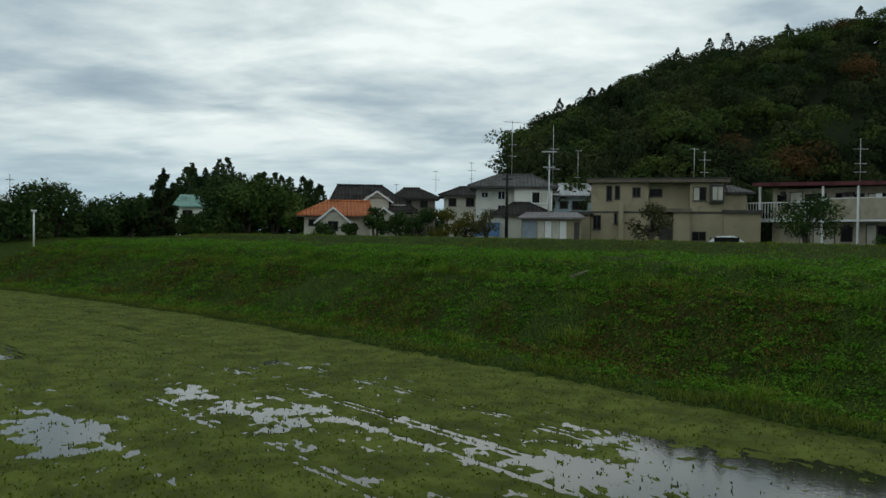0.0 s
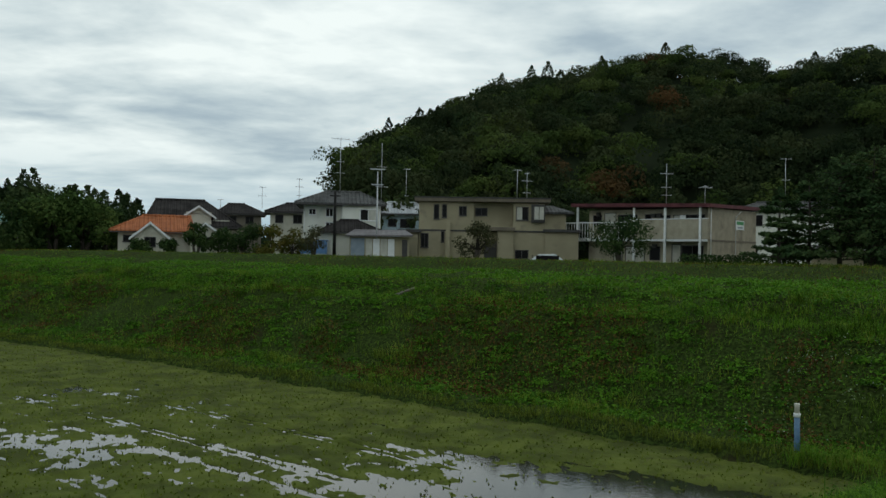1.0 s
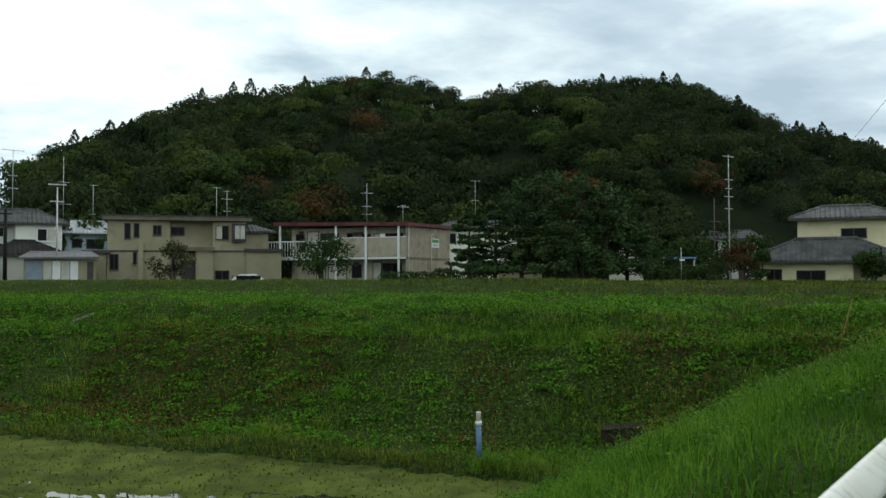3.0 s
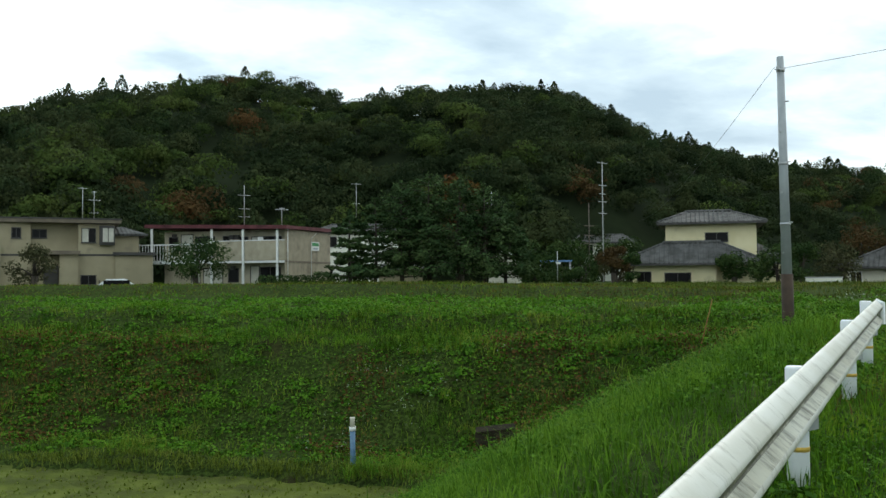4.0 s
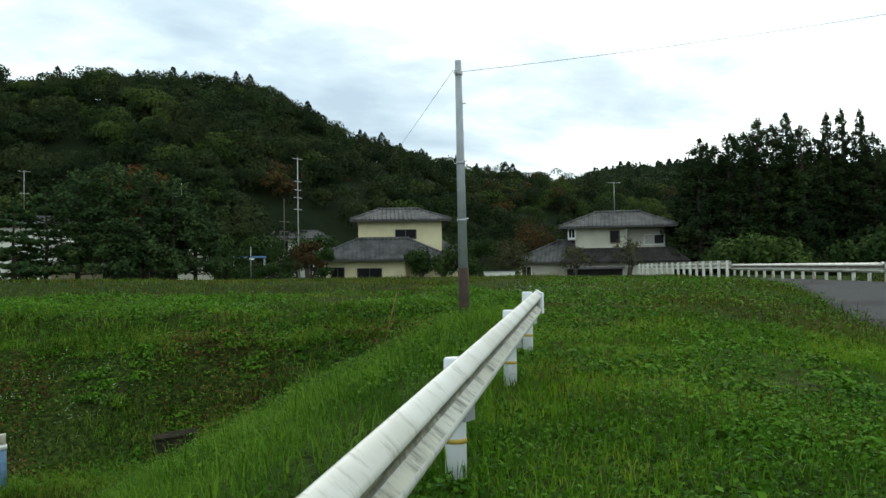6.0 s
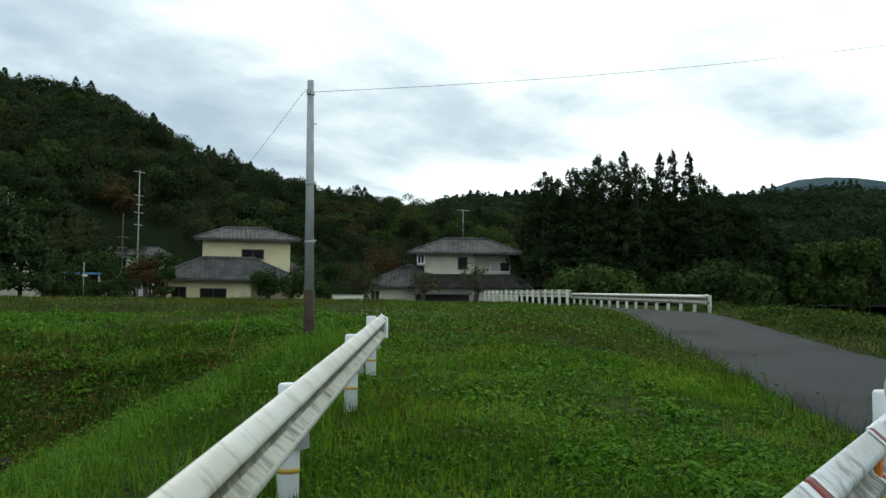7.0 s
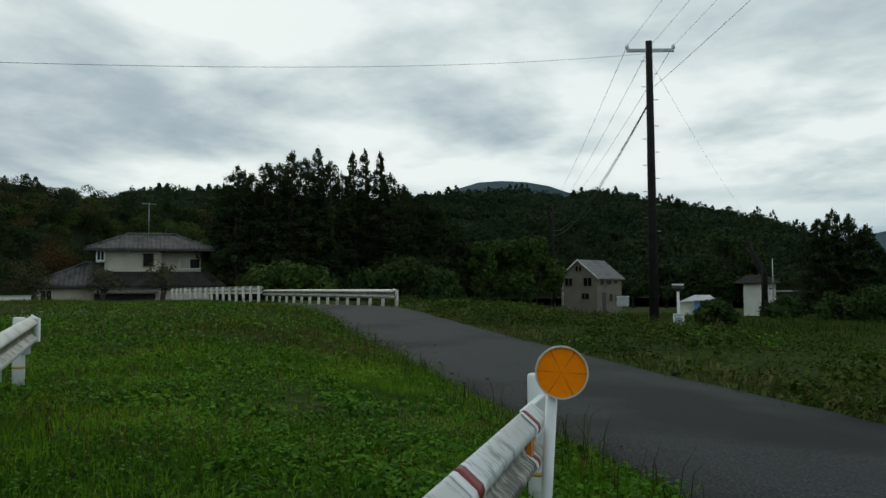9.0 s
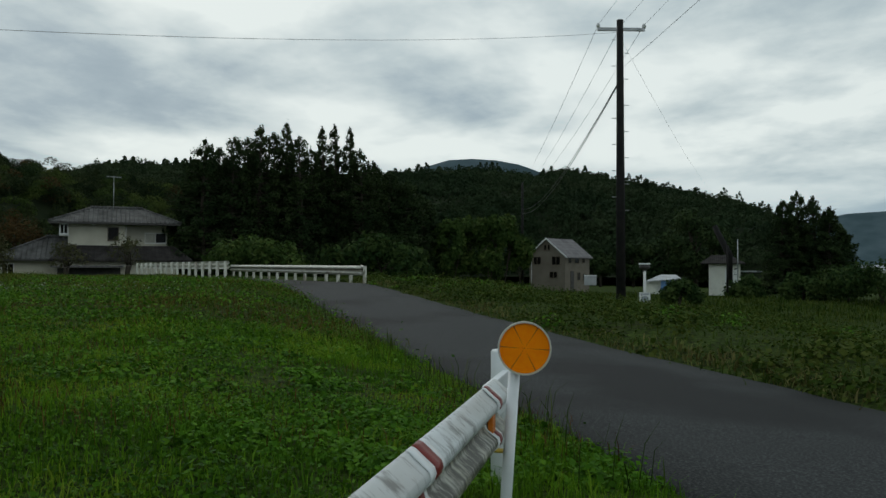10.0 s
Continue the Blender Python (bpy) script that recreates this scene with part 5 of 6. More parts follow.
# shed with lilac-grey roof
h = thing("shed", pose(9.08, 71.42, 0, 0, 0, -7.2), "low shed with a pale lilac-grey metal roof and sliding doors", "shed", "sheds")
walls(h, -2.5, 2.5, 0, 4, G - 0.5, 2.75, M["tan_wall"])
bm = bmesh.new()
slab(bm, [(-2.85, -0.6, 2.82), (2.8, -0.6, 2.9), (2.3, 4.4, 3.45), (-2.2, 4.4, 3.45)], 0.12)
part("roof", bm, M["lilac_metal"], h)
part("shutter", boxes((-2.4, -1.25, -0.05, -0.004, G, 2.6)), M["grey_blue_door"], h)
for k in range(4):
    part("sliding_door", boxes((-1.15 + 0.62 * k, -0.6 + 0.62 * k, -0.05 - 0.02 * (k % 2), -0.004, G, 2.55)), M["white_trim"] if k % 2 else M["curtain"], h)
part("door", boxes((1.9, 2.35, -0.05, -0.004, G, 2.5)), M["dark_trim"], h)
# pale blue house behind
h = house((13.69, 90.97), -8.6, "pale blue house with a grey metal hip roof")
walls(h, -1.9, 2.6, 0, 6, G - 0.5, 5.6, M["blue_wall"])
tiled(h, -2.5, 3.2, -0.6, 6.6, 5.65, 6.95, -1.4, 2.2, M["pale_metal"])
window(h, -1.2, -0.4, 4.3, 5.0, 0, panes=1)
window(h, 0.1, 1.6, 4.2, 5.0)
# tan flat-roofed house
h = house((18.48, 75.78), -13.7, "tan two-storey stucco house with a flat brown-edged roof")
walls(h, -5.25, -0.2, 0, 8, G - 0.5, 6.15, M["tan_wall"])
walls(h, -0.2, 3.35, 0.5, 8, G - 0.5, 6.15, M["tan_wall"])
walls(h, 3.35, 6.2, -0.6, 8, G - 0.5, 6.1, M["tan_wall"])
part("roof", boxes((-5.65, -0.1, -0.5, 8.4, 6.16, 6.55), (-0.1, 6.65, -1.1, 8.4, 6.14, 6.52), bevel=0.04), M["brown_trim"], h, "brown flat roof with a deep fascia")
part("roof_edge", boxes((-5.7, -0.1, -0.56, -0.5, 6.46, 6.58), (-0.12, 6.7, -1.16, -1.1, 6.43, 6.55)), M["dark_trim"], h)
part("string_course", boxes((-5.3, -0.25, -0.05, -0.004, 3.45, 3.6), (-0.2, 3.3, 0.44, 0.496, 3.45, 3.6), (3.3, 6.25, -0.66, -0.604, 3.45, 3.6)), M["dark_trim"], h)
part("pilaster", boxes((-2.75, -2.35, -0.45, -0.004, G - 0.4, 4.3)), M["tan_wall"], h)
for x0, x1, z0, z1, y, mt in ((-3.85, -3.45, 4.6, 5.85, 0, None), (-3.1, -2.75, 4.75, 5.85, 0, None), (-1.55, -0.95, 4.95, 5.7, 0, None), (-0.05, 0.95, 5.0, 5.6, 0.5, None), (3.65, 4.65, 4.6, 5.7, -0.6, [M["curtain"], M["glass"]]), (-5.0, -4.4, 2.0, 3.2, 0, None), (-3.15, -2.95, 2.5, 3.4, 0, None), (3.6, 4.7, 1.1, 1.8, -0.6, None)):
    window(h, x0, x1, z0, z1, y, M["dark_trim"], mt, 1 if x1 - x0 < 0.5 else 2)
part("bay_window", boxes((4.95, 6.15, -1.1, -0.6, 4.35, 5.95)), M["dark_trim"], h, "projecting bay window box")
window(h, 5.2, 6.05, 4.6, 5.75, -1.1, M["dark_trim"], [M["curtain"], M["curtain"]], 2)
part("porch_roof", boxes((0.9, 3.5, -1.3, 0.5, 3.55, 3.85)), M["brown_trim"], h)
part("porch_wall", boxes((1.95, 3.35, -1.0, 0.5, G - 0.4, 3.55)), M["tan_wall"], h)
part("door", boxes((0.75, 1.9, 0.42, 0.496, G, 2.65)), M["dark_trim"], h)
walls(h, 6.2, 8.2, 0.5, 7, G - 0.5, 5.3, M["tan_wall"], "side_wall")
part("side_roof", hip_roof(5.9, 8.9, 0.0, 7.5, 5.35, 6.15, 5.9, 7.2), M["grey_tile"], h)
part("annex", boxes((6.2, 9.2, -0.9, 0.5, G - 0.5, 3.5)), M["tan_wall"], h)
part("annex_roof", boxes((6.0, 9.4, -1.2, 0.6, 3.5, 3.75)), M["dark_trim"], h)
part("lean_to", boxes((-6.9, -5.3, -0.5, 3, G - 0.5, 3.3)), M["tan_wall"], h)
part("lean_to_roof", boxes((-7.2, -5.0, -0.9, 3.2, 3.3, 3.55)), M["dark_trim"], h)

# two-storey flats with a balcony
h = thing("apartment_building", pose(35.04, 64.04, 0, 0, 0, -54.0), "beige two-storey flats with a maroon roof and long balcony", "apartment building")
walls(h, -12.1, 0.0, 1.2, 9.6, G - 0.5, 5.6, M["apt_wall"])
part("end_wall", boxes((0.002, 0.06, 0.0, 9.6, G - 0.5, 5.6)), M["apt_end"], h, "streaked beige corrugated end wall")
bm = bmesh.new()
slab(bm, [(-13.1, -0.35, 6.2), (0.35, -0.35, 5.86), (0.35, 10.0, 6.05), (-13.1, 10.0, 6.25)], 0.30)
part("roof", bm, M["maroon_metal"], h, "shallow maroon metal roof")
part("balcony_floor", boxes((-12.6, 0.0, 0.0, 1.2, 2.78, 2.96)), M["white_trim"], h)
part("balcony_parapet", boxes((-7.1, 0.0, -0.02, 0.08, 3.0, 4.62)), M["apt_wall"], h, "solid beige parapet")
part("parapet_rail", boxes((-7.1, 0.03, -0.05, 0.11, 4.62, 4.69)), M["white_trim"], h)
for k in range(26):
    x = -14.4 + 0.29 * k
    if x < -7.15:
        part("baluster", boxes((x, x + 0.04, 0.0, 0.04, 3.05, 4.4)), M["white_trim"], h)
part("top_rail", boxes((-14.5, -7.1, -0.02, 0.06, 4.38, 4.48)), M["white_trim"], h)
part("bottom_rail", boxes((-14.5, -7.1, -0.02, 0.06, 2.98, 3.06)), M["white_trim"], h)
part("landing", boxes((-14.5, -12.6, 0.0, 2.4, 2.78, 2.96)), M["white_trim"], h)
for x, z1 in ((-14.4, 2.78), (-13.0, 2.78), (-12.5, 5.85), (-6.7, 5.7), (-3.75, 5.62), (-0.6, 5.56)):
    part("column", boxes((x - 0.09, x + 0.09, -0.18, -0.05, G - 0.4, z1)), M["white_trim"], h)
for x0, x1, z0, z1, mt, pn in ((-10.4, -9.3, 3.0, 5.3, M["curtain"], 1), (-9.0, -7.2, 3.1, 5.1, None, 3), (-4.7, -4.0, 4.1, 5.0, None, 1), (-3.6, -2.9, 3.0, 5.0, M["curtain"], 1), (-2.75, -0.85, 3.1, 5.0, None, 3), (-11.6, -10.8, 4.2, 5.1, None, 1), (-6.3, -5.8, 4.0, 5.1, None, 1),
                               (-9.4, -8.6, 0.7, 2.5, M["curtain"], 1), (-3.7, -2.95, 0.7, 2.5, M["curtain"], 1), (-2.8, -0.95, 0.7, 2.4, None, 2), (-8.2, -6.4, 0.8, 2.3, M["curtain"], 2), (-5.8, -4.9, 1.2, 2.3, None, 1)):
    window(h, x0, x1, z0, z1, 1.2, M["dark_trim"], [mt] * pn if mt else None, pn, False)
for x, z in ((-11.2, 5.3), (-5.6, 5.1), (-5.1, 5.1), (-5.5, 2.45)):
    part("air_conditioner", boxes((x, x + 0.36, 0.9, 1.19, z - 0.25, z + 0.1), bevel=0.02), M["dark_trim"], h)
part("laundry_shirt", boxes((-2.6, -2.1, 0.3, 0.33, 4.3, 4.98)), M["white_trim"], h, "white washing hung to dry")
part("downpipe", tubed([(0.11, 0.4, G), (0.11, 0.4, 5.6)], 0.04, 6), M["white_trim"], h)
part("downpipe", tubed([(0.11, 5.2, G), (0.11, 5.2, 5.0), (0.11, 6.3, 5.5)], 0.03, 6), M["white_trim"], h)
sg = part("sign_board", boxes((0.062, 0.12, 5.2, 6.9, 3.9, 4.7)), M["white_trim"], h, "white board with a green panel")
part("panel", boxes((0.122, 0.14, 5.35, 6.75, 4.33, 4.62)), M["sign_green"], sg)
part("print_bar", boxes((0.122, 0.14, 5.55, 6.55, 4.02, 4.18)), M["sign_grey"], sg)
part("side_course", boxes((0.062, 0.1, 0.0, 9.6, 2.8, 2.95)), M["brown_trim"], h)

# white house behind the pines
h = house((52.30, 81.14), -32.6, "white two-storey house with a grey roof behind pine trees")
walls(h, -3.3, 5.5, 0, 7, G - 0.5, 6.6, M["white_wall"])
tiled(h, -4.0, 6.2, -0.6, 7.6, 6.6, 7.6, -2.0, 4.5, M["grey_tile"])
for x0, x1, z0, z1 in ((-2.75, -1.85, 1.8, 2.6), (-0.3, 1.3, 1.5, 2.6), (-2.6, -1.4, 5.0, 6.0), (2.6, 3.8, 1.5, 2.6)):
    window(h, x0, x1, z0, z1, 0)
h = thing("shed", pose(46.73, 64.39, 0, 0, 0, -35.7), "low tan shed with a weathered red-brown roof", "shed", "sheds")
walls(h, -1.6, 2.4, 0, 3, G - 0.5, 2.1, M["tan_wall"])
bm = bmesh.new()
slab(bm, [(-1.9, -0.4, 2.15), (2.7, -0.4, 2.15), (2.5, 3.4, 2.75), (-1.5, 3.4, 2.75)], 0.12)
part("roof", bm, M["lilac_metal"], h)
part("fascia", boxes((-1.9, 2.7, -0.46, -0.41, 1.9, 2.16)), M["maroon_metal"], h)
h = house((59.92, 62.51), -43.7, "narrow cream gabled house by the pines")
walls(h, -2.6, 0.7, 0, 5, 0, 2.6, M["cream_wall"])
gable(h, -2.6, 0.7, 0, 5, 2.6, 4.4, -0.95, M["cream_wall"], M["grey_tile"])
h = house((96.12, 82.38), -49.4, "far white house with a grey hip roof")
walls(h, -4.5, 4.6, 0, 7, 0, 6.4, M["white_wall"])
tiled(h, -5.1, 5.2, -0.6, 7.6, 6.4, 7.6, -2.9, 3.3, M["grey_tile"])
for x in (-2.5, 1.2):
    window(h, x, x + 1.4, 4.9, 5.9, 0)
x, y = bearing(-46.5, 92)
h = thing("carport", pose(x, y, 0, 0, 0, -46), "open carport with a flat blue sheet roof", "carport")
part("roof", boxes((-1.8, 1.7, -1, 3, 3.0, 3.15)), M["blue_sheet"], h)
for px_ in (-1.6, 1.5):
    for py_ in (-0.8, 2.8):
        part("post", tubed([(px_, py_, 0), (px_, py_, 3.0)], 0.05, 6), M["metal"], h)

# pale yellow house
h = house((60.69, 41.60), -55.7, "pale yellow two-storey house with grey tiled hip roofs")
walls(h, -2.65, 4.4, 0, 7, 0, 5.75, M["yellow_wall"])
tiled(h, -3.3, 5.15, -0.7, 7.7, 5.75, 6.85, -1.0, 2.6, M["grey_tile"], None, 0.12)
window(h, 0.5, 2.2, 4.2, 4.85, 0)
walls(h, -5.5, 1.2, -3.5, 0, -0.2, 2.45, M["yellow_wall"], "front_wall")
tiled(h, -6.4, 5.0, -4.3, 1.2, 2.4, 4.05, -2.7, 1.5, M["grey_tile"], None, 0.12)
walls(h, 1.2, 6.3, -1.0, 6, 0, 2.5, M["yellow_wall"], "side_wall")
part("side_roof", hip_roof(3.9, 7.2, -1.2, 6.5, 2.4, 4.1, 4.2, 4.6), M["grey_tile"], h)
window(h, -4.7, -3.7, 0.8, 1.7, -3.5)
window(h, -2.6, -0.7, 0.6, 1.6, -3.5)
x, y = bearing(-62.7, 62)
h = thing("garden_wall", pose(x, y, 0.44, 0, 0, -62), "low white block wall with a coping", "wall")
part("wall", boxes((-1.1, 1.1, 0, 0.2, -0.2, 0.75)), M["white_wall"], h)
part("coping", boxes((-1.15, 1.15, -0.04, 0.24, 0.75, 0.83)), M["concrete"], h)

# cream house with grey tiles near the bridge
h = house((75.46, 27.03), -70.5, "cream two-storey house with blue-grey tiled hip roofs")
walls(h, -3.55, 1.0, 0, 7, 0, 5.1, M["cream_wall"])
walls(h, 1.0, 4.5, 1.0, 7, 0, 5.1, M["cream_wall"])
tiled(h, -5.0, 5.5, -0.9, 7.9, 5.2, 6.65, -1.8, 2.4, M["grey_tile"], None, 0.12)
part("bay_window", boxes((-4.2, -3.5, -0.5, 0.9, 4.0, 5.1)), M["white_trim"], h, "white framed corner bay window")
window(h, -4.1, -3.58, 4.2, 4.95, -0.5, M["white_trim"], None, 2)
window(h, -0.4, 0.4, 3.7, 4.75, 0, M["brown_trim"], None, 1)
window(h, 2.65, 4.35, 3.55, 4.35, 1.0, M["white_trim"], [M["curtain"], M["glass"]])
for pts in (((1.05, -0.05, 5.0), (1.0, -0.05, 3.2), (2.0, -0.6, 2.3)), ((-1.9, -0.8, 5.2), (-1.5, -0.05, 4.9))):
    part("downpipe", tubed(pts, 0.05, 6), M["white_trim"], h)
tiled(h, -9.3, -2.0, -2.2, 5.0, 2.05, 3.95, -5.2, -4.0, M["grey_tile"], None, 0.12)
part("low_roof", hip_roof(-4.8, 6.3, -3.2, 1.2, 2.0, 3.2, -3.6, 5.0), M["brown_tile"], h)
walls(h, -8.6, -4.4, -1.6, 4.5, -0.3, 2.0, M["cream_wall"], "front_wall")
window(h, -8.3, -7.5, 0.4, 1.6, -1.6, M["white_trim"], None, 2)
part("awning", boxes((-4.6, 0.8, -4.0, -2.6, 1.35, 1.5)), M["lilac_metal"], h, "weathered grey-pink awning")
walls(h, -4.4, 5.0, -2.4, 0.8, -0.3, 1.9, M["cream_wall"], "low_wall")
# solid dark panel before the wall, standing for the shaded space under the awning
part("opening_shade_panel", boxes((-4.2, 0.6, -2.5, -2.42, -0.2, 1.3)), M["dark_trim"], h)

# brown gabled house across the road
h = house((108.41, -13.27), -128.0, "grey-brown gabled house with a pale grey metal roof")
W_, L_, ZE, ZR = 5.0, 6.6, 3.14, 5.16
walls(h, 0, W_, 0, L_, -2.6, ZE, M["grey_wall"])
gable(h, 0, W_, 0, L_ - 0.15, ZE, ZR, W_ / 2, M["grey_wall"], M["lilac_metal"])
for x0, x1, z0, z1 in ((0.6, 1.6, ZE - 1.25, ZE - 0.35), (3.2, 4.3, ZE - 1.3, ZE - 0.3), (2.1, 2.4, ZE + 0.55, ZE + 1.15), (2.6, 2.9, ZE + 0.55, ZE + 1.15), (2.9, 3.9, ZE - 2.9, ZE - 2.2)):
    window(h, x0, x1, z0, z1, 0, M["brown_trim"], None, 1 if x1 - x0 < 0.5 else 2)
for y0, y1, z0, z1 in ((0.9, 1.6, ZE - 1.1, ZE - 0.4), (2.6, 3.6, ZE - 1.1, ZE - 0.2), (4.6, 5.2, ZE - 1.0, ZE - 0.4), (3.2, 4.0, ZE - 3.2, ZE - 2.3), (4.8, 5.8, ZE - 3.2, ZE - 2.5)):
    window(h, y0, y1, z0, z1, 0, M["brown_trim"], None, 2).matrix_basis = pose(W_, 0, 0, 0, 0, 90)
part("door", boxes((W_ + 0.004, W_ + 0.05, 1.4, 2.3, -2.2, ZE - 2.1)), M["dark_trim"], h)
for z in (ZE - 1.9, ZE - 3.6):
    part("lean_pipe", tubed([(0.3, -0.06, z), (0.3, -0.06, z + 1.6)], 0.04, 6), M["white_trim"], h)
x, y = bearing(-100.9, 103)
h = thing("storage_tank", pose(x, y, -0.6, 0, 0, -100), "pale grey storage box beside a house", "tank")
part("body", boxes((-0.7, 0.7, 0, 1, 0, 1.1), bevel=0.08), M["pale_metal"], h)
part("lid", boxes((-0.75, 0.75, -0.05, 1.05, 1.1, 1.2)), M["white_trim"], h)
# white building and blue shed farther off
h = thing("barn", pose(133.25, -47.5, 0, 0, 0, -110.3), "tall white plaster storehouse with a dark roof", "barn")
walls(h, -2.6, 2.1, 0, 6, -6.0, 2.2, M["white_wall"])
part("roof", hip_roof(-3.9, 2.8, -0.7, 6.7, 2.3, 3.6, -2.2, 0.6), M["brown_tile"], h)
for k in range(4):
    part("door_panel", boxes((-0.2 + 0.5 * k, 0.26 + 0.5 * k, -0.08 - 0.02 * (k % 2), -0.004, -3.6, 1.3)), M["white_trim"], h, "white board door panel")
part("awning", boxes((2.2, 5.4, 0, 4, 0.9, 1.1)), M["pale_metal"], h)
window(h, 1.2, 1.7, 0.6, 1.4, 0, panes=1)
h = thing("shed", pose(112.3, -31.28, 0, 0, 0, -106.3), "small blue shed with a pale sloping roof", "shed", "sheds")
walls(h, -0.2, 2.0, 0, 3, -2.0, 0.0, M["blue_sheet"])
bm = bmesh.new()
slab(bm, [(-2.2, -0.4, -0.25), (2.4, -0.4, 0.1), (1.8, 3.2, 0.6), (-0.2, 3.2, 0.6)], 0.12)
part("roof", bm, M["pale_metal"], h)
walls(h, -2.2, -0.2, 0.3, 2.6, -2.0, -0.3, M["white_wall"], "side_wall")
leaner = thing("leaning_trunk", pose(124.65, -44.82, 0.39), "dark bare trunk leaning beside the storehouse", "tree trunk")
part("trunk", tubed([(0, 0, -1.5), (0, 0, 3.0), (0.72, 1.98, 7.34)], [0.5, 0.5, 0.38], 10), M["dark_pole"], leaner)
# far houses by the horizon
for yw, d, w, hh, rm, lab in ((16.7, 100, 3.0, 4.1, "green_metal", "small white house with a green roof between trees"), (27.6, 160, 5.0, 5.5, "pale_metal", "far pale house at the plain's edge"), (-118.5, 260, 12.0, 1.2, "pale_metal", "far pale low building on the plain")):
    x, y = bearing(yw, d)
    h = house((x, y), yw, lab)
    walls(h, -w / 2, w / 2, 0, 5, -2 if hh < 3 else 0.3, hh, M["white_wall"])
    part("roof", hip_roof(-w / 2 - 0.4, w / 2 + 0.4, -0.4, 5.4, hh, hh + 1.4, -w / 3, w / 3), M[rm], h)
    window(h, -0.7, 0.3, hh - 1.3, hh - 0.5, 0)

# aerials on roofs: bearing, distance, foot, height, bars
for yw, d, z0, hh, bars in ((-4.55, 83, 6.6, 5.8, ((5.7, 1.9, 5), (3.5, 0.9, 3), (2.4, 0.9, 4))), (-7.3, 86, 6.0, 6.4, ((4.0, 1.1, 4), (2.0, 1.4, 5))), (-8.95, 93, 6.6, 4.0, ((3.9, 0.9, 3), (1.0, 0.6, 2))),
                            (-16.4, 80, 6.5, 2.9, ((2.8, 0.9, 2),)), (-17.05, 80, 6.5, 2.6, ((2.5, 0.4, 3), (1.8, 1.1, 4), (0.7, 0.8, 3))), (-26.1, 78, 6.0, 3.7, ((2.8, 1.2, 5), (1.6, 1.0, 4), (0.9, 1.0, 3))), (-28.5, 76, 6.0, 1.6, ((1.4, 1.2, 4), (1.5, 0.5, 2))),
                            (-33.3, 96, 7.8, 4.2, ((4.1, 1.2, 4), (1.9, 0.9, 3))), (-42.3, 100, 5.5, 6.0, ((4.5, 1.4, 5), (3.0, 0.7, 3))), (-1.85, 100, 6.6, 3.2, ((3.1, 0.7, 3), (2.2, 1.0, 4), (1.2, 0.6, 3))), (0.55, 112, 6.8, 2.8, ((2.7, 0.8, 3), (1.6, 1.2, 3))), (-70.3, 80, 6.0, 3.2, ((3.1, 1.3, 5),)), (3.2, 115, 6.0, 2.0, ((1.9, 0.8, 3),))):
    x, y = bearing(yw, d)
    antenna(pose(x, y, z0, 0, 0, yw + 20), hh, bars)

# ---- trees and shrubs by the houses ----
rng = np.random.default_rng(8)


def at_bearing(yw, d, z=None):
    x, y = bearing(yw, d)
    return pose(x, y, float(height_at(x, y)) if z is None else z, 0, 0, float(rng.uniform(0, 360)))


# pines beside the flats
for yw, d, hh, rr, lv, flat in ((-33.0, 63, 5.6, 2.3, 10, True), (-34.6, 65, 6.6, 2.8, 12, True), (-36.4, 66, 7.9, 3.3, 22, False), (-38.2, 66, 8.4, 3.4, 24, False), (-40.2, 66, 8.2, 3.4, 24, False), (-41.8, 66, 7.4, 3.2, 20, False), (-43.2, 67, 5.8, 2.6, 16, False)):
    conifer("pine_tree", at_bearing(yw, d), hh, rr, M["pine"], rng, 7500 if flat else 5200, 0.20, lv, 0.14 if flat else 0.10, 0.0, "dark green garden pine with spreading boughs", "tree", "garden pines", 0.45, flat)
broad_tree("maple_tree", at_bearing(-40.2, 75), 10.2, 2.6, M["maple"], rng, 1500, 0.4, 1, 0.5, "small russet maple rising behind pines", "tree", low=0.5)
# cedar grove past the bridge
for yw, d, hh in ((-74.9, 82, 11.0), (-75.7, 80, 12.4), (-76.6, 83, 12.2), (-77.5, 81, 13.0), (-78.3, 84, 13.4), (-79.2, 82, 14.2), (-80.0, 84, 14.0), (-80.8, 85, 15.2), (-81.6, 83, 13.6), (-82.4, 85, 12.6), (-83.1, 86, 15.0), (-83.9, 86, 15.2), (-84.9, 86, 14.9), (-85.6, 84, 12.4), (-86.5, 86, 11.6), (-87.6, 87, 10.8), (-88.7, 88, 10.0), (-79.0, 94, 13.0), (-83.0, 94, 13.0), (-87.0, 94, 10.5), (-89.8, 92, 8.6)):
    conifer("cedar_tree", at_bearing(yw, d, 0.2), hh, 2.6 if hh > 14.5 else 3.3, M["cedar"], rng, 11000, 0.19, 34, 0.02, 0.02, "tall dark cedar with ragged drooping boughs", "tree", "cedar grove", 0.5 if hh < 14.5 else 0.75)
for yw, d, hh in ((-90.6, 92, 6.0), (-91.8, 90, 6.6), (-93.0, 92, 6.8), (-94.2, 90, 7.0), (-95.2, 92, 7.0), (-96.2, 93, 6.0)):
    broad_tree("bamboo_clump", at_bearing(yw, d, 0.0), hh, 1.9, M["bamboo"], rng, 1500, 0.42, 3, 0.5, "feathery light green bamboo clump", "bamboo", "bamboo stand", 0.12, 1.3, 12, 0.5, 0.05)
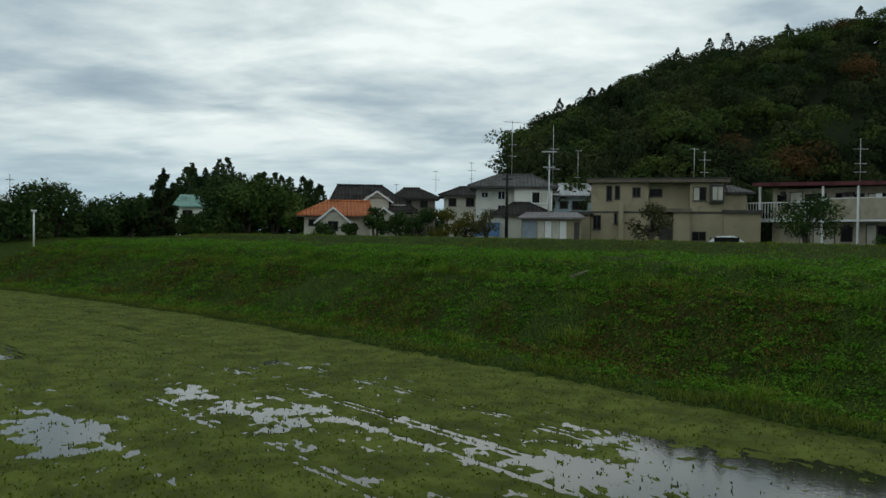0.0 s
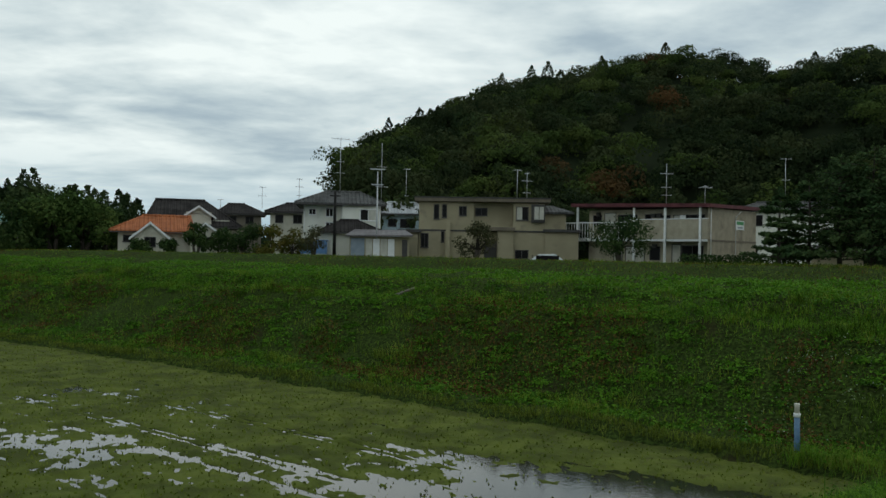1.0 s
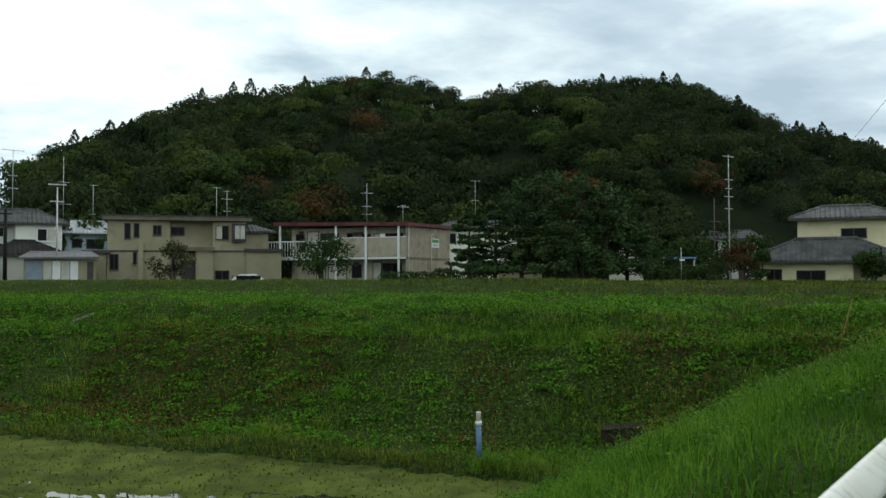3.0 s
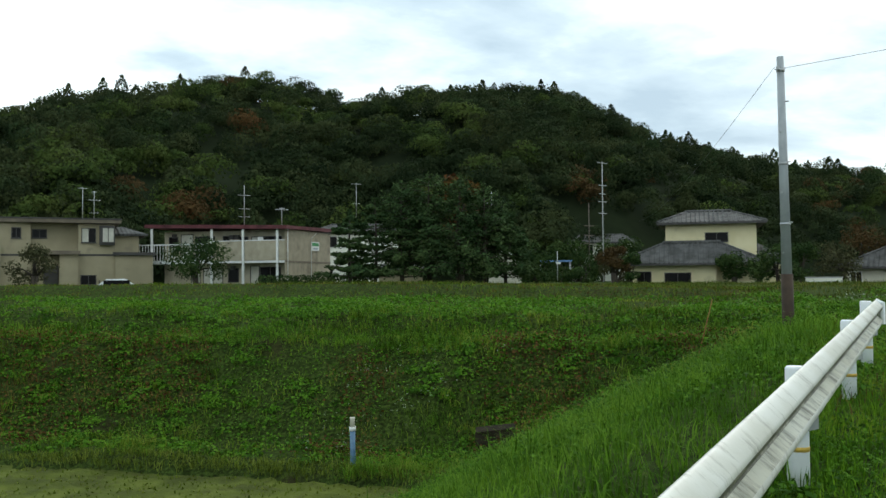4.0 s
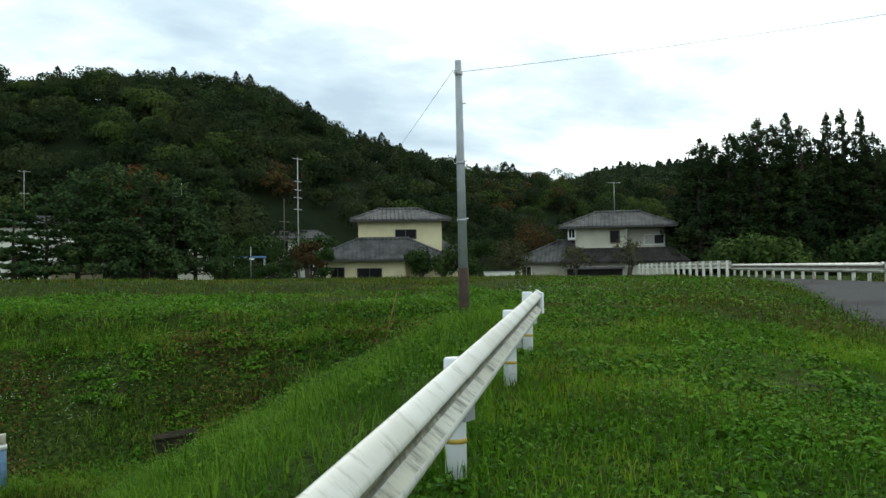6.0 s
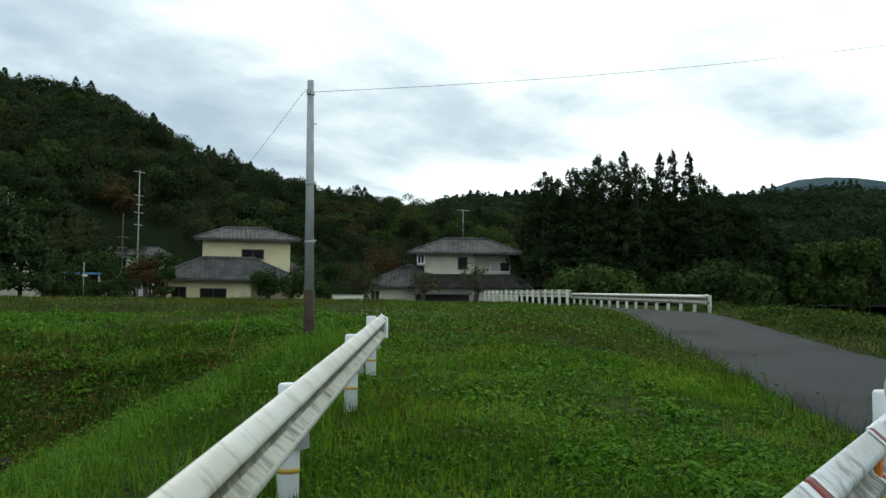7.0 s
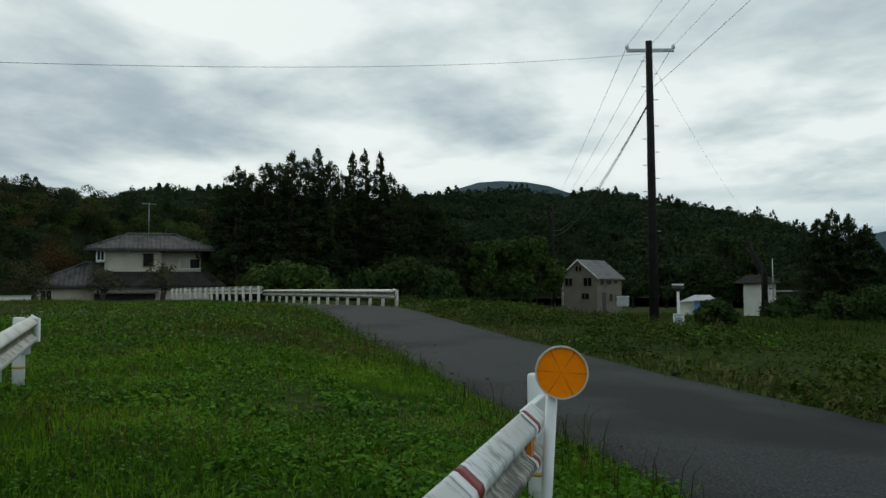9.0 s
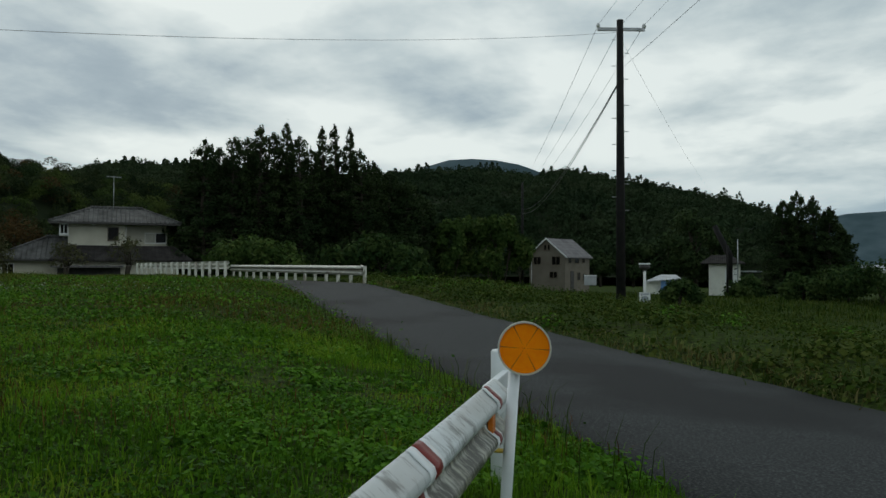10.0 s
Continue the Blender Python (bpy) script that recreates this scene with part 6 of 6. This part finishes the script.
# shrubs round the grove's foot
for yw, d, hh, rr in ((-77.6, 52, 2.6, 2.0), (-80.0, 50, 2.3, 1.9), (-84.6, 48, 2.5, 2.0), (-86.4, 48, 2.7, 2.1), (-88.2, 52, 2.1, 1.8)):
    broad_tree("shrub", at_bearing(yw, d, 0.3), hh, rr, M["garden"] if yw < -83 else M["bamboo"], rng, 1300, 0.26, 2, 0.3, "leafy green shrub beside the bridge approach", "shrub", "roadside shrubs", 0.1)
# wood edge at the hill's foot
for yw, d, hh, rr in ((-42.6, 118, 7.0, 3.6), (-44.0, 116, 6.0, 3.4), (-45.4, 119, 6.6, 3.6), (-46.8, 117, 5.6, 3.2), (-48.0, 120, 6.2, 3.4), (-49.6, 118, 5.4, 3.2), (-51.2, 118, 6.0, 3.4), (-57.0, 118, 6.0, 3.4), (-59.0, 118, 6.4, 3.4)):
    broad_tree("broadleaf_tree", at_bearing(yw, d, 0.4), hh, rr, M["garden"], rng, 1500, 0.36, 2, 0.3, "leafy green tree at the foot of the hill", "tree", "hill foot trees", 0.08)
# right of the lane, far
for yw, d, hh, rr in ((-112.9, 125, 12.6, 3.6), (-113.7, 128, 14.0, 3.6), (-114.6, 126, 13.0, 3.6), (-115.5, 124, 11.4, 3.4), (-116.3, 126, 8.6, 3.2)):
    conifer("cedar_tree", at_bearing(yw, d, -2.0), hh, rr, M["cedar"], rng, 12000, 0.24, 30, 0.02, 0.12, "broad dark cedar standing over the fields", "tree", "field cedars", 0.5)
for yw, d, hh, rr in ((-106.0, 150, 11.0, 5.5), (-107.8, 152, 13.5, 6.0), (-108.9, 156, 12.0, 4.6), (-103.9, 150, 8.0, 4.2), (-101.8, 150, 7.0, 3.6), (-99.2, 140, 5.0, 3.2)):
    broad_tree("broadleaf_tree", at_bearing(yw, d, -1.5), hh, rr, M["cedar"], rng, 2000, 0.6, 1, 0.35, "heavy dark broadleaf tree behind a storehouse", "tree", "field trees", 0.2)
for yw, d, hh, rr in ((-115.6, 60, 2.0, 2.4), (-117.4, 56, 2.2, 2.6), (-113.2, 62, 1.4, 1.9), (-110.0, 64, 1.2, 1.6), (-105.6, 50, 1.3, 1.2), (-119.3, 52, 1.9, 2.3)):
    broad_tree("shrub", at_bearing(yw, d, -0.6), hh, rr, M["garden"], rng, 1300, 0.25, 2, 0.3, "low olive green bush at the field's edge", "shrub", "field bushes", 0.1)
# garden trees before the houses
for yw, d, hh, rr, mt, lab, nn in ((-23.2, 70, 4.2, 2.9, "garden", "spreading green fruit tree before the flats", 2000), (-13.7, 72, 3.9, 2.1, "garden_grey", "thin olive-grey tree before the tan house", 1100), (4.6, 70, 3.4, 1.2, "garden", "small rounded green garden tree", 900), (8.0, 72, 1.8, 1.1, "garden", "clipped round green garden bush", 700),
                                   (6.2, 71, 1.9, 1.0, "garden", "clipped round green garden bush", 700), (1.6, 72, 3.0, 2.0, "garden", "dark green leafy garden shrub", 1300), (0.0, 71, 3.2, 1.6, "garden_yellow", "yellowing leafy small garden tree", 1000), (-1.6, 72, 2.8, 1.6, "garden_yellow", "yellowing leafy low garden shrub", 900), (-2.8, 70, 3.2, 1.5, "garden_grey", "sparse tree with pale twigs", 500), (3.0, 74, 2.8, 1.6, "garden", "dark green leafy garden shrub", 1000),
                                   (-50.2, 66, 3.6, 1.4, "forest_red", "brownish shrub before a house", 1000), (-51.3, 66, 2.8, 1.0, "garden", "upright dark green garden shrub", 800), (-57.5, 64, 3.0, 1.4, "garden", "leafy green garden hedge shrub", 1000), (-59.0, 63, 2.3, 1.2, "garden", "leafy green garden hedge shrub", 800), (-60.2, 62, 3.6, 1.9, "garden", "leafy green shrub by the yellow house", 1300), (-61.6, 66, 3.2, 1.6, "garden", "leafy green shrub by the yellow house", 1000), (-63.6, 72, 3.4, 1.9, "garden_grey", "brownish shrub behind the wall", 900), (-65.2, 84, 5.0, 3.0, "forest_red", "brownish tree between houses", 1200), (-48.4, 82, 3.6, 1.8, "garden", "tall leafy green garden shrub", 900), (-50.4, 80, 3.2, 1.8, "garden_grey", "tall brownish leafy garden shrub", 900), (-46.0, 80, 3.0, 1.9, "garden", "tall leafy green garden shrub", 900), (-45.2, 72, 2.0, 1.6, "garden", "low green hedge shrub", 800), (-47.8, 72, 1.6, 1.4, "garden", "low green hedge shrub", 700),
                                   (-67.6, 68, 2.8, 1.5, "garden_grey", "bare twiggy shrub before the cream house", 300), (-71.0, 66, 3.2, 1.6, "garden_grey", "bare twiggy tree before the cream house", 260)):
    broad_tree("garden_tree", at_bearing(yw, d, 0.4), hh, rr, M[mt], rng, nn, 0.2, 2, 0.35, lab, "tree", "garden trees", 0.25)
# clipped hedge before the flats
v, q = lobes_cloud(rng, [(x_, 0, 0.5, 0.55, 0.8) for x_ in np.arange(-4.0, 4.1, 0.4)], 2600, 0.16, 0.85, 0.5)
hx, hy = bearing(-30.8, 66)
hg = tagged(mesh_np("hedge", v, None, q, M["garden"]), "low clipped dark green hedge", "hedge")
hg.matrix_basis = pose(hx, hy, 0.75, 0, 0, -32)
# trees on the plain at the far end of the bank
for yw, d, hh, rr, mt, kind_ in ((26.5, 80, 4.6, 3.4, "garden", 0), (24.6, 82, 5.0, 3.6, "garden", 0), (28.0, 84, 4.2, 3.2, "garden", 0), (22.4, 84, 3.2, 2.8, "garden", 0), (20.4, 86, 4.0, 2.8, "garden", 0), (18.3, 86, 6.6, 2.3, "cedar", 1), (19.2, 90, 4.6, 2.6, "garden", 0), (16.4, 84, 2.3, 2.0, "garden", 0), (14.6, 80, 4.6, 3.0, "garden", 0), (13.0, 80, 5.6, 3.4, "bamboo", 0), (11.3, 80, 5.6, 3.2, "bamboo", 0), (14.0, 84, 5.8, 2.8, "garden", 0), (10.2, 84, 4.4, 2.4, "garden", 0), (22.0, 90, 3.4, 3.0, "garden", 0)):
    if kind_:
        conifer("cypress_tree", at_bearing(yw, d, 0.4), hh, rr, M["cedar"], rng, 8000, 0.24, 18, 0.02, 0.2, "dark conical cypress at the end of the bank", "tree", "", 0.55)
    else:
        broad_tree("broadleaf_tree", at_bearing(yw, d, 0.4), hh, rr, M[mt], rng, 2200, 0.32, 2, 0.3, "rounded dark green tree at the end of the bank", "tree", "bank end trees", 0.1, 0.85, 12)

# white car behind the bank
cx0, cy0 = bearing(-18.2, 66)
car = thing("car", pose(cx0, cy0, 0.12, 0, 0, -18), "white hatchback parked behind the grassy bank", "car")
bm = bmesh.new()
prof = [(-1.7, 0.25), (-1.72, 0.7), (-1.5, 0.82), (-0.9, 0.9), (-0.4, 1.36), (0.9, 1.4), (1.55, 0.95), (1.68, 0.8), (1.7, 0.25)]
lo = [bm.verts.new((x_, -0.72, z_)) for x_, z_ in prof]
hi = [bm.verts.new((x_, 0.72, z_)) for x_, z_ in prof]
bm.faces.new(lo)
bm.faces.new(hi[::-1])
for i in range(len(prof)):
    j = (i + 1) % len(prof)
    bm.faces.new((lo[i], hi[i], hi[j], lo[j]))
bmesh.ops.bevel(bm, geom=list(bm.edges), offset=0.06, segments=2, affect="EDGES")
part("body", bm, M["car_white"], car)
part("side_glass", boxes((-0.55, 1.2, -0.735, -0.725, 0.92, 1.28)), M["glass"], car)
part("windscreen", boxes((-0.85, -0.8, -0.6, 0.6, 0.95, 1.3)), M["glass"], car)
for wx in (-1.1, 1.1):
    for wy in (-0.70, 0.62):
        w_ = part("wheel", tubed([(wx, wy - 0.06, 0.28), (wx, wy + 0.12, 0.28)], 0.28, 16), M["rubber"], car)
        part("rim", tubed([(wx, wy - 0.07, 0.28), (wx, wy - 0.062, 0.28)], 0.17, 12), M["metal"], w_)

# ---- small things on the bank and verge ----
pipe = thing("water_pipe", pose(10.55, 15.76, float(height_at(10.55, 15.76)) + 0.02, 0, -0.8, 0), "upright blue standpipe with a cream cap at the bank's foot", "pipe")
part("shaft", tubed([(0, 0, -0.3), (0, 0, 0.78)], 0.055, 14), M["blue_paint"], pipe, "chipped blue painted pipe")
part("collar", tubed([(0, 0, 0.72), (0, 0, 0.80)], 0.068, 14), M["white_trim"], pipe)
part("cap", tubed([(0, 0, 0.80), (0, 0, 0.93), (0, 0, 0.99)], [0.05, 0.045, 0.055], 12), M["cream_wall"], pipe, "cream cap")
culvert = thing("culvert_box", pose(13.32, 14.46, float(height_at(13.32, 14.46)) + 0.12, 0, -6, -42), "dark mossy concrete drain box half buried in grass", "drain box")
part("box", boxes((-0.42, 0.42, -0.3, 0.3, -0.2, 0.34), bevel=0.05), M["dark_concrete"], culvert)
part("lid", boxes((-0.40, 0.44, -0.31, 0.31, 0.342, 0.38), bevel=0.015), M["dark_concrete"], culvert)
lx, ly = bearing(-9.2, 33.5)
log = thing("plank", pose(lx, ly, float(height_at(lx, ly)) + 0.12, 0, -14, 38), "weathered grey plank lying on the bank", "plank")
part("board", boxes((-0.55, 0.55, -0.09, 0.09, 0, 0.07), bevel=0.012), M["wood"], log)
stake = thing("stake", pose(*bearing(-54.7, 20.5), 0.0, 9, 12, 0), "thin orange-brown stake leaning in the weeds", "stake")
stake.location.z = float(height_at(stake.location.x, stake.location.y))
part("rod", tubed([(0, 0, -0.1), (0, 0, 1.5)], 0.009, 6), M["stake_wood"], stake)
sx, sy = 33.0, -7.42
sgn = thing("sign_post", pose(sx, sy, float(height_at(sx, sy)) + 0.34, 0, 0, -100), "white post with a lamp head and a small faded board", "sign")
part("shaft", tubed([(0, 0, -0.3), (0, 0, 1.45)], 0.05, 8), M["white_trim"], sgn)
part("lamp_head", tubed([(0, 0, 1.32), (0, 0, 1.42), (0, 0, 1.5), (0, 0, 1.54)], [0.07, 0.2, 0.2, 0.12], 10), M["dark_trim"], sgn, "dark lamp head")
part("lamp_lid", tubed([(0, 0, 1.54), (0, 0, 1.6)], 0.21, 10), M["white_trim"], sgn)
bd = part("board", boxes((-0.2, 0.2, -0.08, -0.055, 0.05, 0.52)), M["white_trim"], sgn, "faded white board")
part("print", tubed([(0, -0.081, 0.27), (0, -0.09, 0.27)], 0.13, 16), M["sign_grey"], bd)
part("print_bar", boxes((-0.16, 0.16, -0.09, -0.081, 0.44, 0.48)), M["sign_grey"], bd)

# ---- grass and weeds ----
rng = np.random.default_rng(17)


def scatter(n, x0, x1, y0, y1, test):
    x, y = rng.uniform(x0, x1, n), rng.uniform(y0, y1, n)
    k = test(x, y)
    x, y = x[k], y[k]
    return x, y, height_at(x, y)


def bank_scatter(n, s0, s1, test, r0=-14.0, r1=64.0):
    """Places on the bank between s0 and s1, denser at its near end."""
    s, r = rng.uniform(s0, s1, n), r0 + (r1 - r0) * rng.uniform(0, 1, n) ** 1.4
    sc = s + 1.7 * (1 - np.clip((r - 27) / 27, -1.2, 1.2) ** 2)
    x, y = 9 + 0.715 * sc - 0.699 * r, 16.5 + 0.699 * sc + 0.715 * r
    k = test(x, y) & (rail_u(x, y) > 1.6)
    x, y = x[k], y[k]
    return x, y, height_at(x, y)


def sward(name, n, area, test, hlo, hhi, wlo, whi, mat, label, tuft=6, spread=0.10, lean=(0.15, 0.8)):
    """Tufts of blades; each tuft shares a place and a height."""
    x, y, z = scatter(n, *area, test) if len(area) == 4 else bank_scatter(n, *area, test)
    hs = rng.uniform(hlo, hhi, len(x)) * (1 + 0.45 * wave_noise(x, y, 91, 0.9)).clip(0.35, 1.8)
    x, y, z, hs = (np.repeat(a, tuft) for a in (x, y, z, hs))
    x, y = x + rng.normal(0, spread, len(x)), y + rng.normal(0, spread, len(x))
    hs = hs * rng.uniform(0.55, 1.15, len(x))
    return tagged(blades(np.stack([x, y, z - 0.03], 1), hs, rng.uniform(wlo, whi, len(x)), rng.uniform(*lean, len(x)), rng, name, mat), label, "grass", kind="stuff")


def leaves(name, n, area, test, hlo, hhi, size, mat, label, tuft=5, spread=0.15):
    x, y, z = scatter(n, *area, test) if len(area) == 4 else bank_scatter(n, *area, test)
    hs = rng.uniform(hlo, hhi, len(x))
    x, y, z, hs = (np.repeat(a, tuft) for a in (x, y, z, hs))
    x, y = x + rng.normal(0, spread, len(x)), y + rng.normal(0, spread, len(x))
    p = np.stack([x, y, z + hs * rng.uniform(0.1, 1.0, len(x))], 1)
    v, q = leaf_quads(p, np.tile([0, 0, 1.0], (len(p), 1)), np.full(len(p), size), rng, 0.45, 1.25)
    return tagged(mesh_np(name, v, q, None, mat), label, "weeds", kind="stuff")


def in_field(x, y):
    d, sd = road_dist(x, y)
    return (rail_u(x, y) < 0.6) & (sd > 0) & (d > 1.4)


def beyond_rail(x, y):
    s, r = bank_coords(x, y)
    return (rail_u(x, y) > 0.1) & (rail_u(x, y) < 9.5) & (s < 4) & ((height_at(x, y) > -2.6))


def patch(seed, scale, level):
    return lambda x, y: wave_noise(x, y, seed, scale) > level


def both(a, b):
    return lambda x, y: a(x, y) & b(x, y)


def mounds(name, n, area, test, rlo, rhi, per, size, mat, label, squash=0.7):
    """Domed clumps of overlapping broad leaves."""
    x, y, z = scatter(n, *area, test) if len(area) == 4 else bank_scatter(n, *area, test)
    rad = rng.uniform(rlo, rhi, len(x))
    t = np.repeat(np.arange(len(x)), per)
    d = unit(rng, len(t))
    d[:, 2] = np.abs(d[:, 2])
    p = np.stack([x, y, z - 0.03], 1)[t] + d * (rad[t] * rng.uniform(0.6, 1.05, len(t)))[:, None] * np.array([1, 1, squash])
    v, q = leaf_quads(p, d + np.array([0, 0, 0.7]), np.full(len(p), size) * (0.7 + 0.6 * rad[t] / rhi), rng, 0.4, 1.3)
    return tagged(mesh_np(name, v, q, None, mat), label, "weeds", kind="stuff")


sward("field_grass", 23000, (2.2, 14, -1.5, 9), in_field, 0.07, 0.16, 0.005, 0.010, M["grass"], "short green grass between the rail and the lane", 7, 0.08)
sward("field_tussocks", 330, (3.0, 16, -1.2, 9), both(in_field, patch(88, 0.9, 0.2)), 0.16, 0.30, 0.005, 0.010, M["rank_grass"], "taller arching tussocks in the field grass", 34, 0.12, (0.6, 1.3))
sward("meadow_grass", 26000, (13, 44, 0, 22), in_field, 0.08, 0.20, 0.008, 0.018, M["meadow"], "green meadow grass rising to the bridge", 5, 0.16, (0.3, 1.0))
sward("meadow_dry_grass", 9000, (7, 34, 0, 16), both(in_field, patch(87, 0.45, 0.1)), 0.12, 0.26, 0.004, 0.010, M["dry"], "reddish flowering grass in patches of the meadow", 4, 0.16)
leaves("meadow_weeds", 6000, (12, 34, 0, 16), in_field, 0.06, 0.20, 0.045, M["weed"], "low dark weeds through the meadow grass", 6, 0.25)
leaves("clover", 24000, (2.2, 15, -1.5, 9), both(in_field, patch(93, 1.1, -0.1)), 0.02, 0.10, 0.024, M["weed"], "low clover and broad-leaved weeds in the grass", 6, 0.12)
mounds("field_mugwort", 900, (2.6, 10, -1.2, 6.5), both(in_field, patch(94, 1.1, 0.0)), 0.10, 0.26, 170, 0.026, M["bright_weed"], "bright leafy mugwort clumps in the grass", 0.6)
mounds("field_dock", 460, (2.6, 13, -1.2, 7), both(in_field, patch(86, 1.0, -0.1)), 0.10, 0.26, 130, 0.032, M["weed"], "dark leafy dock clumps in the grass", 0.6)
sward("slope_grass", 25000, (1.5, 21, 2, 20), beyond_rail, 0.14, 0.36, 0.005, 0.012, M["rank_grass"], "long rank grass on the slope below the rail", 6, 0.11, (0.4, 1.1))
sward("slope_tussocks", 420, (4, 21, 4, 20), both(beyond_rail, patch(85, 0.9, 0.2)), 0.35, 0.6, 0.007, 0.014, M["rank_grass"], "tall arching grass tussocks on the slope", 36, 0.16, (0.6, 1.3))
leaves("slope_weeds", 7000, (7, 21, 5, 20), both(beyond_rail, patch(95, 0.9, 0.0)), 0.08, 0.26, 0.034, M["weed"], "broad-leaved weeds on the slope", 9, 0.22)
every = lambda x, y: x == x
not_bare = lambda x, y: wave_noise(x, y, 98, 0.9) + 0.5 * wave_noise(x, y, 84, 3.0) < 0.75
sward("bank_grass", 9500, (0.5, 9.5), not_bare, 0.10, 0.32, 0.010, 0.024, M["bank_grass"], "rough grass over the bank's face", 5, 0.18, (0.4, 1.1))
sward("bank_tussocks", 1300, (0.9, 9.2), patch(83, 0.8, -0.1), 0.25, 0.5, 0.010, 0.022, M["bank_grass"], "arching grass tussocks over the bank", 26, 0.18, (0.8, 1.4))
leaves("bank_weeds", 15000, (0.7, 9.2), patch(96, 0.8, -0.35), 0.05, 0.28, 0.055, M["weed"], "tangled broad-leaved creeper over the bank", 6, 0.3)
mounds("bank_kudzu", 1900, (0.9, 8.8), patch(97, 0.9, -0.5), 0.14, 0.42, 80, 0.058, M["weed"], "domed clumps of dark creeper leaves on the bank", 0.55)
mounds("bank_bright_clumps", 420, (1.0, 9.2), patch(82, 1.1, 0.1), 0.12, 0.34, 80, 0.048, M["bright_weed"], "bright green leafy clumps on the bank", 0.6)
sward("dry_stems", 5200, (1.6, 6.6), patch(98, 0.9, 0.05), 0.14, 0.34, 0.008, 0.02, M["dry"], "reddish withered stems in patches on the bank", 6, 0.22, (0.4, 1.1))
leaves("withered_creeper", 12000, (1.4, 6.8), patch(98, 0.9, 0.0), 0.10, 0.38, 0.06, M["dry"], "withered reddish creeper leaves in patches on the bank", 5, 0.28)
M["pale_flower"] = material("pale_flower_heads", [(0.22, 0.28, 0.17), (0.34, 0.38, 0.28)], scale=3, rough=0.8, bump=0, islands=0.4, spec=0.05, translucent=0.2)
leaves("pale_flowers", 520, (8, 22, 4, 22), lambda x, y: (bank_coords(x, y)[0] > 1.5) & (bank_coords(x, y)[0] < 6.0) & (bank_coords(x, y)[1] < 0) & (wave_noise(x, y, 77, 0.7) > 0.0), 0.2, 0.36, 0.034, M["pale_flower"], "pale flowering weeds on the bank", 10, 0.22)
sward("lip_grass", 3600, (6.0, 8.0), patch(81, 0.5, -0.8), 0.16, 0.32, 0.010, 0.022, M["rank_grass"], "light arching grass along the bank's ledge", 8, 0.18, (0.6, 1.3))
sward("ledge_grass", 2600, (9.3, 11.0), patch(78, 0.5, -0.6), 0.14, 0.28, 0.012, 0.026, M["rank_grass"], "light grass along the upper ledge of the bank", 6, 0.2, (0.6, 1.3))
sward("berm_grass", 8000, (9.0, 21.0), every, 0.07, 0.18, 0.014, 0.032, M["bank_grass"], "grass over the top of the bank", 5, 0.22, (0.4, 1.1))
leaves("berm_weeds", 9000, (8.6, 15.6), patch(99, 0.5, -0.5), 0.06, 0.20, 0.075, M["bright_weed"], "light green weeds along the top of the bank", 5, 0.3)
sward("crest_dry_grass", 4000, (15.3, 20.0), patch(90, 0.4, -0.3), 0.06, 0.16, 0.010, 0.022, M["dry"], "brownish grass along the crest of the bank", 4, 0.25, (0.3, 1.0))
sward("back_grass", 7000, (18, 50, 9, 36), lambda x, y: (rail_u(x, y) > 0.5) & (bank_coords(x, y)[0] > 3) & (road_dist(x, y)[0] > 1.6), 0.10, 0.28, 0.014, 0.03, M["meadow"], "rough grass behind the end of the bank", 5, 0.25, (0.4, 1.1))
sward("foot_grass", 3800, (0.15, 0.9), every, 0.10, 0.24, 0.010, 0.022, M["duckweed"], "yellow-green grass fringe along the bank's foot", 6, 0.14, (0.5, 1.1))


def right_verge(x, y):
    d, sd = road_dist(x, y)
    return (sd < 0) & (d > 1.70)


sward("verge_grass", 9000, (6, 50, -20, 5), right_verge, 0.08, 0.26, 0.010, 0.022, M["verge"], "rough grass on the far side of the lane", 5, 0.18, (0.3, 1.0))
leaves("verge_weeds", 13000, (7, 40, -14, 4), both(right_verge, patch(92, 0.6, -0.5)), 0.08, 0.34, 0.038, M["verge"], "thick dark weeds beyond the lane", 6, 0.25)
mounds("verge_clumps", 1700, (8, 36, -13, 4), both(right_verge, patch(80, 0.5, -0.3)), 0.18, 0.42, 56, 0.050, M["verge"], "tall rank weed clumps beyond the lane", 0.8)
mounds("verge_bright_clumps", 420, (8, 36, -13, 4), both(right_verge, patch(79, 0.6, 0.2)), 0.2, 0.42, 56, 0.055, M["weed"], "leafy green weed clumps beyond the lane", 0.75)
sward("verge_dry_grass", 9000, (6, 34, -6, 6), lambda x, y: right_verge(x, y) & (road_dist(x, y)[0] < 2.4), 0.08, 0.22, 0.012, 0.03, M["straw"], "withered straw along the lane's edge", 5, 0.12, (0.5, 1.0))
sward("far_verge_grass", 9000, (34, 80, -45, 0), lambda x, y: right_verge(x, y) & (x + y * 0.3 > 30), 0.2, 0.5, 0.03, 0.06, M["verge"], "rough tall weeds over the far field", 4, 0.3, (0.3, 1.0))
# seed heads by the lane
x, y, z = scatter(2200, 6.5, 20, -1.5, 4, lambda x, y: in_field(x, y) & (road_dist(x, y)[0] < 2.0))
tagged(blades(np.stack([x, y, z], 1), rng.uniform(0.25, 0.5, len(x)), rng.uniform(0.006, 0.011, len(x)), rng.uniform(0.3, 0.9, len(x)), rng, "seed_grass", M["verge"]), "tall foxtail grass stems leaning over the lane", "grass", kind="stuff")
